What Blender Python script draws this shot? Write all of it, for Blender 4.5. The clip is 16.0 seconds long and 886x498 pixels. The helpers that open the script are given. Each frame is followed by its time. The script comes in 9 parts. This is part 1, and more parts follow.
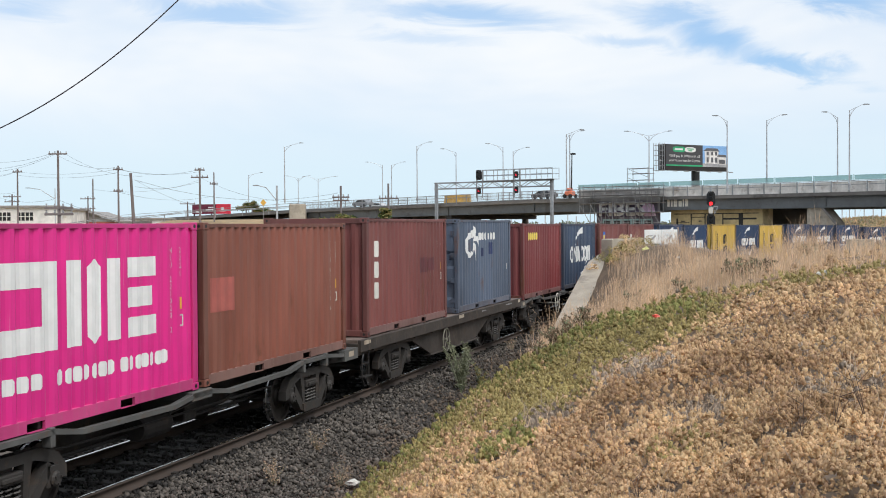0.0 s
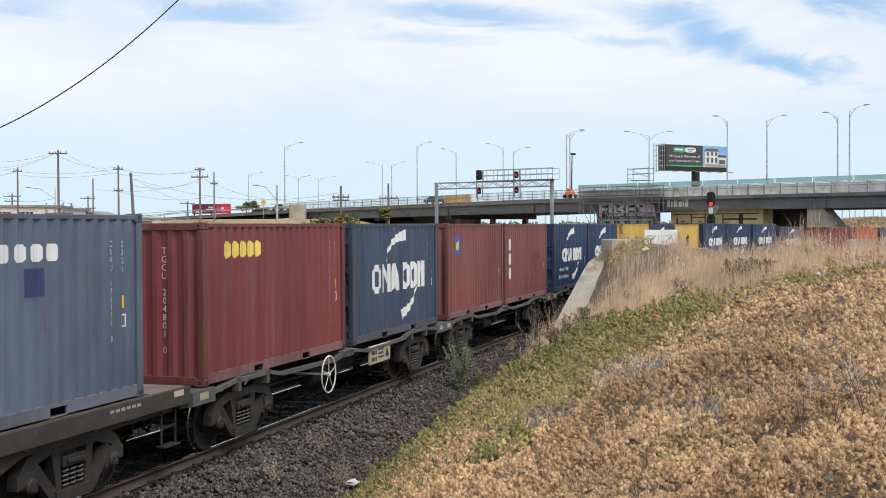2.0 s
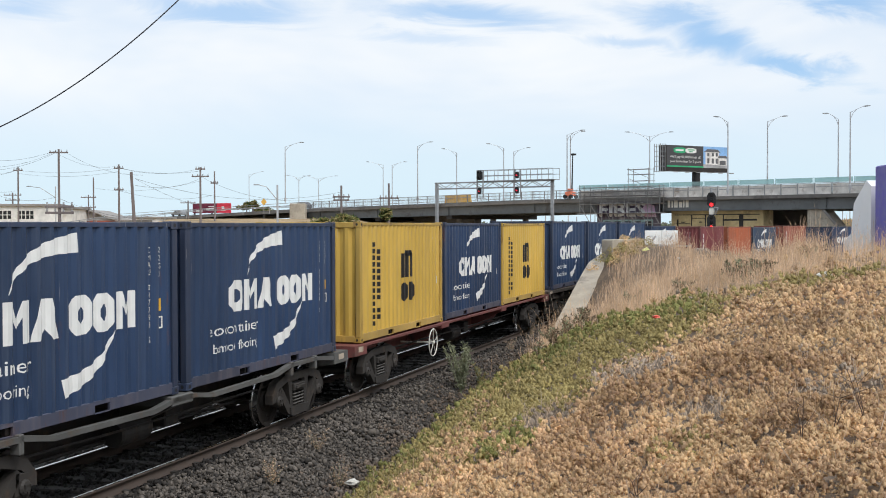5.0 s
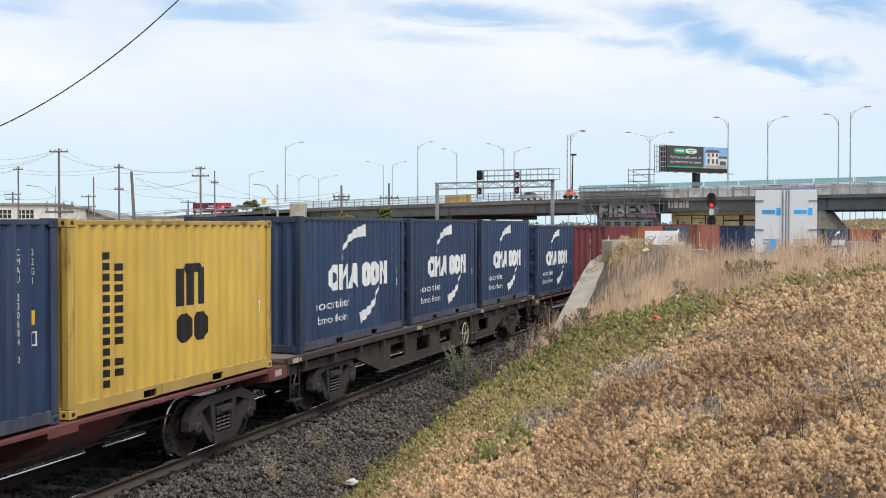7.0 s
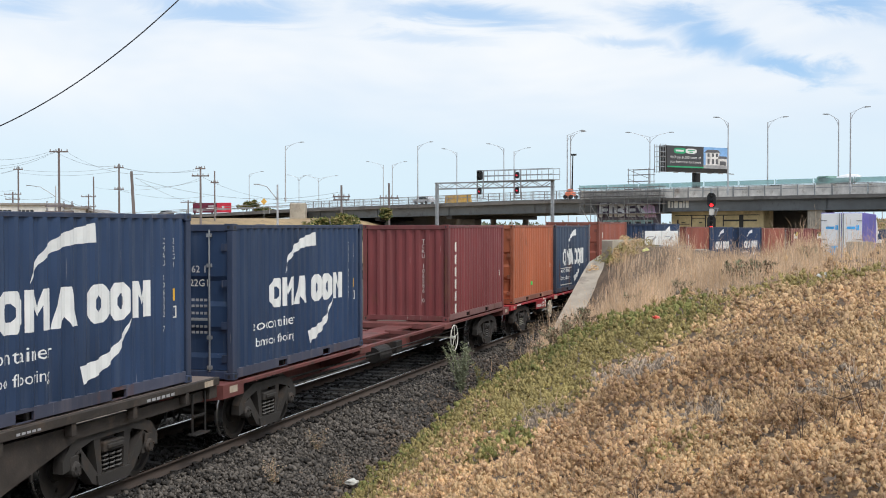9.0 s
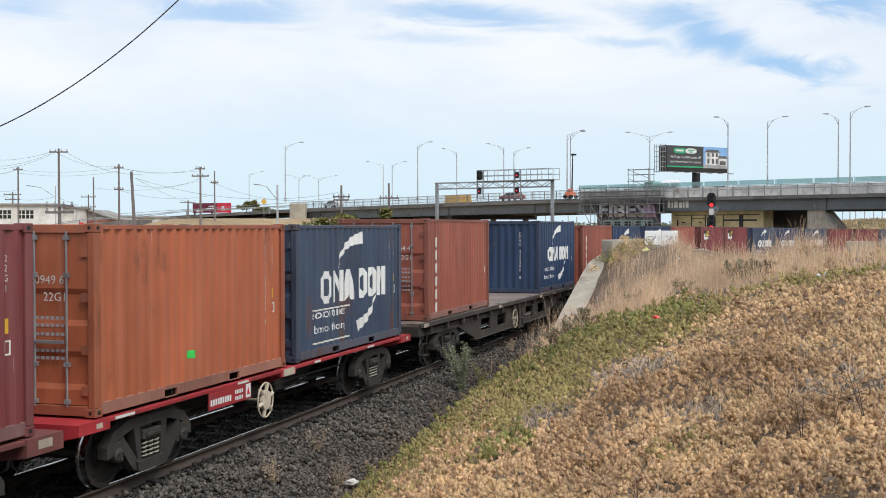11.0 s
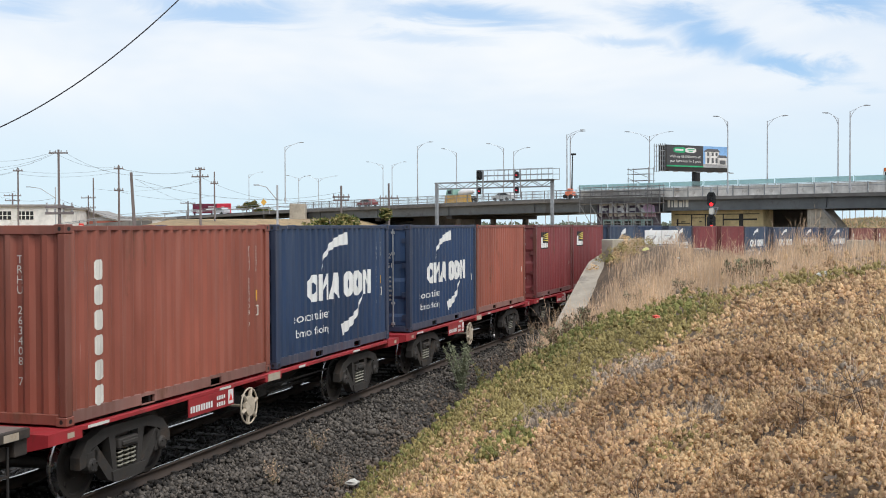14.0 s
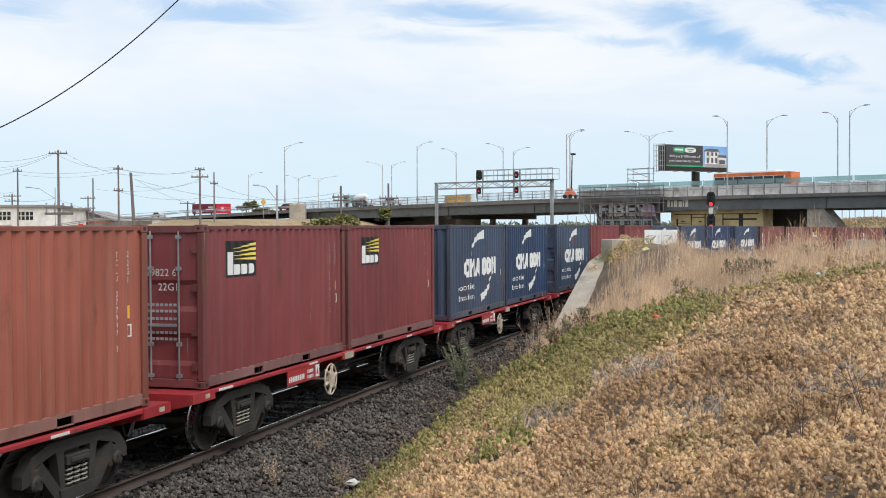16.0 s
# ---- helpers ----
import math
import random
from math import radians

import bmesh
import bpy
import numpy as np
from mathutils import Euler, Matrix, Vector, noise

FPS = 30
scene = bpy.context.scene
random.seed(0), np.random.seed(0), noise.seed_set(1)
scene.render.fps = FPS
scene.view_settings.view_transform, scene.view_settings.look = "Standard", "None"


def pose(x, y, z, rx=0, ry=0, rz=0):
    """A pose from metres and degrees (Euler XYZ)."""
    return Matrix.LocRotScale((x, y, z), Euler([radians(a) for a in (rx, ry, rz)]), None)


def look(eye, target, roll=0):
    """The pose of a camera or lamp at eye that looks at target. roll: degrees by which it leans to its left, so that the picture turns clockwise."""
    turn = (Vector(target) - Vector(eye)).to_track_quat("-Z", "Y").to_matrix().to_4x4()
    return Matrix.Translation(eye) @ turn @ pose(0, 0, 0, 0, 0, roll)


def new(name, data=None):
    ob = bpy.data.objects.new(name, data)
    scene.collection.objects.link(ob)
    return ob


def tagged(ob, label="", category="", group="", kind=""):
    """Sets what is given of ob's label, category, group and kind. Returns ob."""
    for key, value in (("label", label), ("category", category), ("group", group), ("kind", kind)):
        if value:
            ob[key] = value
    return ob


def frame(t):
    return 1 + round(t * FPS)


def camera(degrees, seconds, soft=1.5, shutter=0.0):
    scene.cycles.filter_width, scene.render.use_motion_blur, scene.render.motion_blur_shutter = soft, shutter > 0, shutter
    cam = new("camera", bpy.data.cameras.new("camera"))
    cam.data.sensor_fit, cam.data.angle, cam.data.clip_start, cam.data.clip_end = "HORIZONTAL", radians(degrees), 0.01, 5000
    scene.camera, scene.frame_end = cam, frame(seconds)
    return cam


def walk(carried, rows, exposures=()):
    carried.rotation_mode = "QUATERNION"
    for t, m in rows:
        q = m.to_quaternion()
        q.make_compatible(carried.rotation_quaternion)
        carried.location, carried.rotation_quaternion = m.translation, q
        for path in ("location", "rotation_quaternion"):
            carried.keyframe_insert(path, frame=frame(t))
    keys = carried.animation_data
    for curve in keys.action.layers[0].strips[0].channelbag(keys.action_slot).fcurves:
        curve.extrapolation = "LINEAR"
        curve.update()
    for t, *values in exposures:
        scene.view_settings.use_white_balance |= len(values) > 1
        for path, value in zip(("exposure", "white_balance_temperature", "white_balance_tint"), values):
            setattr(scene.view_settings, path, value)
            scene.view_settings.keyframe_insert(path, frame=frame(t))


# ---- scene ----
EYE_Z = 3.636
cam = camera(41.1, 16.0, soft=0.95)


def aim(roll, pan=0.0):
    """The standing camera's pose: tilted a little down, with a small lean."""
    return look((0, 0, EYE_Z), (math.tan(radians(pan)), 1, EYE_Z - 0.01915), roll)


walk(cam, [(0, aim(-0.36)), (1, aim(-0.34)), (2, aim(-0.29)), (3, aim(-0.19, -0.015)), (4.2, aim(-0.17, -0.015)), (6.5, aim(-0.05, -0.015)), (7.5, aim(-0.02, -0.015)),
           (9.2, aim(-0.02, -0.015)), (11.5, aim(-0.09, -0.01)), (12.5, aim(-0.13, -0.005)), (13.5, aim(-0.17, -0.01)), (14.5, aim(-0.25, -0.01)), (16, aim(-0.27))])
scene.view_settings.exposure = 0.0

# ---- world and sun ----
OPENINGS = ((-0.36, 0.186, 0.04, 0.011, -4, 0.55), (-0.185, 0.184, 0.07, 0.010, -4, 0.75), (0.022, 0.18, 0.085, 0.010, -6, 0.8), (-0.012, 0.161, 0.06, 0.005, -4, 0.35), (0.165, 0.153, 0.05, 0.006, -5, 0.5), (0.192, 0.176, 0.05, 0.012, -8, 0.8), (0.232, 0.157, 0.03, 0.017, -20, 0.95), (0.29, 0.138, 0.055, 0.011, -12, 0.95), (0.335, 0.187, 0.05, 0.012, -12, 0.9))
HAZE, CLOUD, BLUE = (5.5, 6.95, 7.8), (7.75, 7.95, 8.1), (2.9, 5.0, 8.0)
SUN_FROM = Vector((0.38, -0.45, 0.82)).normalized()
world = bpy.data.worlds.new("world")
scene.world = world
world.use_nodes = True


def build_sky():
    nt = world.node_tree
    nt.nodes.clear()
    n, l = nt.nodes.new, nt.links.new
    sky = n("ShaderNodeTexSky")
    sky.sky_type, sky.sun_disc = "NISHITA", False
    sky.sun_elevation = math.asin(SUN_FROM.z)
    sky.sun_rotation = math.atan2(SUN_FROM.x, SUN_FROM.y)
    sky.air_density, sky.dust_density, sky.ozone_density = 1.0, 0.2, 2.0
    tc = n("ShaderNodeTexCoord")
    sep = n("ShaderNodeSeparateXYZ")
    l(tc.outputs["Generated"], sep.inputs[0])

    def maths(op, a, b=None, clamp=False):
        m = n("ShaderNodeMath")
        m.operation, m.use_clamp = op, clamp
        for i, v in enumerate((a, b)):
            if v is None:
                continue
            if isinstance(v, (int, float)):
                m.inputs[i].default_value = v
            else:
                l(v, m.inputs[i])
        return m.outputs[0]

    # the sky as a flat picture plane ahead: x to the side, y up
    ahead = maths("MAXIMUM", sep.outputs["Y"], 0.2)
    comb = n("ShaderNodeCombineXYZ")
    l(maths("DIVIDE", sep.outputs["X"], ahead), comb.inputs[0])
    l(maths("DIVIDE", sep.outputs["Z"], ahead), comb.inputs[1])
    height = maths("MAXIMUM", sep.outputs["Z"], 0.0)

    def noise_at(scale, stretch, turn, detail, distort):
        m = n("ShaderNodeMapping")
        m.inputs["Rotation"].default_value = (0, 0, radians(turn))
        m.inputs["Scale"].default_value = (1.0, stretch, 1)
        l(comb.outputs[0], m.inputs[0])
        t = n("ShaderNodeTexNoise")
        t.inputs["Scale"].default_value, t.inputs["Detail"].default_value = scale, detail
        t.inputs["Roughness"].default_value, t.inputs["Distortion"].default_value = 0.6, distort
        l(m.outputs[0], t.inputs["Vector"])
        return t.outputs

    wisp = noise_at(7.0, 4.0, 14, 8, 1.0)
    soft = noise_at(3.0, 3.0, 10, 4, 0.5)
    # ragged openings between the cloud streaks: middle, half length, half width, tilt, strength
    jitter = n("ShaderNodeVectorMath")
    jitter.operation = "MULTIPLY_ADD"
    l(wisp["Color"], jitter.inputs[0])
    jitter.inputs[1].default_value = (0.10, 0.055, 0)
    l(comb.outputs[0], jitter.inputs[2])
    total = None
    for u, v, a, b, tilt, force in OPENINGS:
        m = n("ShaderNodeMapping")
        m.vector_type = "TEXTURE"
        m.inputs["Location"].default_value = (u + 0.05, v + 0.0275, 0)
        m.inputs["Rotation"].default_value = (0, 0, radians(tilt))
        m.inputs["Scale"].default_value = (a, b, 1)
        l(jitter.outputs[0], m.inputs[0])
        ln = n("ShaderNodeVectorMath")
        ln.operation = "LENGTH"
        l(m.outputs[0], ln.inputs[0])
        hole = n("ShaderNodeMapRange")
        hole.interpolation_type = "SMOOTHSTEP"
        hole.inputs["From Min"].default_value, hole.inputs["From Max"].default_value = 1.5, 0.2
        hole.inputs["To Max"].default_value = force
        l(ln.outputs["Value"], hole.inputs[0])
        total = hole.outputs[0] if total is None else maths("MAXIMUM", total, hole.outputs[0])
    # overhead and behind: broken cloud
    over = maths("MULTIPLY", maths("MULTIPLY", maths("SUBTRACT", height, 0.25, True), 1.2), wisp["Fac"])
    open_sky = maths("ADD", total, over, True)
    veil = n("ShaderNodeMapRange")
    veil.inputs["From Min"].default_value, veil.inputs["From Max"].default_value = 0.35, 0.65
    veil.inputs["To Min"].default_value, veil.inputs["To Max"].default_value = 0.66, 1.0
    l(soft["Fac"], veil.inputs[0])
    # pale haze towards the horizon
    haze = n("ShaderNodeMapRange")
    haze.interpolation_type = "SMOOTHSTEP"
    haze.inputs["From Min"].default_value, haze.inputs["From Max"].default_value = 0.135, 0.02
    l(height, haze.inputs[0])
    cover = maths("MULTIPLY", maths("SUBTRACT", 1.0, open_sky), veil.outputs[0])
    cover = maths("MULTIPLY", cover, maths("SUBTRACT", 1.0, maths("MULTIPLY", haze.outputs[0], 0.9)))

    def blend(f, a, b):
        mix = n("ShaderNodeMix")
        mix.data_type = "RGBA"
        l(f, mix.inputs["Factor"])
        l(a, mix.inputs["A"])
        mix.inputs["B"].default_value = (*b, 1)
        return mix.outputs["Result"]

    tint = n("ShaderNodeValue")
    tint.outputs[0].default_value = 0.6
    colour = blend(tint.outputs[0], sky.outputs[0], BLUE)
    colour = blend(maths("MULTIPLY", haze.outputs[0], 0.95), colour, HAZE)
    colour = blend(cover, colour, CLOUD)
    bg = n("ShaderNodeBackground")
    bg.inputs["Strength"].default_value = 0.125
    l(colour, bg.inputs[0])
    out = n("ShaderNodeOutputWorld")
    l(bg.outputs[0], out.inputs[0])


build_sky()
sun_data = bpy.data.lights.new("sun", "SUN")
sun_data.energy, sun_data.angle, sun_data.color = 2.5, radians(26), (1.0, 0.96, 0.9)
sun = new("sun", sun_data)
sun.matrix_basis = look(SUN_FROM * 100, (0, 0, 0))

# ---- the line of the railway: near side of the load, s metres along it ----
KNOTS = (-400, 0, 10, 20, 30, 40, 50, 60, 75, 90, 105, 120, 260, 261, 500)
BENDS = (0, -0.0005, -0.0003, 0.0006, 0.0024, 0.0036, 0.0045, 0.0049, 0.0053, 0.0053, 0.0053, 0.0053, 0.0053, 0, 0)
STEP = 0.25
SS = np.arange(-400, 480, STEP)
TH = np.cumsum(np.interp(SS, KNOTS, BENDS)) * STEP
ZERO = int(np.searchsorted(SS, 0))
TH = TH - TH[ZERO] + 0.2963
PX = np.cumsum(np.sin(TH)) * STEP
PY = np.cumsum(np.cos(TH)) * STEP
PX, PY = PX - PX[ZERO] - 5.337, PY - PY[ZERO] + 13.302
HALF = 1.219


def on_line(s, left=0.0):
    """Place on the line s metres along, moved to the left of it, and the heading there."""
    x, y, h = (float(np.interp(s, SS, a)) for a in (PX, PY, TH))
    return x - math.cos(h) * left, y + math.sin(h) * left, h


def track_z(s):
    """The line falls gently beyond the bank."""
    return np.interp(s, (45, 75, 110, 160, 260), (0, -0.10, -0.34, -0.6, -0.9))


SPEED_T = (0, 2, 4, 6, 8, 10, 12, 14, 16)
SPEED = (11.08, 11.19, 11.39, 11.49, 11.69, 11.94, 12.01, 11.90, 12.25)


def gone(t):
    """Metres that the train has run by t seconds."""
    n = 80
    return sum(float(np.interp((k + 0.5) * t / n, SPEED_T, SPEED)) for k in range(n)) * t / n


def line_distance(x, y):
    """For arrays of places: metres along the line and to the right of it."""
    keep = slice(None, None, 4)
    sx, sy, sh, ss = PX[keep], PY[keep], TH[keep], SS[keep]
    s_out, d_out = np.empty(len(x)), np.empty(len(x))
    for a in range(0, len(x), 4000):
        xs, ys = x[a:a + 4000, None], y[a:a + 4000, None]
        k = np.argmin((xs - sx) ** 2 + (ys - sy) ** 2, axis=1)
        dx, dy = xs[:, 0] - sx[k], ys[:, 0] - sy[k]
        along = dx * np.sin(sh[k]) + dy * np.cos(sh[k])
        s_out[a:a + 4000] = ss[k] + along
        d_out[a:a + 4000] = dx * np.cos(sh[k]) - dy * np.sin(sh[k])
    return s_out, d_out

# ---- materials ----
def material(name, colour, rough=0.7, metal=0.0, grain=0.15, size=4.0, blotch=0.25, blotch_size=0.6, bump=0.15, stain=None, stain_amount=0.0, streak=1.0, per_object=0.0, island=0.0, fine=30.0):
    """A surface with grain and blotches at two scales, an optional second stain colour, and fine relief. Sizes are per metre."""
    m = bpy.data.materials.new(name)
    m.use_nodes = True
    nt = m.node_tree
    n, l = nt.nodes.new, nt.links.new
    bsdf = nt.nodes["Principled BSDF"]
    tc = n("ShaderNodeTexCoord")
    mp = n("ShaderNodeMapping")
    mp.inputs["Scale"].default_value = (1, 1, streak)
    l(tc.outputs["Object"], mp.inputs[0])
    rnd = n("ShaderNodeObjectInfo")
    shift = n("ShaderNodeVectorMath")
    shift.operation = "MULTIPLY_ADD"
    l(rnd.outputs["Random"], shift.inputs[0])
    shift.inputs[1].default_value = (37.0, 17.0, 5.0)
    l(mp.outputs[0], shift.inputs[2])

    def noise_at(scale, detail=4, rough_=0.6):
        t = n("ShaderNodeTexNoise")
        t.inputs["Scale"].default_value, t.inputs["Detail"].default_value, t.inputs["Roughness"].default_value = scale, detail, rough_
        l(shift.outputs[0], t.inputs["Vector"])
        return t.outputs[0]

    def scaled(value, low, high, a=0.3, b=0.7):
        r = n("ShaderNodeMapRange")
        r.inputs["From Min"].default_value, r.inputs["From Max"].default_value = a, b
        r.inputs["To Min"].default_value, r.inputs["To Max"].default_value = low, high
        l(value, r.inputs[0])
        return r.outputs[0]

    def multiply(a, b):
        k = n("ShaderNodeMath")
        k.operation = "MULTIPLY"
        l(a, k.inputs[0])
        l(b, k.inputs[1])
        return k.outputs[0]

    broad, small = noise_at(blotch_size), noise_at(size, 6)
    value = multiply(scaled(broad, 1 - blotch, 1 + blotch), scaled(small, 1 - grain, 1 + grain))
    if per_object:
        value = multiply(value, scaled(rnd.outputs["Random"], 1 - per_object, 1 + per_object, 0, 1))
    if island:
        geo = n("ShaderNodeNewGeometry")
        value = multiply(value, scaled(geo.outputs["Random Per Island"], 1 - island, 1 + island, 0, 1))
    base = n("ShaderNodeMix")
    base.data_type, base.blend_type = "RGBA", "MULTIPLY"
    base.inputs["Factor"].default_value = 1
    base.inputs["A"].default_value = (*colour, 1)
    l(value, base.inputs["B"])
    result = base.outputs["Result"]
    if stain:
        mix = n("ShaderNodeMix")
        mix.data_type = "RGBA"
        spot = noise_at(size * 0.45, 8, 0.7)
        l(scaled(spot, 0, 1, 0.66 - 0.3 * stain_amount, 0.76 - 0.2 * stain_amount), mix.inputs["Factor"])
        l(result, mix.inputs["A"])
        mix.inputs["B"].default_value = (*stain, 1)
        result = mix.outputs["Result"]
    l(result, bsdf.inputs["Base Color"])
    l(scaled(small, max(0.05, rough - 0.12), min(1, rough + 0.12)), bsdf.inputs["Roughness"])
    bsdf.inputs["Metallic"].default_value = metal
    if bump:
        b = n("ShaderNodeBump")
        b.inputs["Strength"].default_value, b.inputs["Distance"].default_value = bump, 0.02
        l(noise_at(fine, 5), b.inputs["Height"])
        l(b.outputs[0], bsdf.inputs["Normal"])
    return m


def glow(name, colour, strength):
    m = bpy.data.materials.new(name)
    m.use_nodes = True
    b = m.node_tree.nodes["Principled BSDF"]
    b.inputs["Base Color"].default_value = (*colour, 1)
    b.inputs["Emission Color"].default_value = (*colour, 1)
    b.inputs["Emission Strength"].default_value = strength
    return m


RUST = (0.13, 0.05, 0.025)


def paint(name, colour, rust=0.25, wear=0.2, dirt=(0.12, 0.1, 0.085), scuff=0.5):
    """Weathered container paint: faded blotches, rain streaks running down, rust spots."""
    m = material(name, colour, rough=0.55, grain=0.10, size=3.0, blotch=wear, blotch_size=0.5, bump=0.12, stain=RUST, stain_amount=rust, streak=0.35, fine=9.0)
    nt = m.node_tree
    n, l = nt.nodes.new, nt.links.new
    bsdf = nt.nodes["Principled BSDF"]
    src = bsdf.inputs["Base Color"].links[0].from_socket
    tc, mp, info = n("ShaderNodeTexCoord"), n("ShaderNodeMapping"), n("ShaderNodeObjectInfo")
    mp.inputs["Scale"].default_value = (7, 7, 0.28)
    add = n("ShaderNodeVectorMath")
    add.operation = "ADD"
    l(tc.outputs["Object"], mp.inputs[0])
    l(mp.outputs[0], add.inputs[0])
    mul = n("ShaderNodeMath")
    mul.operation = "MULTIPLY"
    l(info.outputs["Random"], mul.inputs[0])
    mul.inputs[1].default_value = 61.0
    l(mul.outputs[0], add.inputs[1])
    t = n("ShaderNodeTexNoise")
    t.inputs["Scale"].default_value, t.inputs["Detail"].default_value = 1.0, 5
    l(add.outputs[0], t.inputs["Vector"])
    r = n("ShaderNodeMapRange")
    r.inputs["From Min"].default_value, r.inputs["From Max"].default_value = 0.5, 0.78
    r.inputs["To Min"].default_value, r.inputs["To Max"].default_value = 0.0, 0.55
    l(t.outputs[0], r.inputs[0])
    mix = n("ShaderNodeMix")
    mix.data_type = "RGBA"
    l(r.outputs[0], mix.inputs["Factor"])
    l(src, mix.inputs["A"])
    mix.inputs["B"].default_value = (*[0.55 * c + 0.45 * d for c, d in zip(colour, dirt)], 1)
    # thin pale scratches and scuffs
    mp2, t2, r2, mix2 = n("ShaderNodeMapping"), n("ShaderNodeTexNoise"), n("ShaderNodeMapRange"), n("ShaderNodeMix")
    l(add.outputs[0], mp2.inputs[0])
    mp2.inputs["Scale"].default_value = (5.0, 5.0, 3.0)
    t2.inputs["Scale"].default_value, t2.inputs["Detail"].default_value = 1.0, 3
    l(mp2.outputs[0], t2.inputs["Vector"])
    r2.inputs["From Min"].default_value, r2.inputs["From Max"].default_value = 0.72, 0.77
    r2.inputs["To Max"].default_value = scuff
    l(t2.outputs[0], r2.inputs[0])
    mix2.data_type = "RGBA"
    l(r2.outputs[0], mix2.inputs["Factor"])
    l(mix.outputs["Result"], mix2.inputs["A"])
    mix2.inputs["B"].default_value = (0.5, 0.46, 0.43, 1)
    l(mix2.outputs["Result"], bsdf.inputs["Base Color"])
    # panels dented and buckled at hand size
    bump = [x for x in nt.nodes if x.type == "BUMP"][0]
    dent, b2 = n("ShaderNodeTexNoise"), n("ShaderNodeBump")
    dent.inputs["Scale"].default_value, dent.inputs["Detail"].default_value = 2.2, 2
    l(tc.outputs["Object"], dent.inputs["Vector"])
    b2.inputs["Strength"].default_value, b2.inputs["Distance"].default_value = 0.35, 0.04
    l(dent.outputs[0], b2.inputs["Height"])
    l(bump.outputs[0], b2.inputs["Normal"])
    l(b2.outputs[0], bsdf.inputs["Normal"])
    return m


M = {
    "steel_dark": material("dark_steel", (0.02, 0.018, 0.017), 0.7, 0.0, stain=(0.05, 0.032, 0.022), stain_amount=0.45, size=6),
    "wheel": material("wheel_steel", (0.03, 0.026, 0.023), 0.6, 0.2, stain=(0.05, 0.033, 0.024), stain_amount=0.4),
    "tread": material("polished_tread", (0.45, 0.45, 0.46), 0.25, 1.0, bump=0.02),
    "bogie": material("cast_bogie_steel", (0.036, 0.032, 0.029), 0.75, 0.0, stain=(0.065, 0.045, 0.032), stain_amount=0.4, size=6),
    "spring": material("pale_spring_steel", (0.22, 0.21, 0.17), 0.6, 0.2),
    "spring_dark": material("dark_spring_steel", (0.07, 0.065, 0.06), 0.6, 0.2),
    "grey_wagon": material("grey_wagon_paint", (0.10, 0.10, 0.096), 0.65, stain=(0.11, 0.08, 0.06), stain_amount=0.35, size=5),
    "old_wagon": material("grimy_wagon_steel", (0.045, 0.036, 0.03), 0.75, grain=0.3, blotch=0.4, blotch_size=1.2, stain=(0.075, 0.055, 0.04), stain_amount=0.45, size=7),
    "deck": material("worn_wagon_deck", (0.20, 0.155, 0.135), 0.8, stain=(0.10, 0.07, 0.055), stain_amount=0.4, size=3),
    "red_wagon": material("red_wagon_paint", (0.36, 0.028, 0.035), 0.5, stain=(0.14, 0.04, 0.035), stain_amount=0.35, size=4),
    "maroon_wagon": material("faded_maroon_wagon_paint", (0.16, 0.05, 0.045), 0.65, stain=(0.08, 0.05, 0.04), stain_amount=0.45, size=4),
    "white": material("white_paint", (0.78, 0.78, 0.76), 0.5, grain=0.06, blotch=0.08, bump=0.03),
    "white_worn": material("worn_white_paint", (0.68, 0.66, 0.6), 0.6, grain=0.1, blotch=0.15, bump=0.03, stain=(0.3, 0.27, 0.22), stain_amount=0.2),
    "cream": material("cream_paint", (0.48, 0.41, 0.32), 0.6, stain=(0.3, 0.2, 0.13), stain_amount=0.4),
    "black": material("black_paint", (0.012, 0.012, 0.013), 0.5, bump=0.03),
    "yellow_mark": material("yellow_sticker", (0.75, 0.42, 0.04), 0.5, bump=0.0),
    "red_mark": material("red_sticker", (0.65, 0.04, 0.035), 0.5, bump=0.0),
    "grey_mark": material("grey_marking", (0.35, 0.35, 0.36), 0.6, bump=0.0),
    "concrete": material("weathered_concrete", (0.40, 0.355, 0.29), 0.85, blotch=0.2, size=2.5, stain=(0.17, 0.155, 0.135), stain_amount=0.35, bump=0.3),
    # dark blotched concrete; on the rear pier walls its tone stands for shade
    "concrete_dark": material("dark_concrete", (0.17, 0.16, 0.15), 0.85, blotch=0.3, stain=(0.07, 0.065, 0.06), stain_amount=0.4, size=0.8, blotch_size=0.15),
    "girder": material("grey_girder_paint", (0.13, 0.14, 0.145), 0.6, blotch=0.2, size=1.0, blotch_size=0.15, stain=(0.07, 0.065, 0.06), stain_amount=0.3),
    "galv": material("galvanised_steel", (0.34, 0.35, 0.36), 0.5, 0.5, bump=0.03),
    "pole_grey": material("grey_lamp_pole", (0.45, 0.46, 0.48), 0.5, 0.3, bump=0.03),
    # timber colour paled towards purplish grey to include the distance haze
    "wood_pole": material("weathered_hazed_pole_timber", (0.19, 0.16, 0.155), 0.85, streak=0.1, size=12),
    "wire": material("black_cable", (0.05, 0.05, 0.055), 0.6, bump=0),
    "rail": material("rusty_rail_web", (0.06, 0.043, 0.034), 0.8, size=8),
    "rail_top": material("polished_rail_head", (0.55, 0.54, 0.53), 0.22, 1.0, bump=0.02, grain=0.08),
    "sleeper": material("grimy_concrete_sleeper", (0.03, 0.026, 0.022), 0.9, size=5, per_object=0.2),
}


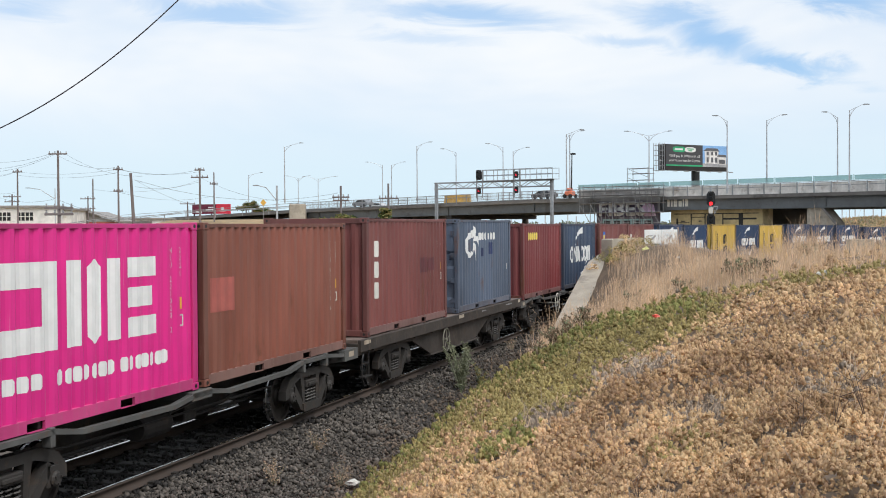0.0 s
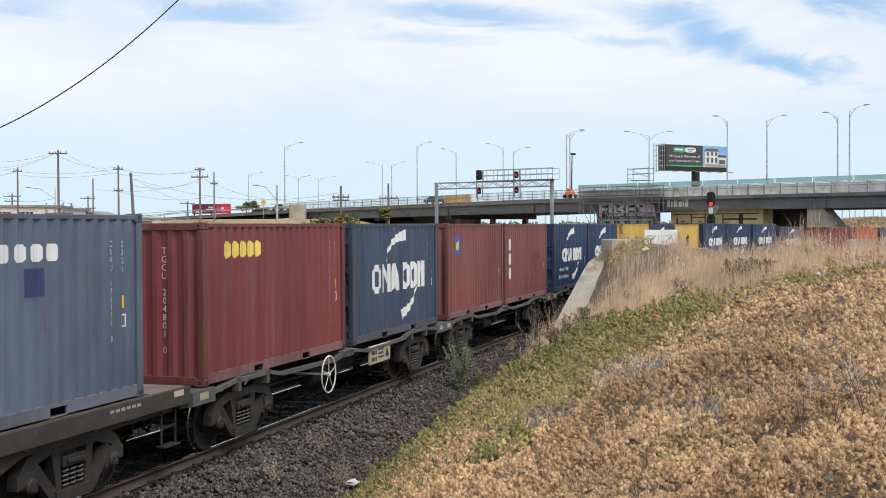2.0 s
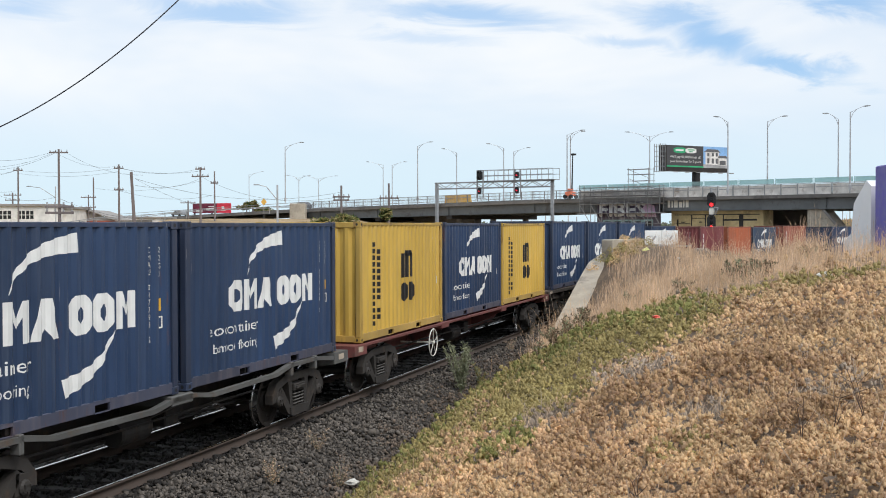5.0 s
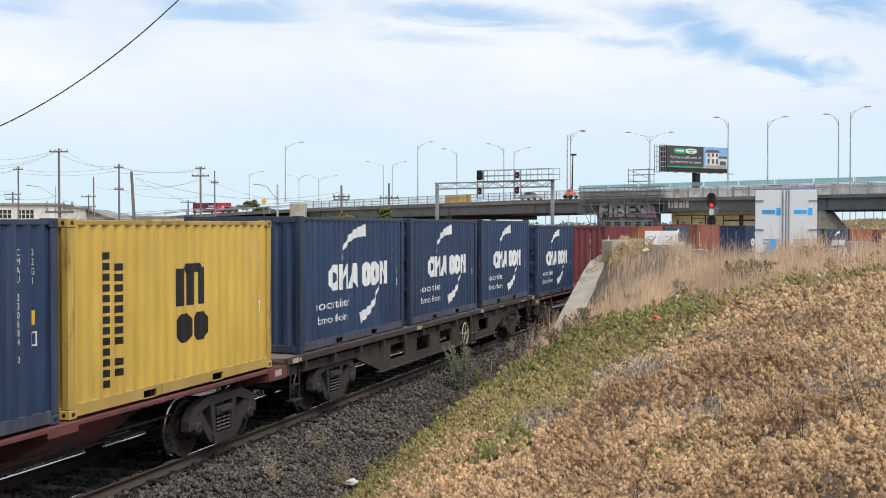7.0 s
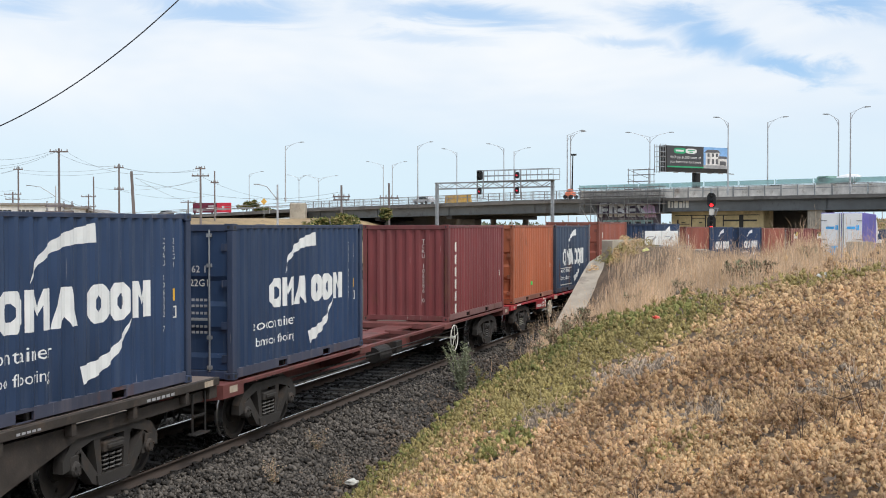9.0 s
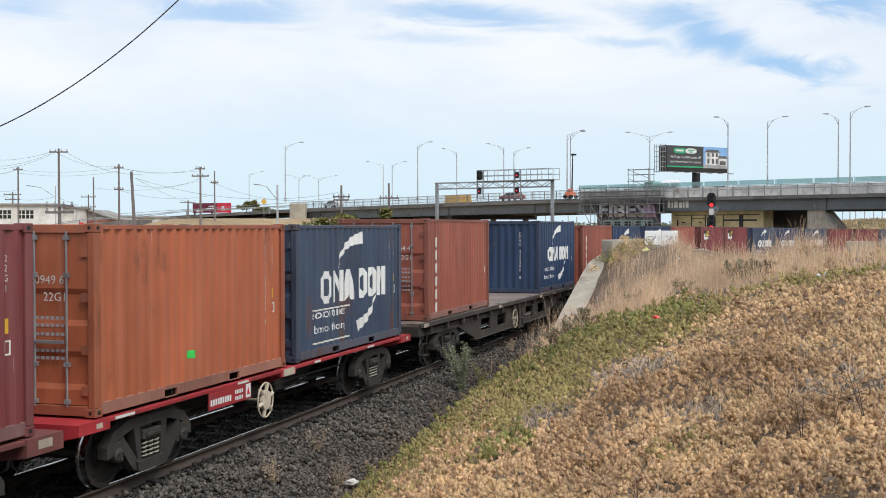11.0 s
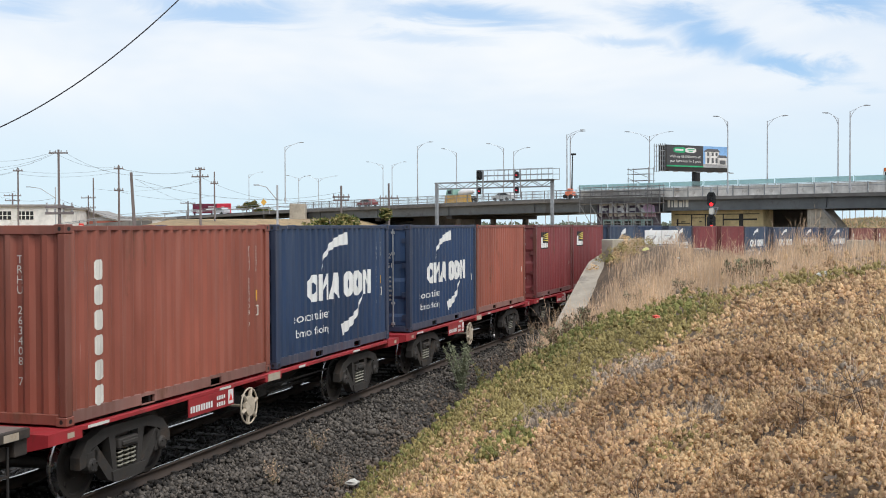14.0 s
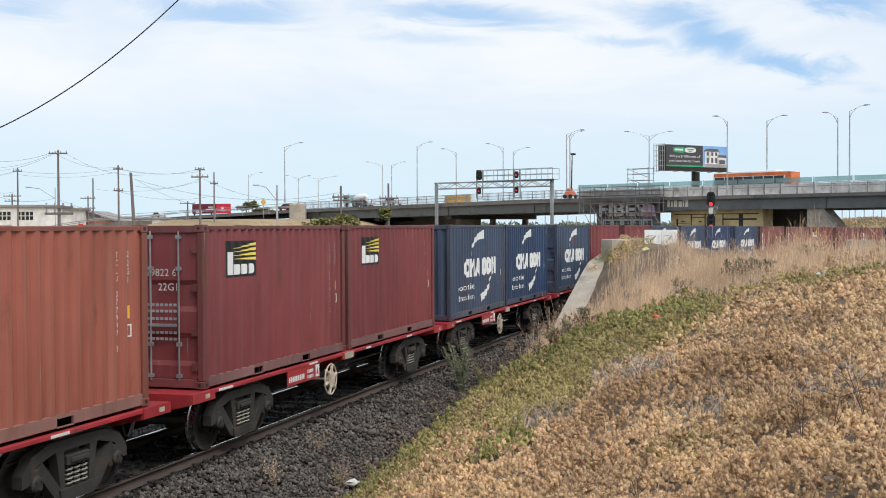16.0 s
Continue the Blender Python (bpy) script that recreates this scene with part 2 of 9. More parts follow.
# ---- mesh helpers ----
def box(bm, x0, x1, y0, y1, z0, z1, bevel=0.0):
    v = [bm.verts.new((x, y, z)) for x in (x0, x1) for y in (y0, y1) for z in (z0, z1)]
    faces = [bm.faces.new([v[i] for i in f]) for f in ((0, 1, 3, 2), (4, 6, 7, 5), (0, 4, 5, 1), (2, 3, 7, 6), (0, 2, 6, 4), (1, 5, 7, 3))]
    if bevel:
        edges = list({e for f in faces for e in f.edges})
        bmesh.ops.bevel(bm, geom=edges, offset=bevel, segments=1, affect="EDGES")
    return v


def prism(bm, outline, axis, a, b):
    """A solid from a 2D outline, drawn out along an axis ('x', 'y' or 'z') from a to b."""
    def at(p, w):
        return {"x": (w, p[0], p[1]), "y": (p[0], w, p[1]), "z": (p[0], p[1], w)}[axis]
    lo, hi = [bm.verts.new(at(p, a)) for p in outline], [bm.verts.new(at(p, b)) for p in outline]
    n = len(outline)
    for i in range(n):
        bm.faces.new((lo[i], lo[(i + 1) % n], hi[(i + 1) % n], hi[i]))
    bm.faces.new(lo[::-1])
    bm.faces.new(hi)


def tube(bm, points, radius, sides=8, radius_end=None, cap=True):
    """A round bar along a list of points."""
    pts = [Vector(p) for p in points]
    r1 = radius if radius_end is None else radius_end
    rings = []
    ref = None
    for i, p in enumerate(pts):
        d = (pts[min(i + 1, len(pts) - 1)] - pts[max(i - 1, 0)]).normalized()
        if ref is None or abs(ref.dot(d)) > 0.95:
            ref = Vector((0, 0, 1)) if abs(d.z) < 0.9 else Vector((1, 0, 0))
        a = d.cross(ref).normalized()
        b = d.cross(a)
        r = radius + (r1 - radius) * i / max(1, len(pts) - 1)
        rings.append([bm.verts.new(p + (a * math.cos(k * math.tau / sides) + b * math.sin(k * math.tau / sides)) * r) for k in range(sides)])
    for q, w in zip(rings, rings[1:]):
        for k in range(sides):
            bm.faces.new((q[k], q[(k + 1) % sides], w[(k + 1) % sides], w[k]))
    if cap:
        bm.faces.new(rings[0][::-1])
        bm.faces.new(rings[-1])


def lathe(bm, profile, axis_at=(0, 0, 0), axis="y", sides=28):
    """Spin (radius, along) pairs round an axis."""
    rings = []
    for r, w in profile:
        ring = []
        for k in range(sides):
            c, s = math.cos(k * math.tau / sides) * r, math.sin(k * math.tau / sides) * r
            p = {"y": (c, w, s), "x": (w, c, s), "z": (c, s, w)}[axis]
            ring.append(bm.verts.new(Vector(p) + Vector(axis_at)))
        rings.append(ring)
    for q, w in zip(rings, rings[1:]):
        for k in range(sides):
            bm.faces.new((q[k], q[(k + 1) % sides], w[(k + 1) % sides], w[k]))
    bm.faces.new(rings[0][::-1])
    bm.faces.new(rings[-1])


def ring_bar(bm, centre, radius, thick, axis="y", sides=28):
    """A hoop of round bar."""
    cols = []
    for k in range(sides):
        a = k * math.tau / sides
        col = []
        for j in range(6):
            b = j * math.tau / 6
            r = radius + thick * math.cos(b)
            w = thick * math.sin(b)
            p = {"y": (math.cos(a) * r, w, math.sin(a) * r), "x": (w, math.cos(a) * r, math.sin(a) * r)}[axis]
            col.append(bm.verts.new(Vector(p) + Vector(centre)))
        cols.append(col)
    for k in range(sides):
        q, w = cols[k], cols[(k + 1) % sides]
        for j in range(6):
            bm.faces.new((q[j], q[(j + 1) % 6], w[(j + 1) % 6], w[j]))


def mesh_of(name, bm, mats, smooth=False):
    bmesh.ops.recalc_face_normals(bm, faces=bm.faces[:])
    me = bpy.data.meshes.new(name)
    bm.to_mesh(me)
    bm.free()
    for m in (mats if isinstance(mats, (list, tuple)) else [mats]):
        me.materials.append(m)
    if smooth:
        me.polygons.foreach_set("use_smooth", [True] * len(me.polygons))
        me.set_sharp_from_angle(angle=radians(35))
    return me


def part(name, bm, mats, parent=None, label="", smooth=False):
    """Links a bmesh (or a mesh) as one mesh object under a thing or a part."""
    me = bm if isinstance(bm, bpy.types.Mesh) else mesh_of(name, bm, mats, smooth)
    ob = new(name, me)
    if parent:
        ob.parent = parent
    if label:
        tagged(ob, label)
    return ob


def thing(name, label, category, group="", kind="", at=None):
    ob = tagged(new(name), label, category, group, kind)
    if at is not None:
        ob.matrix_basis = at
    return ob


def raw_mesh(name, verts, faces, mats, face_mats=None, smooth=False, normals=None):
    """A mesh from arrays: faces all with the same count of corners."""
    verts, faces = np.asarray(verts, np.float32), np.asarray(faces, np.int32)
    me = bpy.data.meshes.new(name)
    me.vertices.add(len(verts))
    me.vertices.foreach_set("co", verts.ravel())
    k = faces.shape[1]
    me.loops.add(faces.size)
    me.loops.foreach_set("vertex_index", faces.ravel())
    me.polygons.add(len(faces))
    me.polygons.foreach_set("loop_start", np.arange(0, faces.size, k, dtype=np.int32))
    if face_mats is not None:
        me.polygons.foreach_set("material_index", np.asarray(face_mats, np.int32))
    if smooth:
        me.polygons.foreach_set("use_smooth", np.ones(len(faces), bool))
    for m in mats:
        me.materials.append(m)
    if normals is not None:
        me.attributes.new("custom_normal", "FLOAT_VECTOR", "POINT").data.foreach_set("vector", np.asarray(normals, np.float32).ravel())
    me.update(calc_edges=True)
    return me


def box_at(name, mat, parent, x0, x1, y0, y1, z0, z1, bevel=0.0, label=""):
    bm = bmesh.new()
    box(bm, x0, x1, y0, y1, z0, z1, bevel)
    return part(name, bm, mat, parent, label)

# ---- the ground: one sheet ----
ROAD = ((15.6, -80), (15.6, 5), (14.6, 20), (13.2, 30), (12.2, 38), (12.6, 44), (15.2, 52.5), (20.5, 65), (27.5, 78), (37, 92), (50, 107), (80, 135), (140, 170))


def smooth(x):
    x = np.clip(x, 0, 1)
    return x * x * (3 - 2 * x)


def road_distance(x, y):
    """Distance to the back road's middle, and metres along it."""
    best, along, run = np.full(len(x), 1e9), np.zeros(len(x)), 0.0
    for (ax, ay), (bx, by) in zip(ROAD, ROAD[1:]):
        dx, dy = bx - ax, by - ay
        n = math.hypot(dx, dy)
        u = np.clip(((x - ax) * dx + (y - ay) * dy) / n ** 2, 0, 1)
        d = np.hypot(x - ax - u * dx, y - ay - u * dy)
        along = np.where(d < best, run + u * n, along)
        best = np.minimum(best, d)
        run += n
    return best, along


def waves(x, y, size, seed):
    """Soft unevenness without any lattice: a sum of plain waves in many directions."""
    rng = np.random.default_rng(seed)
    out = np.zeros(len(x))
    for _ in range(9):
        a, k, ph = rng.uniform(0, math.tau), rng.uniform(0.6, 1.8) / size, rng.uniform(0, math.tau)
        out += np.sin((x * math.cos(a) + y * math.sin(a)) * k * math.tau + ph)
    return out / 9


def road_z(along):
    return np.interp(along, (0, 118, 125, 170, 300), (1.3, 1.15, 1.0, -0.1, -0.2))


def toe(s):
    return np.interp(s, (-40, 0, 5, 16, 22, 26, 60), (3.6, 3.0, 2.6, 1.5, 1.1, 1.35, 1.6))


def ground_z(x, y):
    x, y = np.asarray(x, float), np.asarray(y, float)
    s, d = line_distance(x, y)
    c = d + HALF
    # ballast bed with shoulders; flat yard on the far side
    bed = np.where(c > 0, -0.2 - 0.4 * smooth((c - 1.5) / 1.6), -0.2 - 0.35 * smooth((-c - 1.5) / 1.6))
    far_yard = -0.55 + 0.05 * waves(x, y, 5, 3)
    z = np.where(c < -3.2, far_yard, bed) + track_z(s)
    # the bank on which the camera stands
    t = toe(s)
    foot = np.interp(s, (-60, 26.5, 34.5, 60), (-0.5, -0.4, 2.35, 2.5))
    top = np.interp(s, (-60, -15, 0, 12, 24, 29, 35, 50, 70), (2.1, 2.15, 2.5, 3.1, 3.52, 3.12, 2.82, 2.4, 1.2))
    w = np.maximum(d - t, 0)
    hill = foot + (top - foot) * np.tanh(0.62 * w / np.maximum(top - foot, 0.3)) + 0.10 * waves(x, y, 4.0, 5) * np.clip(w, 0, 1) + 0.04 * waves(x, y, 1.3, 6) * np.clip(w, 0, 1)
    on_hill = smooth((d - t + 0.25) / 0.35)
    far_flat = smooth((s - 60) / 30)
    hill = hill * (1 - far_flat) + 0.6 * far_flat
    rd, ra = road_distance(x, y)
    rz = road_z(ra)
    near_road = 1 - smooth((rd - 2.3) / 1.9)
    hill = hill * (1 - near_road) + rz * near_road
    z = np.where(d > 0, z * (1 - on_hill) + hill * on_hill, z)
    # grassed embankment of the road bridge, beyond the yard
    q = (x + 21) * math.cos(0.165) - (y - 57) * math.sin(0.165)
    rise = smooth((-q) / 26) * np.interp(y, (20, 60, 120, 190, 250, 330), (0.4, 2.0, 5.0, 5.8, 6.4, 4.0))
    rise = rise * np.interp(x, (-170, -70, -45, 0), (0.45, 0.62, 1, 1))
    side = smooth((x / np.maximum(y, 1.0) + 0.31) / 0.09)
    rise = rise * side + (1 - side) * 2.8 * smooth(-q / 8)
    z = np.where((q < 0) & (c < -5), z + rise + 0.12 * waves(x, y, 9, 8) * smooth(-q / 6), z)
    # rising waste ground far off beyond the bridge, and level land to the horizon
    mound = 6.0 * np.exp(-((x - 82) / 22) ** 2 - ((y - 225) / 30) ** 2)
    z = z + mound
    r = np.hypot(x, y)
    return np.where(r > 330, z * np.clip(1 - (r - 330) / 200, 0, 1) + 0.5 * np.clip((r - 330) / 200, 0, 1), z)


def ground_sheet():
    ang = np.concatenate([np.arange(-180, -26, 3.0), np.arange(-26, 26, 0.16), np.arange(26, 180, 3.0)])
    rad = np.concatenate([[0.002, 0.4, 1.5, 3, 4.5], np.geomspace(5.5, 60, 190), np.geomspace(61, 330, 110), np.geomspace(350, 4500, 16)])
    A, R = np.meshgrid(np.radians(ang), rad)
    x, y = (R * np.sin(A)).ravel(), (R * np.cos(A)).ravel() - 0.3
    z = ground_z(x, y)
    na, nr = len(ang), len(rad)
    i = np.arange(nr - 1)[:, None] * na + np.arange(na)[None, :]
    j = np.arange(nr - 1)[:, None] * na + (np.arange(na)[None, :] + 1) % na
    faces = np.stack([i, i + na, j + na, j], -1).reshape(-1, 4)
    # which ground lies where
    fx, fy = x[faces].mean(1), y[faces].mean(1)
    s, d = line_distance(fx, fy)
    c = d + HALF
    rd, _ = road_distance(fx, fy)
    q = (fx + 21) * math.cos(0.165) - (fy - 57) * math.sin(0.165)
    kind = np.zeros(len(faces), int)
    kind[(d < toe(s) + 0.05) & (q > 0)] = 1
    # between the rails: oily bed with the train's shade in its colour
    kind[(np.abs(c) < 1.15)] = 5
    kind[(c < -3.6) & (q > -1.0) & (np.hypot(fx, fy) < 300)] = 2
    kind[(q <= -1.0) & (c < -5)] = 3
    kind[(q <= -1.0) & (c < -5) & (fx / np.maximum(fy, 1.0) < -0.24) & (fy < 82) & (fy > 30)] = 6
    kind[rd < 2.3] = 4
    kind[np.hypot(fx, fy) > 170] = 3
    me = raw_mesh("ground", np.stack([x, y, z], 1), faces, [M["soil"], M["ballast"], M["yard"], M["bank"], M["asphalt"], M["oily_shade"], M["cutting"]], kind, smooth=True)
    return tagged(new("ground", me), "ballast, bare soil and dry grassed slopes beside the railway", "ground", kind="structure")


M["soil"] = material("dry_soil_and_litter", (0.13, 0.092, 0.062), 0.95, grain=0.4, size=9, blotch=0.3, blotch_size=0.8, bump=0.8, stain=(0.24, 0.18, 0.125), stain_amount=0.35)
M["ballast"] = material("crushed_stone_bed", (0.035, 0.03, 0.026), 0.95, grain=0.45, size=16, blotch=0.2, blotch_size=0.7, bump=1.0, stain=(0.028, 0.025, 0.022), stain_amount=0.5)
# oil stain plus the shade under the train, painted near black
M["oily_shade"] = material("oily_shaded_bed", (0.012, 0.011, 0.01), 0.9, grain=0.4, size=14, bump=0.8)
M["cutting"] = material("bare_brown_cutting", (0.17, 0.125, 0.08), 0.95, grain=0.4, size=2.2, blotch=0.35, blotch_size=0.3, bump=1.0, stain=(0.10, 0.075, 0.05), stain_amount=0.6)
M["yard"] = material("grimy_yard_stone", (0.075, 0.062, 0.052), 0.95, grain=0.95, size=5, blotch=0.4, bump=1.0, stain=(0.19, 0.155, 0.12), stain_amount=0.75)
M["bank"] = material("sunburnt_grass_bank", (0.33, 0.23, 0.12), 0.95, grain=0.3, size=1.2, blotch=0.3, blotch_size=0.09, bump=0.6, stain=(0.17, 0.14, 0.075), stain_amount=0.45)
M["asphalt"] = material("asphalt", (0.055, 0.055, 0.056), 0.9, grain=0.2, size=10, bump=0.4)
ground = ground_sheet()
ZERO_Z = 0.0


# ---- rails and sleepers ----
RAIL_SECTION = ((-0.07, -0.165), (0.07, -0.165), (0.07, -0.152), (0.012, -0.135), (0.012, -0.045), (0.036, -0.035), (0.036, -0.006), (0.028, 0.0), (-0.028, 0.0), (-0.036, -0.006), (-0.036, -0.035), (-0.012, -0.045), (-0.012, -0.135), (-0.07, -0.152))


def rail_mesh(points):
    """Sweeps the rail section along (x, y, z, heading) points; the running surface is polished."""
    k = len(RAIL_SECTION)
    verts, faces, mats = [], [], []
    for i, (x, y, z, h) in enumerate(points):
        verts += [(x + a * math.cos(h), y - a * math.sin(h), z + b) for a, b in RAIL_SECTION]
        if i:
            for j in range(k):
                faces.append((i * k - k + j, i * k - k + (j + 1) % k, i * k + (j + 1) % k, i * k + j))
                mats.append(1 if j == 7 else 0)
    me = raw_mesh("rail", verts, faces, [M["rail"], M["rail_top"]], mats)
    return me


GAUGE = 1.6 / 2 + 0.035


def lay_track(name, label, place, length, step, spacing, z=0.0, sleepers=True, fall=lambda u: 0.0):
    """place(u) gives x, y and heading of the middle, u metres along."""
    track = thing(name, label, "railway track", kind="structure")
    for side in (-1, 1):
        pts = []
        for u in np.arange(0, length, step):
            x, y, h = place(u)
            pts.append((x + math.cos(h) * GAUGE * side, y - math.sin(h) * GAUGE * side, z + fall(u), h))
        part("rail", rail_mesh(pts), None, track, "rusty steel rail with a polished running surface")
    if sleepers:
        bm = bmesh.new()
        box(bm, -1.3, 1.3, -0.12, 0.12, -0.40, -0.17, 0.02)
        for side in (-1, 1):
            for k in (-1, 1):
                box(bm, side * GAUGE + k * 0.11 - 0.045, side * GAUGE + k * 0.11 + 0.045, -0.05, 0.05, -0.175, -0.125)
        me = mesh_of("sleeper", bm, M["sleeper"])
        for u in np.arange(0.3, length, spacing):
            x, y, h = place(u)
            ob = part("sleeper", me, None, track)
            ob.matrix_basis = pose(x, y, z + fall(u), 0, 0, -math.degrees(h))
    return track


lay_track("main_track", "dusty ballasted railway track on grimy sleepers", lambda u: on_line(u - 30, HALF), 180, 1.0, 0.68, fall=lambda u: float(track_z(u - 30)))
lay_track("yard_track", "disused ballasted siding with rusty rails", lambda u: (-13.4 + math.sin(0.105) * (u - 30), 43 + math.cos(0.105) * (u - 30), 0.105), 120, 4.0, 0.7, -0.3)
lay_track("yard_track", "disused ballasted siding with rusty rails", lambda u: (-19.0 + math.sin(0.105) * (u - 30), 43 + math.cos(0.105) * (u - 30), 0.105), 120, 4.0, 0.7, -0.3)

# ---- shipping containers ----
LEN, TALL = 6.058, 2.591
PITCH, CREST, SLOPE = 0.278, 0.075, 0.065


def wave_depth(u, depth):
    """How far a corrugated wall lies behind its ridges at u metres along it."""
    p = u % PITCH
    if p < CREST:
        return 0.0
    if p < CREST + SLOPE:
        return depth * (p - CREST) / SLOPE
    if p < PITCH - SLOPE:
        return depth
    return depth * (PITCH - p) / SLOPE


def wave_breaks(length):
    out = []
    for k in range(int(length / PITCH) + 2):
        out += [k * PITCH, k * PITCH + CREST, k * PITCH + CREST + SLOPE, (k + 1) * PITCH - SLOPE]
    return [b for b in out if 0.001 < b < length - 0.001]


def corrugated(bm, length, z0, z1, depth, place):
    """A wall with upright ridges; place(u, depth, z) gives the point."""
    us = [0.0] + wave_breaks(length) + [length]
    lo = [bm.verts.new(place(u, wave_depth(u, depth), z0)) for u in us]
    hi = [bm.verts.new(place(u, wave_depth(u, depth), z1)) for u in us]
    for i in range(len(us) - 1):
        bm.faces.new((lo[i], lo[i + 1], hi[i + 1], hi[i]))


SIDE_LEN, SIDE_DEPTH = LEN - 0.30, 0.036
END_LEN, END_DEPTH = 2.438 - 0.28, 0.045
SIDE_OUT, END_OUT = 1.219 - 0.012, LEN / 2 - 0.02


def side_place(sign):
    return lambda u, dep, z: (-SIDE_LEN / 2 + u, sign * (SIDE_OUT - dep), z)


def end_place(sign):
    return lambda u, dep, z: (sign * (END_OUT - dep), sign * (-END_LEN / 2 + u), z)


def casting_mesh():
    bm = bmesh.new()
    box(bm, -0.089, 0.089, -0.081, 0.081, -0.059, 0.059, 0.008)
    # dark slots on the outer faces
    for sx, sy in ((-1, 0), (1, 0), (0, -1), (0, 1)):
        outline = [(0.026 * math.cos(a) * (1 if sx else 1.5), 0.03 * math.sin(a)) for a in np.arange(0, math.tau, math.tau / 10)]
        vs = [bm.verts.new((sx * 0.0895, p, q) if sx else (p, sy * 0.0815, q)) for p, q in outline]
        f = bm.faces.new(vs)
        f.material_index = 1
    return bm


CASTINGS = {}


def container_frame(bm, rails):
    """Posts, sills, top rails and end beams."""
    L2, W2 = LEN / 2, 1.219
    for sx in (-1, 1):
        for sy in (-1, 1):
            xa, xb = sorted((sx * L2, sx * (L2 - 0.15)))
            ya, yb = sorted((sy * W2, sy * (W2 - 0.12)))
            box(bm, xa + 0.004, xb - 0.004, ya + 0.004, yb - 0.004, 0.118, TALL - 0.118, 0.012)
        xa, xb = sorted((sx * (L2 - 0.01), sx * (L2 - 0.12)))
        box(bm, xa, xb, -W2 + 0.13, W2 - 0.13, 0.012, 0.15, 0.008)
        box(bm, xa, xb, -W2 + 0.13, W2 - 0.13, TALL - 0.13, TALL - 0.012, 0.008)
    for sy in (-1, 1):
        ya, yb = sorted((sy * (W2 - 0.012), sy * (W2 - 0.06)))
        box(bm, -L2 + 0.16, L2 - 0.16, ya, yb, TALL - 0.085, TALL - 0.02, 0.006)
        # the bottom sill leaves two fork pockets open
        rail = rails[sy]
        for xa, xb in ((-L2 + 0.16, -1.21), (-0.85, 0.85), (1.21, L2 - 0.16)):
            box(rail, xa, xb, ya, yb, 0.02, 0.185, 0.006)
        for xc in (-1.03, 1.03):
            box(rail, xc - 0.18, xc + 0.18, ya, yb, 0.135, 0.185)
            box(rail, xc - 0.18, xc + 0.18, ya, yb, 0.014, 0.024)


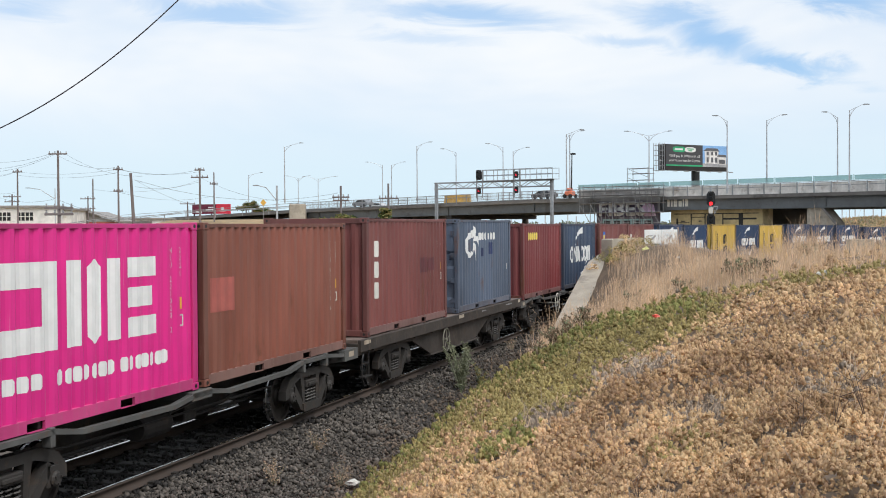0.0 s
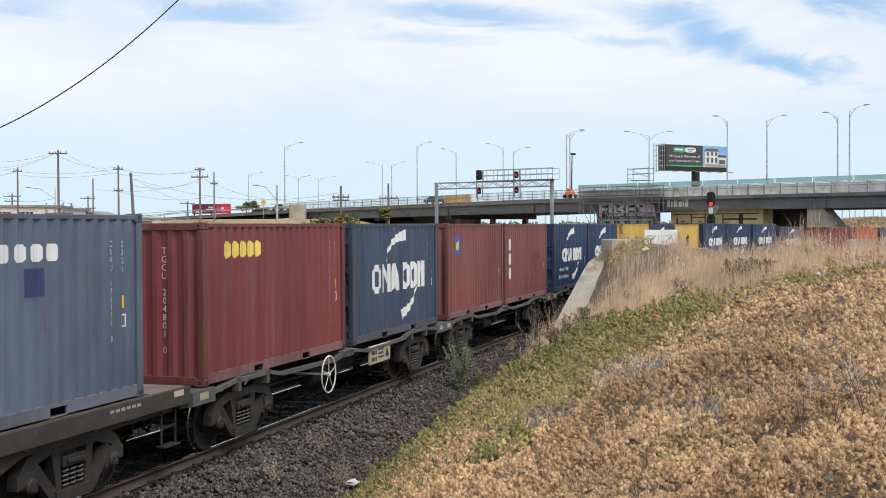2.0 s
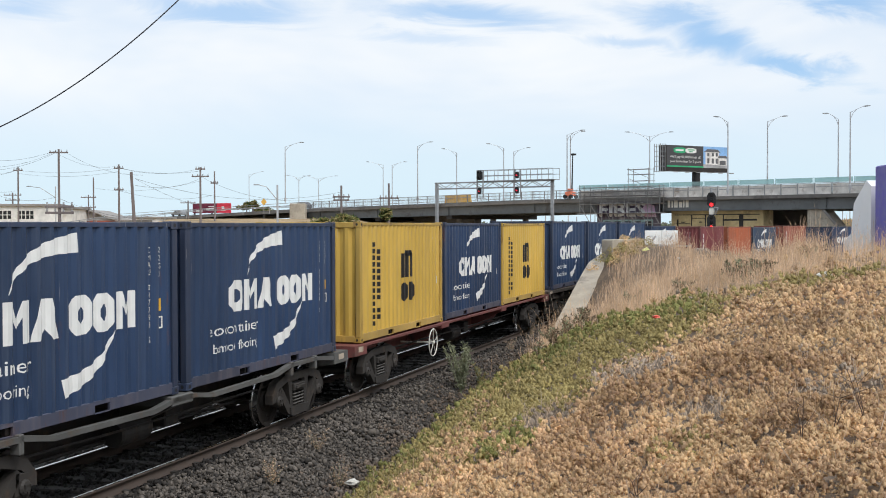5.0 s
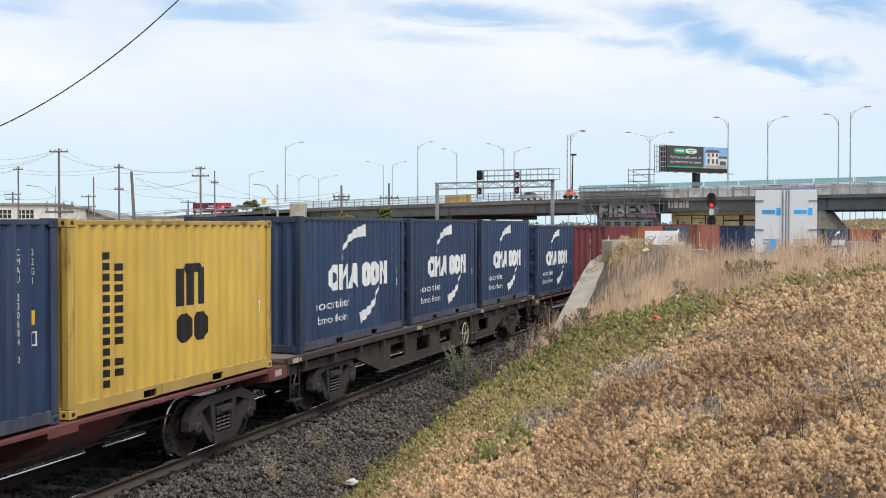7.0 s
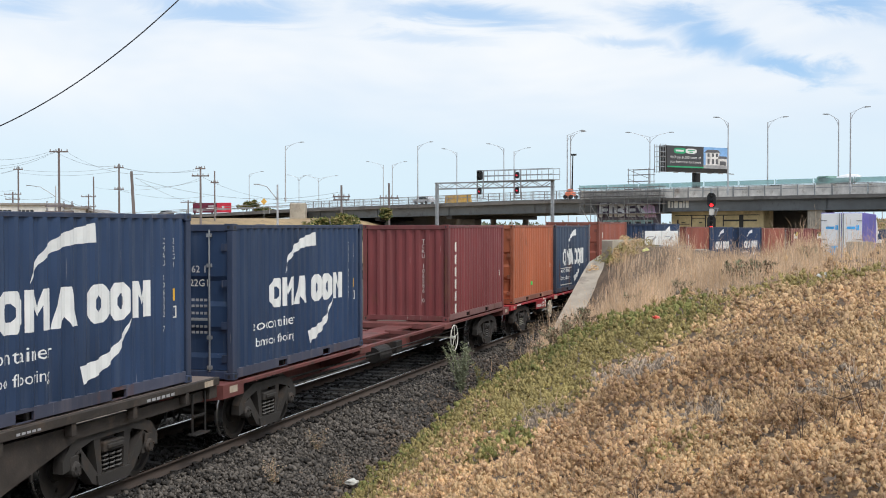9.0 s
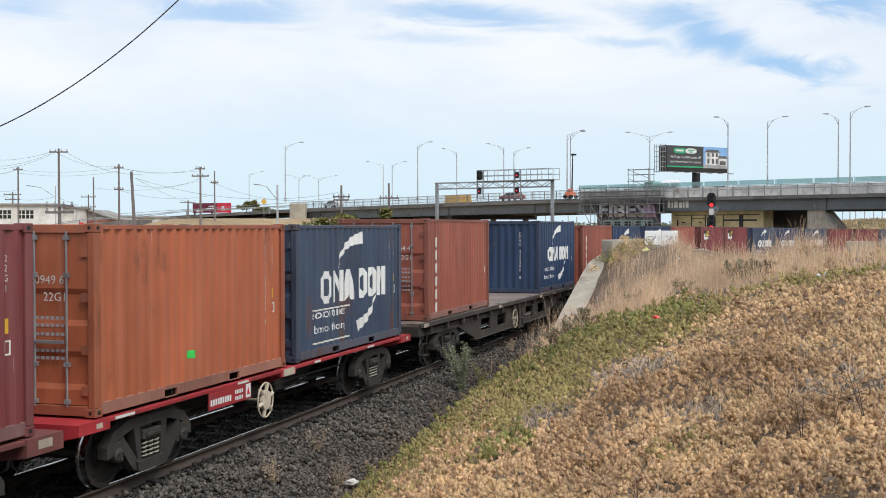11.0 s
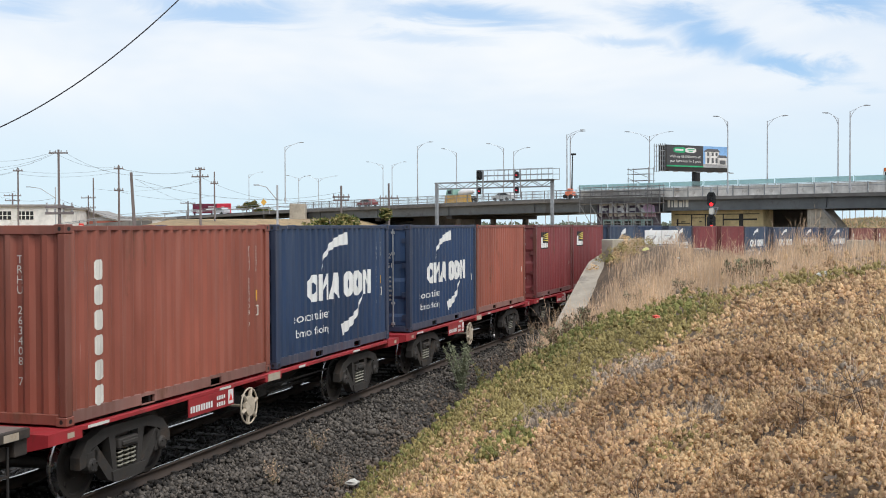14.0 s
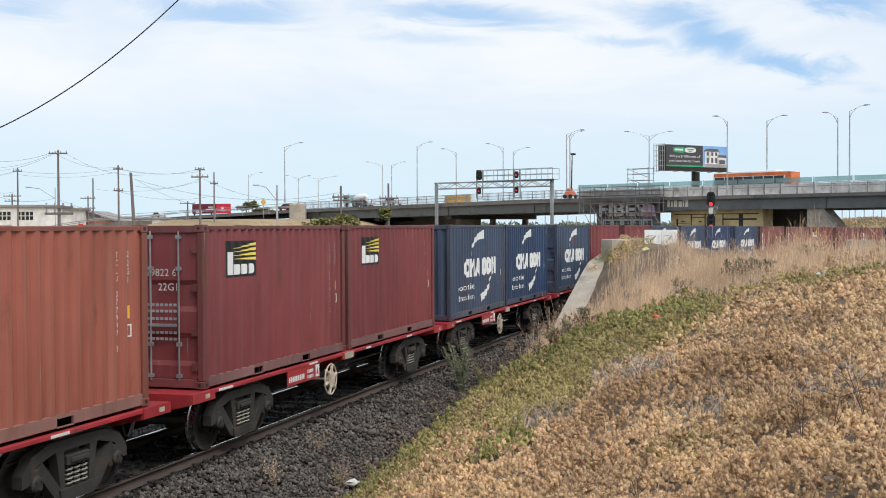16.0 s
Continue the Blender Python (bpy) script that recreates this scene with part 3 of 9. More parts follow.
def build_container(kind, mat, frame_mat, rail_mat, doors_first):
    """The parts of one container on an Empty at its base; -x end first, near side at -y."""
    root = new(kind)
    bm = bmesh.new()
    rails = {-1: bmesh.new(), 1: bmesh.new()}
    container_frame(bm, rails)
    part("frame", bm, frame_mat, root)
    for sy in (-1, 1):
        part("bottom_rail", rails[sy], rail_mat, root, "dust-greyed bottom rail")
    for sign in (-1, 1):
        bm = bmesh.new()
        corrugated(bm, SIDE_LEN, 0.18, TALL - 0.08, SIDE_DEPTH, side_place(sign))
        part("side_wall", bm, mat, root)
    wall_sign = 1 if doors_first else -1
    bm = bmesh.new()
    corrugated(bm, END_LEN, 0.145, TALL - 0.125, END_DEPTH, end_place(wall_sign))
    part("end_wall", bm, mat, root)
    bm = bmesh.new()
    n = 26
    for i in range(n):
        xa = -LEN / 2 + 0.1 + (LEN - 0.2) * i / n
        step = (LEN - 0.2) / n
        box(bm, xa, xa + step * 0.55, -1.15, 1.15, TALL - 0.04, TALL - 0.018)
        box(bm, xa + step * 0.55, xa + step, -1.15, 1.15, TALL - 0.04, TALL - 0.03)
    part("roof", bm, mat, root)
    bm = bmesh.new()
    box(bm, -LEN / 2 + 0.12, LEN / 2 - 0.12, -1.15, 1.15, 0.14, 0.17)
    for xc in np.arange(-2.7, 2.71, 0.45):
        box(bm, xc - 0.03, xc + 0.03, -1.15, 1.15, 0.03, 0.14)
    part("floor_frame", bm, M["steel_dark"], root)
    # doors at the other end
    s = -wall_sign
    for k in (-1, 1):
        ya, yb = sorted((k * 0.008, k * 1.09))
        bm = bmesh.new()
        xo = END_OUT - 0.02
        zs = [0.16, 0.36, 0.44, 0.80, 0.88, 1.22, 1.30, 1.64, 1.72, 2.06, 2.14, 2.46]
        xs = [0, 0, 0.035, 0.035, 0, 0, 0.035, 0.035, 0, 0, 0, 0]
        lo = [bm.verts.new((s * (xo - a), ya, z)) for z, a in zip(zs, xs)]
        hi = [bm.verts.new((s * (xo - a), yb, z)) for z, a in zip(zs, xs)]
        for i in range(len(zs) - 1):
            bm.faces.new((lo[i], lo[i + 1], hi[i + 1], hi[i]))
        door = part("door", bm, mat, root)
        for rod in (0.28, 0.78):
            bm = bmesh.new()
            tube(bm, [(s * (xo + 0.03), k * rod, 0.13), (s * (xo + 0.03), k * rod, TALL - 0.1)], 0.017, 6)
            for z in (0.2, 0.7, 1.9, 2.4):
                box(bm, *sorted((s * xo, s * (xo + 0.05))), k * rod - 0.04, k * rod + 0.04, z - 0.03, z + 0.03)
            part("locking_rod", bm, M["galv"], door, "grey steel locking rod")
        bm = bmesh.new()
        box(bm, *sorted((s * (xo + 0.04), s * (xo + 0.06))), *sorted((k * 0.3, k * 0.75)), 0.98, 1.02)
        part("door_handle", bm, M["galv"], door, "grey steel door handle")
        for z in (0.35, 0.9, 1.6, 2.2):
            bm = bmesh.new()
            box(bm, *sorted((s * (xo - 0.01), s * (xo + 0.03))), *sorted((k * 1.0, k * 1.12)), z - 0.06, z + 0.06)
            part("hinge", bm, frame_mat, door)
    if frame_mat.name not in CASTINGS:
        CASTINGS[frame_mat.name] = mesh_of("corner_casting", casting_mesh(), [frame_mat, M["black"]])
    for sx in (-1, 1):
        for sy in (-1, 1):
            for z in (0.059, TALL - 0.059):
                ob = part("corner_casting", CASTINGS[frame_mat.name], None, root)
                ob.location = (sx * (LEN / 2 - 0.089), sy * (1.219 - 0.081), z)
    return root


# ---- painted marks that follow the ridges ----
def marks_mesh(name, polys, mat, face="side"):
    """Flat outlines (along the wall, up) in metres, laid on a corrugated wall."""
    bm = bmesh.new()
    for poly in polys:
        try:
            bm.faces.new([bm.verts.new((p[0], 0, p[1])) for p in poly])
        except ValueError:
            pass
    bmesh.ops.remove_doubles(bm, verts=bm.verts[:], dist=0.0005)
    return lay_on(name, bm, mat, face)


def lay_on(name, bm, mat, face):
    length, depth = (SIDE_LEN, SIDE_DEPTH) if face == "side" else (END_LEN, END_DEPTH)
    half = length / 2
    if face != "door":
        xs = [v.co.x for v in bm.verts]
        lo, hi = min(xs), max(xs)
        for b in wave_breaks(length):
            w = b - half
            if lo < w < hi:
                bmesh.ops.bisect_plane(bm, geom=bm.verts[:] + bm.edges[:] + bm.faces[:], plane_co=(w, 0, 0), plane_no=(1, 0, 0))
    for v in bm.verts:
        u, z = v.co.x, v.co.z
        if face == "side":
            v.co = (u, -(SIDE_OUT - wave_depth(u + half, depth)) - 0.003, z)
        elif face == "end":
            # the -x wall seen from outside: to the right is -y
            v.co = (-(END_OUT - wave_depth(half + u, depth)) - 0.003, -u, z)
        else:
            v.co = (-END_OUT + 0.014, -u, z)
    me = bpy.data.meshes.new(name)
    bm.to_mesh(me)
    bm.free()
    me.materials.append(mat)
    return me


def letters(text, height, width=1.0):
    """The outline faces of a text in Blender's own font, as a bmesh in x and z, starting at 0."""
    cu = bpy.data.curves.new("text", "FONT")
    cu.body, cu.size, cu.resolution_u = text, height * 1.39, 2
    ob = new("text", cu)
    me = ob.to_mesh()
    bm = bmesh.new()
    bm.from_mesh(me)
    ob.to_mesh_clear()
    bpy.data.objects.remove(ob)
    bpy.data.curves.remove(cu)
    for v in bm.verts:
        v.co = (v.co.x * width, 0, v.co.y)
    return bm


def shift_bm(bm, dx, dz):
    for v in bm.verts:
        v.co.x += dx
        v.co.z += dz
    return bm


def column_text(text, x, z_top, height, step):
    """Characters set one under another."""
    out = bmesh.new()
    for i, ch in enumerate(text):
        if ch == " ":
            continue
        bm = letters(ch, height)
        xs = [v.co.x for v in bm.verts]
        shift_bm(bm, x - (min(xs) + max(xs)) / 2, z_top - height - i * step)
        tmp = bpy.data.meshes.new("tmp")
        bm.to_mesh(tmp)
        bm.free()
        out.from_mesh(tmp)
        bpy.data.meshes.remove(tmp)
    return out


def rect(x0, x1, z0, z1, slant=0.0, cut=0.0):
    """A plain block, with cut corners."""
    if cut:
        return [(x0 + cut, z0), (x1 - cut, z0), (x1, z0 + cut), (x1, z1 - cut), (x1 - cut, z1), (x0 + cut, z1), (x0, z1 - cut), (x0, z0 + cut)]
    return [(x0, z0), (x1, z0), (x1 + slant, z1), (x0 + slant, z1)]


MARKS = {}


def marked(key, make):
    if key not in MARKS:
        MARKS[key] = make()
    return MARKS[key]


def put_marks(root, name, key, make, label=""):
    return part(name, marked(key, make), None, root, label)


def ring_blocks(x0, x1, z0, z1, n, gap, stroke, cut=0.03):
    """Plain hollow frames in a row."""
    out = []
    w = (x1 - x0) / n
    for i in range(n):
        a, b = x0 + i * w, x0 + i * w + w * (1 - gap)
        out += [rect(a, a + stroke, z0, z1), rect(b - stroke, b, z0, z1), rect(a + stroke, b - stroke, z1 - stroke, z1), rect(a + stroke, b - stroke, z0, z0 + stroke)]
    return out


# ---- wagons ----
def wheelset_mesh():
    bm = bmesh.new()
    R = 0.46
    for s in (-1, 1):
        prof = [(0.09, s * 0.72), (0.16, s * 0.735), (0.17, s * 0.775), (R - 0.07, s * 0.79), (R - 0.06, s * 0.755), (R + 0.028, s * 0.755), (R + 0.026, s * 0.785), (R + 0.002, s * 0.797), (R - 0.004, s * 0.885), (R - 0.06, s * 0.885), (R - 0.075, s * 0.835), (0.19, s * 0.815), (0.17, s * 0.87), (0.09, s * 0.87)]
        before = len(bm.faces)
        lathe(bm, prof, sides=20)
        bm.faces.ensure_lookup_table()
        for f in bm.faces[before:]:
            r = [math.hypot(v.co.x, v.co.z) for v in f.verts]
            if min(r) > R - 0.01:
                f.material_index = 1
        # cast lugs that show the turning
        for k in range(3):
            a = k * math.tau / 3
            c, d = math.cos(a) * 0.3, math.sin(a) * 0.3
            box(bm, c - 0.025, c + 0.025, *sorted((s * 0.825, s * 0.85)), d - 0.025, d + 0.025)
    lathe(bm, [(0.085, -1.0), (0.085, 1.0)], sides=14)
    return mesh_of("wheelset", bm, [M["wheel"], M["tread"]], True)


TOP_CHORD = ((-1.16, 0.60), (-0.98, 0.80), (-0.62, 0.91), (0.62, 0.91), (0.98, 0.80), (1.16, 0.60), (1.16, 0.44), (1.02, 0.46), (0.96, 0.60), (0.86, 0.68), (0.5, 0.77), (-0.5, 0.77), (-0.86, 0.68), (-0.96, 0.60), (-1.02, 0.46), (-1.16, 0.44))


def bogie_side_mesh():
    bm = bmesh.new()
    ya, yb = -0.075, 0.075
    prism(bm, TOP_CHORD, "y", ya, yb)
    for s in (-1, 1):
        prism(bm, [(s * 0.86, 0.64), (s * 0.76, 0.71), (s * 0.37, 0.29), (s * 0.40, 0.15), (s * 0.50, 0.19), (s * 0.80, 0.52)], "y", ya, yb)
        prism(bm, [(s * 0.26, 0.28), (s * 0.36, 0.28), (s * 0.46, 0.79), (s * 0.30, 0.79)], "y", ya + 0.01, yb - 0.01)
        box(bm, min(s * 0.74, s * 0.83), max(s * 0.74, s * 0.83), ya, yb, 0.36, 0.66, 0.01)
        # bearing adapter and end cap
        box(bm, s * 0.9 - 0.1, s * 0.9 + 0.1, -0.08, 0.06, 0.5, 0.64, 0.01)
        lathe(bm, [(0.105, 0.05), (0.105, -0.10), (0.08, -0.125), (0.05, -0.13)], (s * 0.9, 0, 0.46), "y", 14)
        for k in range(3):
            a = k * math.tau / 3 + 0.5
            c, d = s * 0.9 + 0.06 * math.cos(a), 0.46 + 0.06 * math.sin(a)
            box(bm, c - 0.014, c + 0.014, -0.15, -0.12, d - 0.014, d + 0.014)
    prism(bm, [(-0.42, 0.28), (-0.40, 0.15), (-0.3, 0.12), (0.3, 0.12), (0.40, 0.15), (0.42, 0.28)], "y", ya - 0.03, yb + 0.03)
    # bolster end in the window
    box(bm, -0.25, 0.25, -0.10, 0.1, 0.56, 0.70, 0.015)
    box(bm, -0.19, 0.19, -0.13, -0.08, 0.60, 0.66, 0.01)
    return mesh_of("side_frame", bm, M["bogie"])


def spring_mesh():
    bm = bmesh.new()
    for xc in (-0.16, 0.0, 0.16):
        pts = [(xc + 0.056 * math.cos(a), -0.03 + 0.056 * math.sin(a), 0.285 + 0.27 * a / (4.5 * math.tau)) for a in np.arange(0, 4.5 * math.tau, math.tau / 7)]
        tube(bm, pts, 0.017, 4)
    return bm


PARTS = {}


def bogie(parent, x, pale):
    if not PARTS:
        PARTS["wheelset"] = wheelset_mesh()
        PARTS["side"] = bogie_side_mesh()
        PARTS["spring_a"] = mesh_of("spring", spring_mesh(), M["spring"], True)
        PARTS["spring_b"] = mesh_of("spring", spring_mesh(), M["spring_dark"], True)
        bm = bmesh.new()
        box(bm, -0.22, 0.22, -1.0, 1.0, 0.58, 0.80, 0.03)
        lathe(bm, [(0.28, 0.78), (0.28, 0.88)], axis="z", sides=16)
        for s in (-1, 1):
            box(bm, s * 0.42 - 0.05, s * 0.42 + 0.05, -0.8, 0.8, 0.38, 0.5, 0.01)
        PARTS["bolster"] = mesh_of("bogie", bm, M["bogie"])
    b = part("bogie", PARTS["bolster"], None, parent, "three-piece cast steel bogie")
    b.location = (x, 0, 0)
    for s in (-1, 1):
        f = part("side_frame", PARTS["side"], None, b)
        f.matrix_basis = pose(0, s * 1.03, 0, 0, 0, 180 if s > 0 else 0)
        g = part("spring", PARTS["spring_a" if pale else "spring_b"], None, b, "coil springs")
        g.matrix_basis = pose(0, s * 1.03, 0, 0, 0, 180 if s > 0 else 0)
    for s in (-1, 1):
        w = part("wheelset", PARTS["wheelset"], None, b, "steel wheels on an axle")
        w.location = (s * 0.9, 0, 0.46)
        WHEELS.append(w)
    return b


WHEELS = []


def hand_wheel(parent, x, z, mat, radius=0.33, label="cream hand brake wheel", solid=False):
    bm = bmesh.new()
    ring_bar(bm, (x, -1.27, z), radius, 0.015)
    for k in range(5 if not solid else 6):
        a = k * math.tau / (5 if not solid else 6) + 0.3
        w = 0.009 if not solid else 0.035
        tube(bm, [(x, -1.27, z), (x + radius * math.cos(a), -1.27, z + radius * math.sin(a))], w, 6)
    lathe(bm, [(0.04 if not solid else 0.17, -0.03), (0.04 if not solid else 0.17, 0.03)], (x, -1.27, z), "y", 14)
    tube(bm, [(x, -1.27, z), (x, -0.4, z)], 0.025, 6)
    part("hand_wheel", bm, mat, parent, label)


def coupler(parent, x, s):
    bm = bmesh.new()
    box(bm, *sorted((x - s * 0.3, x + s * 0.25)), -0.11, 0.11, 0.76, 0.98, 0.02)
    prism(bm, [(x + s * 0.2, -0.17), (x + s * 0.42, -0.15), (x + s * 0.5, -0.02), (x + s * 0.42, 0.16), (x + s * 0.2, 0.18)], "z", 0.73, 1.0)
    part("coupler", bm, M["steel_dark"], parent, "automatic knuckle coupler")
    bm = bmesh.new()
    tube(bm, [(x, -0.35, 0.75), (x + s * 0.1, -0.35, 0.5), (x + s * 0.3, -0.3, 0.42), (x + s * 0.5, -0.25, 0.6)], 0.022, 6)
    part("brake_hose", bm, M["black"], parent, "black rubber brake hose")


def small_bars(x0, x1, z0, z1, n, rows=1):
    out = []
    for r in range(rows):
        za = z0 + (z1 - z0) * r / rows
        zb = za + (z1 - z0) / rows * 0.62
        w = (x1 - x0) / n
        out += [rect(x0 + i * w, x0 + i * w + w * 0.72, za, zb) for i in range(n)]
    return out


def flat_marks(name, polys, mat, parent, y, label="", axis="y"):
    """Thin painted marks on a flat upright face at -y."""
    bm = bmesh.new()
    for p in polys:
        bm.faces.new([bm.verts.new((a, y, b)) for a, b in p])
    return part(name, bm, mat, parent, label)


def spine_wagon(kind, root, x0, x1, zt, style, loads):
    """A skeletal wagon: middle beam, end sills, outriggers under the load's corners. loads: starts of 20-foot places."""
    body = {"grey": M["grey_wagon"], "red": M["red_wagon"], "maroon": M["maroon_wagon"]}[style]
    dark = M["steel_dark"] if style != "maroon" else M["maroon_wagon"]
    b0, b1 = x0 + 2.2, x1 - 2.2
    mid = (x0 + x1) / 2
    bm = bmesh.new()
    prism(bm, [(x0 + 0.2, zt - 0.12), (x0 + 0.2, zt - 0.38), (b0 + 1.2, zt - 0.40), (b0 + 2.4, 0.42), (b1 - 2.4, 0.42), (b1 - 1.2, zt - 0.40), (x1 - 0.2, zt - 0.38), (x1 - 0.2, zt - 0.12)], "y", -0.24, 0.24)
    box(bm, x0 + 0.2, x1 - 0.2, -0.36, 0.36, zt - 0.125, zt - 0.085)
    part("middle_beam", bm, dark, root)
    for s, xe in ((1, x0), (-1, x1)):
        bm = bmesh.new()
        xa, xb = sorted((xe + s * 0.12, xe + s * 0.85))
        low = 0.17 if style == "red" else 0.24
        prism(bm, [(-1.28, zt - 0.02), (-1.28, zt - low), (-0.5, zt - 0.36), (0.5, zt - 0.36), (1.28, zt - low), (1.28, zt - 0.02)], "x", xa, xb)
        part("end_sill", bm, body, root)
        coupler(root, xe, -s)
        flat_marks("reflector", [rect(xa + 0.4, xa + 0.55, zt - 0.13, zt - 0.06) if style == "red" else rect(xa + 0.22, xa + 0.5, zt - 0.17, zt - 0.06)], M["cream"], root, -1.283, "cream reflector plate")
    joints = [a + LEN + 0.04 for a in loads[:-1]]
    for j in joints:
        bm = bmesh.new()
        box(bm, j - 0.32, j + 0.32, -1.27, 1.27, zt - 0.17, zt - 0.015, 0.015)
        prism(bm, [(-1.2, zt - 0.17), (-0.24, 0.5), (0.24, 0.5), (1.2, zt - 0.17)], "x", j - 0.1, j + 0.1)
        part("cross_bearer", bm, body, root)
    for sy in (-1, 1):
        bm = bmesh.new()
        if style == "grey":
            pts = [(x0 + 0.8, sy * 1.2, zt - 0.12), (b0 - 0.5, sy * 1.22, zt - 0.03), (b0 + 0.7, sy * 1.22, zt - 0.03), (b0 + 1.3, sy * 1.22, zt - 0.13), (mid - 0.9, sy * 1.22, zt - 0.16), (mid - 0.3, sy * 1.22, zt - 0.08),
                   (mid + 0.3, sy * 1.22, zt - 0.08), (mid + 0.9, sy * 1.22, zt - 0.16), (b1 - 1.3, sy * 1.22, zt - 0.13), (b1 - 0.7, sy * 1.22, zt - 0.03), (b1 + 0.5, sy * 1.22, zt - 0.03), (x1 - 0.8, sy * 1.2, zt - 0.12)]
            for p, q in zip(pts, pts[1:]):
                a = sorted((p[1] - 0.05, p[1] + 0.05))
                vs = [bm.verts.new((e[0], y, e[2] + dz)) for e in (p, q) for y in a for dz in (-0.035, 0.035)]
                for f in ((0, 1, 3, 2), (4, 6, 7, 5), (0, 4, 5, 1), (2, 3, 7, 6), (0, 2, 6, 4), (1, 5, 7, 3)):
                    bm.faces.new([vs[i] for i in f])
            for xb in (b0 - 0.45, b0 + 0.65, b1 - 0.65, b1 + 0.45):
                box_at("support_pad", body, root, xb - 0.05, xb + 0.05, *sorted((sy * 1.13, sy * 1.27)), zt - 0.22, zt + 0.03, 0.01)
        else:
            box(bm, x0 + 0.8, x1 - 0.8, *sorted((sy * 1.17, sy * 1.26)), zt - 0.085, zt - 0.025, 0.006)
            for xb in np.arange(x0 + 1.6, x1 - 1.4, 2.3):
                box_at("outrigger", body, root, xb - 0.04, xb + 0.04, *sorted((sy * 0.24, sy * 1.165)), zt - 0.13, zt - 0.05)
        bmesh.ops.remove_doubles(bm, verts=bm.verts[:], dist=0.001)
        part("side_rail", bm, body, root)
    # brake gear under the beam
    bm = bmesh.new()
    lathe(bm, [(0.18, mid - 1.0), (0.2, mid - 0.95), (0.2, mid - 0.2), (0.18, mid - 0.15)], (0, -0.62, 0.62), "x", 16)
    tube(bm, [(b0 + 1, -0.5, 0.52), (b1 - 1, -0.5, 0.52)], 0.03, 6)
    tube(bm, [(b0 + 0.8, -0.85, 0.75), (mid - 1, -0.8, 0.7), (b1 - 0.8, -0.85, 0.72)], 0.02, 6)
    box(bm, mid + 0.2, mid + 0.6, -0.8, -0.35, 0.55, 0.85, 0.02)
    part("brake_gear", bm, M["steel_dark"], root, "grimy brake cylinder, tank and rods")
    if style == "red":
        px = loads[0] + 3.06
        bm = bmesh.new()
        box(bm, px, px + 1.5, -1.262, -1.245, zt - 0.36, zt - 0.085)
        part("number_board", bm, M["red_wagon"], root, "red board with small white marks")
        flat_marks("board_marking", small_bars(px + 0.05, px + 0.78, zt - 0.30, zt - 0.14, 9) + small_bars(px + 0.9, px + 1.2, zt - 0.32, zt - 0.11, 5, 2), M["white"], root, -1.265)
        flat_marks("board_sign", [rect(px + 1.29, px + 1.47, zt - 0.33, zt - 0.1)], M["white"], root, -1.265)
        flat_marks("board_sign", [[(px + 1.32, zt - 0.28), (px + 1.44, zt - 0.28), (px + 1.38, zt - 0.15)]], M["red_mark"], root, -1.268)
        flat_marks("side_marking", [rect(x0 + 1.0, x0 + 1.5, zt - 0.075, zt - 0.035), rect(px + 1.0, px + 1.4, zt - 0.075, zt - 0.035), rect(x1 - 3.0, x1 - 2.6, zt - 0.075, zt - 0.035), rect(mid + 1.0, mid + 1.3, zt - 0.075, zt - 0.035)], M["white_worn"], root, -1.264)
        hand_wheel(root, loads[0] + 5.1, zt - 0.47, M["cream"], 0.3, "cream hand brake wheel", True)
        for j in joints:
            flat_marks("side_marking", [rect(j - 0.25, j + 0.25, zt - 0.16, zt - 0.03)], M["cream"], root, -1.275)
    elif style == "grey":
        for x in (loads[0] + 5.0,):
            if kind == "wheel":
                hand_wheel(root, x, zt - 0.4, M["white_worn"], 0.36, "pale hand brake wheel")
                bm = bmesh.new()
                box(bm, loads[0] + 7.4, loads[0] + 8.7, -1.26, -1.2, zt - 0.5, zt - 0.1, 0.01)
                part("number_board", bm, M["cream"], root, "cream board with faint marks")
                bx = loads[0] + 7.4
                flat_marks("board_marking", small_bars(bx + 0.06, bx + 0.42, zt - 0.44, zt - 0.15, 4, 2) + small_bars(bx + 0.5, bx + 0.85, zt - 0.4, zt - 0.15, 6, 3), M["steel_dark"], root, -1.264, "small dark marks as bars")
                flat_marks("board_sign", [[(bx + 0.95, zt - 0.40), (bx + 1.2, zt - 0.40), (bx + 1.075, zt - 0.18)]], M["steel_dark"], root, -1.264, "dark warning triangle")
    else:
        hand_wheel(root, loads[0] + 5.0 if kind != "last" else loads[-1] + 0.35, zt - 0.45, M["white_worn"], 0.34, "pale hand brake wheel")
    bogie(root, b0, style == "red")
    bogie(root, b1, style == "red")


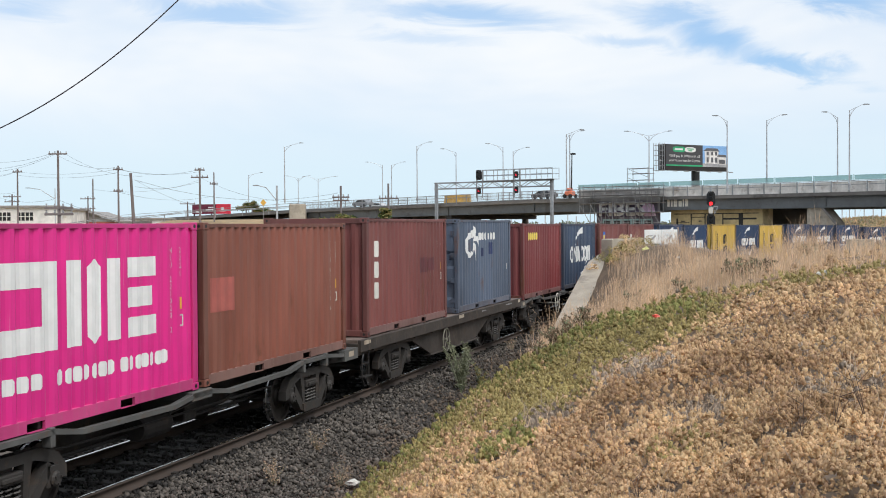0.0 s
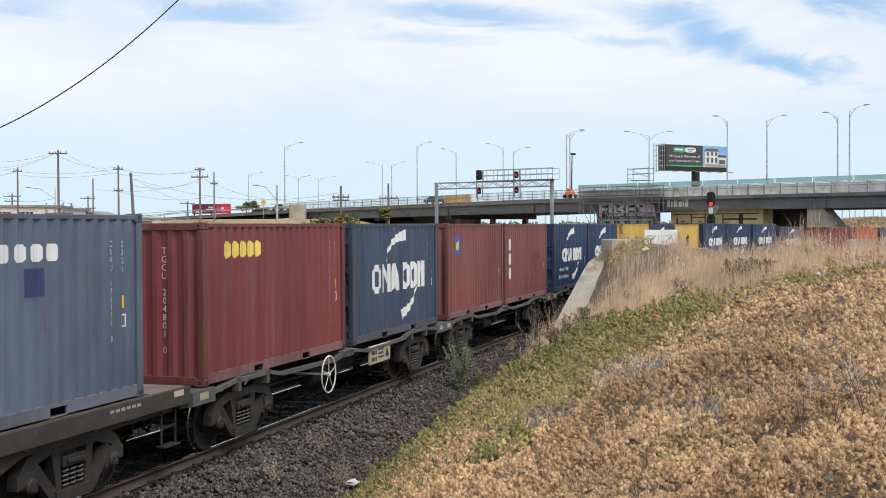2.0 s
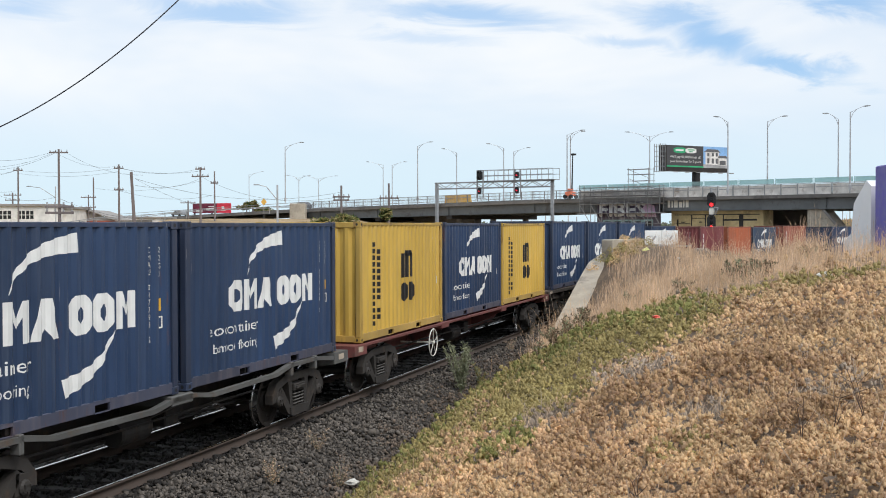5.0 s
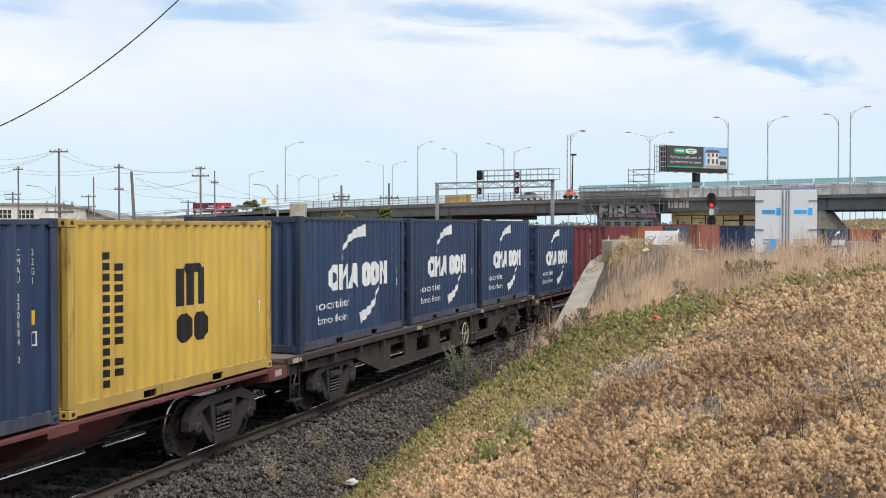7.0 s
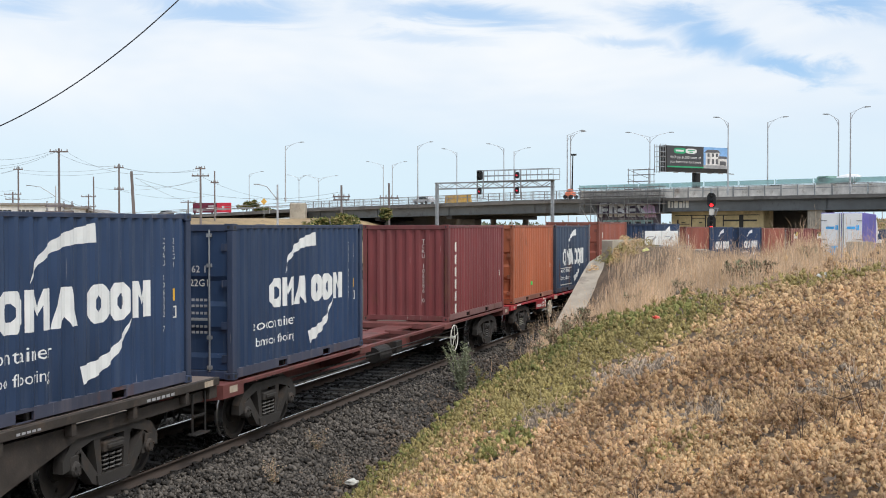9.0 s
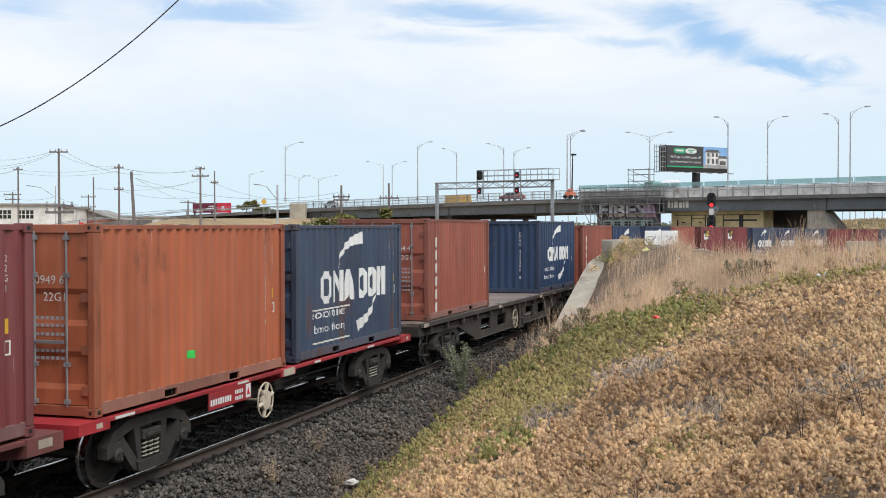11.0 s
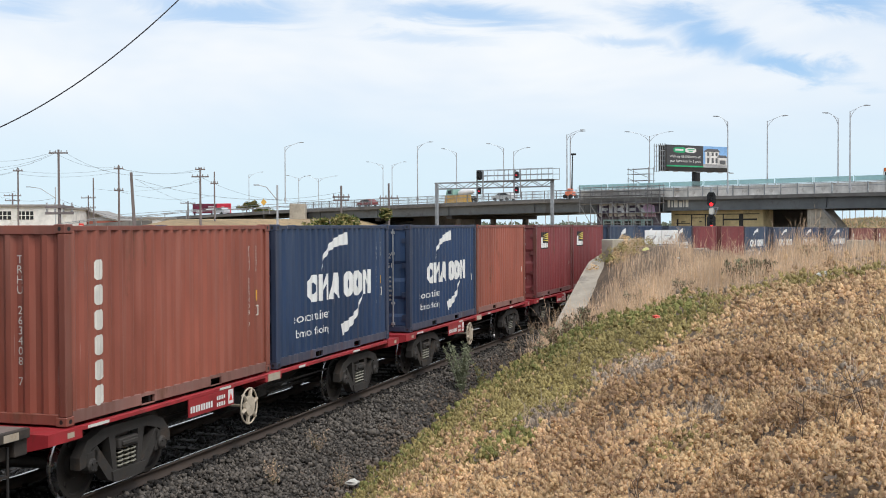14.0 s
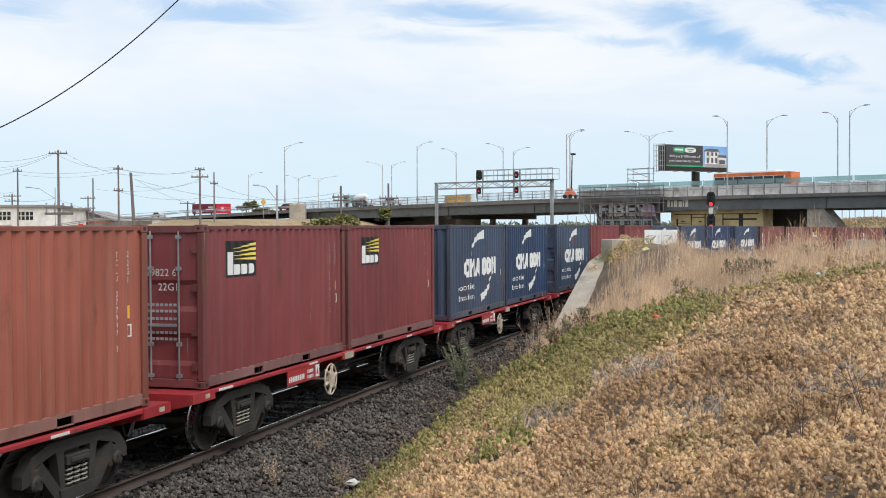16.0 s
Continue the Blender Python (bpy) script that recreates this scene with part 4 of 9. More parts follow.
def flat_wagon(root, x0, x1, zt, windows, wheel_x):
    """A flat wagon with a plated deck on deep fish-bellied side sills."""
    b0, b1 = x0 + 2.85, x1 - 2.85
    bm = bmesh.new()
    box(bm, x0 + 0.12, x1 - 0.12, -1.22, 1.22, zt - 0.08, zt - 0.012)
    part("deck", bm, M["deck"], root, "worn brown steel deck")
    for sy in (-1, 1):
        bm = bmesh.new()
        ya, yb = sorted((sy * 1.30, sy * 1.222))
        box(bm, x0 + 0.12, x1 - 0.12, ya, yb, zt - (0.13 if windows else 0.27), zt - 0.008, 0.01)
        # the web below is set back and deepens in the middle
        wa, wb = sorted((sy * 1.16, sy * 1.10))
        low = 0.40
        belly = [(x0 + 0.4, zt - 0.2), (x0 + 0.4, zt - 0.36), (b0 + 1.1, zt - 0.38), (b0 + 2.6, low), (b1 - 2.6, low), (b1 - 1.1, zt - 0.38), (x1 - 0.4, zt - 0.36), (x1 - 0.4, zt - 0.2)]
        if not windows:
            prism(bm, belly, "y", wa, wb)
        else:
            prism(bm, [(x0 + 0.4, zt - 0.2), (x0 + 0.4, zt - 0.36), (b0 + 0.9, zt - 0.38), (b0 + 2.6, low), (b0 + 2.8, low), (b0 + 2.8, zt - 0.2)], "y", wa, wb)
            prism(bm, [(x1 - 0.4, zt - 0.2), (x1 - 0.4, zt - 0.36), (b1 - 0.9, zt - 0.38), (b1 - 2.6, low), (b1 - 2.8, low), (b1 - 2.8, zt - 0.2)], "y", wa, wb)
            span = b1 - b0 - 5.6
            n = 5
            for i in range(n):
                xa = b0 + 2.8 + span * i / n
                xb = xa + span / n
                box(bm, xa, xa + span / n * 0.22, wa, wb, low, zt - 0.2)
                box(bm, xb - span / n * 0.22, xb, wa, wb, low, zt - 0.2)
                box(bm, xa + span / n * 0.22, xb - span / n * 0.22, wa, wb, low, low + 0.16)
                box(bm, xa + span / n * 0.22, xb - span / n * 0.22, wa, wb, zt - 0.34, zt - 0.2)
        box(bm, b0 + 2.4, b1 - 2.4, *sorted((sy * 1.24, sy * 1.05)), low - 0.03, low, 0.005)
        for x in np.arange(x0 + 1.0, x1 - 0.8, 1.45):
            box(bm, x - 0.05, x + 0.05, *sorted((sy * 1.165, sy * 1.28)), zt - 0.30, zt - 0.13, 0.006)
        part("side_sill", bm, M["old_wagon"], root, "grimy fish-bellied side sill")
    for x in np.arange(x0 + 0.9, x1 - 0.6, 1.45):
        for sy in (-1, 1):
            box_at("stake_pocket", M["black"], root, x - 0.13, x + 0.13, sy * 1.13 - 0.05, sy * 1.13 + 0.05, zt - 0.013, zt - 0.006)
    bm = bmesh.new()
    prism(bm, [(x0 + 0.3, zt - 0.08), (x0 + 0.3, zt - 0.4), (b0 + 1.1, zt - 0.42), (b0 + 2.2, 0.45), (b1 - 2.2, 0.45), (b1 - 1.1, zt - 0.42), (x1 - 0.3, zt - 0.4), (x1 - 0.3, zt - 0.08)], "y", -0.22, 0.22)
    for x in np.arange(b0 + 1.5, b1 - 1, 1.7):
        box(bm, x - 0.06, x + 0.06, -1.1, 1.1, zt - 0.36, zt - 0.08)
    lathe(bm, [(0.2, -1.2), (0.22, -1.1), (0.22, 0.1), (0.2, 0.2)], ((b0 + b1) / 2, -0.6, 0.66), "x", 14)
    tube(bm, [(b0 + 0.8, -0.6, 0.6), (b1 - 0.8, -0.6, 0.55)], 0.03, 6)
    part("middle_beam", bm, M["steel_dark"], root)
    for s, xe in ((1, x0), (-1, x1)):
        bm = bmesh.new()
        box(bm, *sorted((xe + s * 0.1, xe + s * 0.34)), -1.24, 1.24, zt - 0.34, zt - 0.085, 0.01)
        part("end_sill", bm, M["old_wagon"], root)
        coupler(root, xe, -s)
        # shunter's step below the corner
        bm = bmesh.new()
        xs = xe + s * 0.62
        for dx in (-0.2, 0.2):
            tube(bm, [(xs + dx, -1.2, zt - 0.2), (xs + dx, -1.2, 0.42)], 0.018, 6)
        box(bm, xs - 0.22, xs + 0.22, -1.28, -1.12, 0.40, 0.43, 0.006)
        box(bm, xs - 0.2, xs + 0.2, -1.22, -1.18, 0.68, 0.71)
        part("step", bm, M["steel_dark"], root, "steel shunting step")
    if windows:
        bm = bmesh.new()
        xs = wheel_x + 0.75
        for dx in (-0.22, 0.22):
            tube(bm, [(xs + dx, -1.27, zt - 0.05), (xs + dx, -1.27, 0.34)], 0.022, 6)
        for z in (0.34, 0.62):
            box(bm, xs - 0.25, xs + 0.25, -1.32, -1.18, z - 0.02, z + 0.015, 0.006)
        part("ladder_step", bm, M["old_wagon"], root, "grimy steel ladder step")
    hand_wheel(root, wheel_x, 0.66, M["cream"] if windows else M["spring"], 0.30, "cream hand brake wheel" if windows else "dull grey hand brake wheel")
    polys = [rect(x, x + 0.28, zt - 0.12, zt - 0.03) for x in (x0 + 0.3, x1 - 0.62, x0 + 7.6, x1 - 7.4)] + [rect(x + 0.31, x + 0.4, zt - 0.11, zt - 0.04) for x in (x0 + 0.3, x0 + 7.6)]
    for poly in polys:
        flat_marks("reflector", [poly], M["cream"], root, -1.304, "chipped cream reflector plate")
    flat_marks("side_marking", small_bars(x1 - 2.3, x1 - 1.5, zt - 0.11, zt - 0.04, 6) + small_bars(x1 - 5.2, x1 - 4.7, zt - 0.10, zt - 0.05, 5), M["grey_mark"], root, -1.304)
    bogie(root, b0, False)
    bogie(root, b1, False)


# ---- the train: what stands where along it at the start ----
PAINTS = {
    "navy": paint("navy_container_paint", (0.018, 0.042, 0.10), 0.05, 0.25, (0.14, 0.16, 0.19)),
    "slate": paint("faded_slate_blue_paint", (0.10, 0.132, 0.19), 0.2, 0.35, (0.2, 0.2, 0.2)),
    "grey_blue": paint("dull_grey_blue_paint", (0.045, 0.07, 0.12), 0.25, 0.3, (0.18, 0.16, 0.14)),
    "brown": paint("brown_red_container_paint", (0.20, 0.062, 0.056), 0.2, 0.25, (0.3, 0.2, 0.17)),
    "russet": paint("russet_brown_container_paint", (0.235, 0.078, 0.052), 0.12, 0.2, (0.32, 0.2, 0.16)),
    "rust": paint("faded_rust_red_paint", (0.30, 0.085, 0.055), 0.25, 0.25, (0.4, 0.25, 0.2)),
    "maroon": paint("dark_maroon_container_paint", (0.20, 0.042, 0.044), 0.15, 0.22, (0.26, 0.16, 0.15)),
    "orange": paint("orange_container_paint", (0.42, 0.115, 0.05), 0.2, 0.2, (0.45, 0.25, 0.18)),
    "pink": paint("magenta_container_paint", (0.72, 0.02, 0.24), 0.0, 0.06, (0.5, 0.1, 0.25)),
    "yellow": paint("yellow_container_paint", (0.62, 0.40, 0.075), 0.08, 0.15, (0.4, 0.3, 0.15)),
}


RAILS, POSTS = {}, {}


def base_colour(colour):
    return [n for n in PAINTS[colour].node_tree.nodes if n.type == "MIX" and n.blend_type == "MULTIPLY"][0].inputs["A"].default_value


def post_paint(colour):
    """The same paint on the corner posts and rails, knocked and rust-stained by handling."""
    if colour not in POSTS:
        POSTS[colour] = paint("chipped_" + colour + "_post_paint", tuple(base_colour(colour)[i] * 0.72 + (0.05, 0.04, 0.035)[i] * 0.28 for i in range(3)), 0.05 if colour in ("pink", "navy") else 0.4, 0.35, (0.2, 0.16, 0.13), 0.8)
    return POSTS[colour]




def rail_paint(colour):
    """The same paint with the grey road dust that sticks to the lowest rail."""
    if colour not in RAILS:
        base = base_colour(colour)
        k = 0.2 if colour in ("navy", "slate", "grey_blue", "yellow", "pink") else 0.42
        RAILS[colour] = paint("dusty_" + colour + "_rail_paint", tuple(base[i] * 0.85 * (1 - k) + (0.24, 0.19, 0.175)[i] * k for i in range(3)), 0.3, 0.25, (0.3, 0.24, 0.22))
    return RAILS[colour]


def ribbon(points, widths):
    """A smooth band that swells along its way: one outline round a bent line."""
    f = np.linspace(0, len(points) - 1, 19)
    k = np.arange(len(points))
    c = np.stack([np.interp(f, k, [p[i] for p in points]) for i in (0, 1)], 1)
    w = np.interp(f, k, widths)
    for _ in range(2):
        c[1:-1] = (c[:-2] + 2 * c[1:-1] + c[2:]) / 4
    d = np.gradient(c, axis=0)
    d /= np.linalg.norm(d, axis=1)[:, None]
    n = np.stack([-d[:, 1], d[:, 0]], 1) * w[:, None] / 2
    return [[tuple(c[i] + n[i]), tuple(c[i + 1] + n[i + 1]), tuple(c[i + 1] - n[i + 1]), tuple(c[i] - n[i])] for i in range(len(c) - 1)]


def swoosh_top():
    return ribbon([(-0.92, 1.70), (-0.78, 1.93), (-0.52, 2.12), (-0.11, 2.25), (0.48, 2.31)], (0.012, 0.07, 0.13, 0.19, 0.26))


def swoosh_low():
    return ribbon([(0.16, 0.44), (0.58, 0.52), (0.92, 0.66), (1.18, 0.86), (1.34, 1.10)], (0.25, 0.20, 0.15, 0.08, 0.012))


def slanted(x0, x1, z0, z1, n, gap=0.16):
    w = (x1 - x0) / n
    return [rect(x0 + i * w, x0 + i * w + w * (1 - gap), z0, z1, cut=min(w, z1 - z0) * 0.18) for i in range(n)]


def frame_halves(x0, x1, z0, z1, st):
    """A closed hollow frame with cut corners, as an upper and a lower half."""
    c, m = min(x1 - x0, z1 - z0) * 0.24, (z0 + z1) / 2
    k = c * 0.5
    up = [(x1, m), (x1, z1 - c), (x1 - c, z1), (x0 + c, z1), (x0, z1 - c), (x0, m), (x0 + st, m), (x0 + st, z1 - st - k), (x0 + st + k, z1 - st), (x1 - st - k, z1 - st), (x1 - st, z1 - st - k), (x1 - st, m)]
    return [up, [(x, 2 * m - z) for x, z in up[::-1]]]


def shape_row(x0, x1, z0, z1, order):
    """Plain shapes side by side: f a closed frame, p a pair of posts under a bar, w a wedge."""
    w = (x1 - x0) / len(order)
    out = []
    for i, k in enumerate(order):
        a, b = x0 + i * w, x0 + i * w + w * 0.9
        if k == "f":
            out.append(frame_halves(a, b, z0, z1, 0.15))
        elif k == "p":
            m = (a + b) / 2
            out.append([[(a, z0), (a + 0.17, z0), (a + 0.17, z1 - 0.2), (m, z0 + 0.18), (m, z1 - 0.22), (a + 0.17, z1), (a, z1)], [(b, z1), (b - 0.17, z1), (m, z1 - 0.22), (m, z0 + 0.18), (b - 0.17, z1 - 0.2), (b - 0.17, z0), (b, z0)]])
        else:
            m = (a + b) / 2
            out.append([[(a - 0.04, z0), (a + 0.12, z0), (m, z0 + 0.14), (b - 0.12, z0), (b + 0.04, z0), (m + 0.12, z1), (m - 0.12, z1)]])
    return out


def mark_navy(root, bold, slogan_too=True):
    z0, z1 = (1.02, 1.66) if bold else (1.10, 1.62)
    a, b = (-1.8, 1.98) if bold else (-1.55, 1.9)
    m = (a + b) / 2 + 0.05
    for i, polys in enumerate(shape_row(a, m - 0.1, z0, z1, "fpw") + shape_row(m + 0.1, b, z0, z1, "ffp")):
        put_marks(root, "carrier_block", f"navy{bold}{i}", lambda: marks_mesh("carrier_block", polys, M["white"]), "plain white block")
    for i, ribbon_shape in enumerate((swoosh_top, swoosh_low)):
        put_marks(root, "carrier_ribbon", f"navy_ribbon{i}", lambda: marks_mesh("carrier_ribbon", ribbon_shape(), M["white"]), "white ribbon shape")

    def slogan():
        out = bmesh.new()
        for text, x0, x1, z, h in (("ecocontainer", -2.25, -0.45, 0.75, 0.19), ("bamboo flooring", -2.1, -0.50, 0.47, 0.16)):
            bm = letters(text, h)
            lo, hi = min(v.co.x for v in bm.verts), max(v.co.x for v in bm.verts)
            for v in bm.verts:
                v.co = (x0 + (v.co.x - lo) / (hi - lo) * (x1 - x0), 0, z + v.co.z)
            tmp = bpy.data.meshes.new("tmp")
            bm.to_mesh(tmp)
            bm.free()
            out.from_mesh(tmp)
            bpy.data.meshes.remove(tmp)
        return lay_on("slogan", out, M["white"], "side")
    if not slogan_too:
        return
    put_marks(root, "slogan", "navy_small", slogan, "two lines of small white lettering")
    if bold:
        put_marks(root, "slogan_rule", "navy_rule", lambda: marks_mesh("slogan_rule", [rect(-2.2, -0.2, 0.90, 0.93), rect(-2.2, -0.2, 0.26, 0.29)], M["white_worn"]), "thin white rules")


def mark_codes(root, serial, yellow=True):
    """Type code and serial set upright near the far end of the side, with small stickers."""
    put_marks(root, "serial_marking", "serial" + serial, lambda: lay_on("serial_marking", column_text(serial, 2.28, 2.22, 0.085, 0.108), M["white_worn"], "side"), "white serial set upright")
    put_marks(root, "type_marking", "type", lambda: lay_on("type_marking", column_text("22G1", 2.56, 2.22, 0.085, 0.118), M["white_worn"], "side"), "white type code set upright")
    if yellow:
        put_marks(root, "sticker", "sticker", lambda: marks_mesh("sticker", [rect(2.5, 2.6, 1.28, 1.46)], M["yellow_mark"]), "small yellow sticker")
    put_marks(root, "sign_marking", "sign_mark", lambda: marks_mesh("sign_marking", ring_blocks(2.5, 2.63, 1.02, 1.2, 1, 0, 0.022), M["white_worn"]))



def mark_end(root, serial):
    put_marks(root, "end_serial", "end" + serial, lambda: lay_on("end_serial", column_text(serial, 0.50, 2.2, 0.11, 0.132), M["white_worn"], "end"), "white serial set upright")


def mark_door(root, serial):
    def make():
        bm = letters(serial, 0.12)
        return lay_on("door_serial", shift_bm(bm, 0.10, 1.78), M["white_worn"], "door")
    put_marks(root, "door_serial", "door" + serial, make, "white serial")
    put_marks(root, "door_type", "door_type", lambda: lay_on("door_type", shift_bm(letters("22G1", 0.12), 0.40, 1.55), M["white_worn"], "door"), "white type code")
    put_marks(root, "door_table", "door_table", lambda: marks_mesh("door_table", [p for z in (1.3, 1.2, 1.08, 0.98, 0.86, 0.76) for p in small_bars(0.2, 0.75, z, z + 0.07, 7)], M["grey_mark"], "door"), "rows of small weight figures as bars")


def mark_blocks_column(root, key, x, z_top, n, size, step, mat):
    put_marks(root, "carrier_marking", key, lambda: marks_mesh("carrier_marking", [rect(x, x + size * 0.85, z_top - i * step - size, z_top - i * step, cut=size * 0.12) for i in range(n)], mat), "upright row of plain white blocks")


def mark_patches(root, key, spots, mat, label="patch of newer paint"):
    put_marks(root, "paint_patch", key, lambda: marks_mesh("paint_patch", [rect(*s) for s in spots], mat), label)


M["patch_red"] = material("patch_of_red_primer", (0.40, 0.11, 0.09), 0.6, bump=0.05)
M["patch_dark"] = material("patch_of_dark_paint", (0.125, 0.036, 0.042), 0.6, bump=0.05)
M["patch_navy"] = material("patch_of_navy_paint", (0.03, 0.045, 0.12), 0.6, bump=0.05)
M["pale_yellow"] = material("pale_yellow_paint", (0.8, 0.62, 0.12), 0.5, bump=0.03)
M["green_mark"] = material("green_sticker", (0.05, 0.6, 0.1), 0.5, bump=0.0)
M["blue_mark"] = material("blue_panel_paint", (0.03, 0.12, 0.42), 0.5, bump=0.0)


def fan(cx, cz, r, n=5):
    return [[(cx, cz), (cx + r * math.cos(a), cz + r * math.sin(a) * 0.6), (cx + r * math.cos(a + 0.14), cz + r * math.sin(a + 0.14) * 0.6)] for a in np.linspace(-0.25, 0.9, n)]


def mark(root, design, serial, doors_first):
    if design in ("navy", "navy_bold"):
        mark_navy(root, design == "navy_bold", serial != "CMAU 116418 3")
    elif design == "pink":
        put_marks(root, "carrier_marking", "pink_big", lambda: marks_mesh("carrier_marking", ring_blocks(-2.25, -0.58, 0.98, 2.1, 1, 0, 0.32) + [rect(-0.38, -0.06, 0.98, 2.1), rect(0.12, 0.42, 0.98, 2.1, cut=0.1), rect(0.60, 0.92, 0.98, 2.1), rect(1.05, 1.82, 0.98, 1.26), rect(1.05, 1.75, 1.40, 1.68), rect(1.05, 1.82, 1.82, 2.1)], M["white"]), "large plain white blocks")
        put_marks(root, "carrier_slogan", "pink_small", lambda: marks_mesh("carrier_slogan", slanted(-2.2, -0.85, 0.52, 0.72, 5, 0.2) + slanted(-0.6, 0.75, 0.52, 0.72, 7, 0.2) + slanted(0.9, 2.15, 0.52, 0.72, 7, 0.2), M["white"]), "row of white bars")
    elif design == "blocks3":
        mark_blocks_column(root, "b3", -2.55, 2.08, 3, 0.36, 0.46, M["white_worn"])
    elif design == "blocks6":
        mark_blocks_column(root, "b6", -2.35, 2.12, 6, 0.27, 0.335, M["white_worn"])
    elif design == "horse":
        arc = [(-1.75 + 0.42 * math.cos(a), 1.85 + 0.36 * math.sin(a)) for a in np.linspace(0.9, 5.6, 14)]
        inner = [(-1.70 + 0.22 * math.cos(a), 1.84 + 0.2 * math.sin(a)) for a in np.linspace(5.4, 1.1, 12)]
        limbs = [[(-1.5, 1.62), (-1.25, 1.7), (-1.15, 1.40), (-1.05, 1.42), (-1.05, 1.75), (-1.3, 1.95), (-1.45, 1.9)], [(-1.3, 1.95), (-1.0, 1.98), (-0.82, 1.75), (-0.76, 1.82), (-0.92, 2.1), (-1.25, 2.12)], [(-1.55, 2.05), (-1.2, 2.1), (-1.12, 2.28), (-1.3, 2.42), (-1.42, 2.3), (-1.6, 2.25)]]
        put_marks(root, "carrier_emblem", "horse", lambda: marks_mesh("carrier_emblem", [arc + inner] + limbs, M["white"]), "plain white curled emblem")
        put_marks(root, "carrier_marking", "horse_blocks", lambda: marks_mesh("carrier_marking", slanted(-0.75, 1.1, 1.98, 2.2, 6, 0.2), M["white"]), "row of plain white blocks")
    elif design == "yellow_word":
        put_marks(root, "carrier_marking", "touch", lambda: marks_mesh("carrier_marking", slanted(-2.3, -0.9, 2.0, 2.28, 5, 0.12), M["pale_yellow"]), "row of plain yellow blocks")
    elif design == "panel":
        put_marks(root, "carrier_emblem", "panel_bg", lambda: marks_mesh("carrier_emblem", [rect(-2.3, -1.8, 1.72, 2.22)], M["blue_mark"]), "blue panel with yellow bands")
        bm = lambda: marks_mesh("carrier_stripe", [[(-2.22, 1.82), (-1.9, 1.98), (-1.85, 2.16), (-2.2, 2.02)], [(-2.25, 1.86), (-2.0, 1.86), (-2.0, 1.95), (-2.25, 1.78)]], M["pale_yellow"])
        ob = put_marks(root, "carrier_stripe", "panel_band", bm, "yellow bands")
        ob.location = (0, -0.003, 0)
    elif design == "black_emblem":
        put_marks(root, "carrier_emblem", "msc", lambda: marks_mesh("carrier_emblem", [rect(-0.30, -0.05, 1.28, 1.85), rect(0.08, 0.28, 1.28, 1.85), rect(0.42, 0.64, 1.28, 1.85), rect(-0.05, 0.5, 1.78, 1.92, cut=0.05), rect(-0.22, 0.2, 0.72, 1.16, cut=0.1), rect(0.3, 0.72, 0.72, 1.16, cut=0.1)], M["black"]), "plain black blocks")
        put_marks(root, "carrier_slogan", "msc_small", lambda: marks_mesh("carrier_slogan", [rect(-2.22, -2.06, 2.14 - i * 0.145 - 0.1, 2.14 - i * 0.145) for i in range(13)] + [rect(-1.9, -1.74, 1.98 - i * 0.145 - 0.1, 1.98 - i * 0.145) for i in range(11) if i != 8], M["black"]), "two upright rows of black bars")
    elif design == "fan":
        put_marks(root, "carrier_emblem", "fan_bg", lambda: marks_mesh("carrier_emblem", [rect(-2.2, -1.05, 1.72, 2.32)], M["black"]), "black panel")
        o = put_marks(root, "carrier_stripe", "fan_rays", lambda: marks_mesh("carrier_stripe", [[(-1.98, 2.02 + 0.055 * i), (-1.08, 1.99 + 0.085 * i), (-1.08, 2.045 + 0.085 * i)] for i in range(4)], M["pale_yellow"]), "yellow rays")
        o.location = (0, -0.003, 0)
        o = put_marks(root, "carrier_marking", "fan_bars", lambda: marks_mesh("carrier_marking", [rect(-2.12, -1.99, 1.76, 2.14)] + [rect(x, x + 0.2, 1.76, 1.93, cut=0.03) for x in (-1.93, -1.67, -1.41)], M["white"]), "white bars")
        o.location = (0, -0.003, 0)
    mark_codes(root, serial)
    if doors_first:
        mark_door(root, serial[4:].strip())
    else:
        mark_end(root, serial)


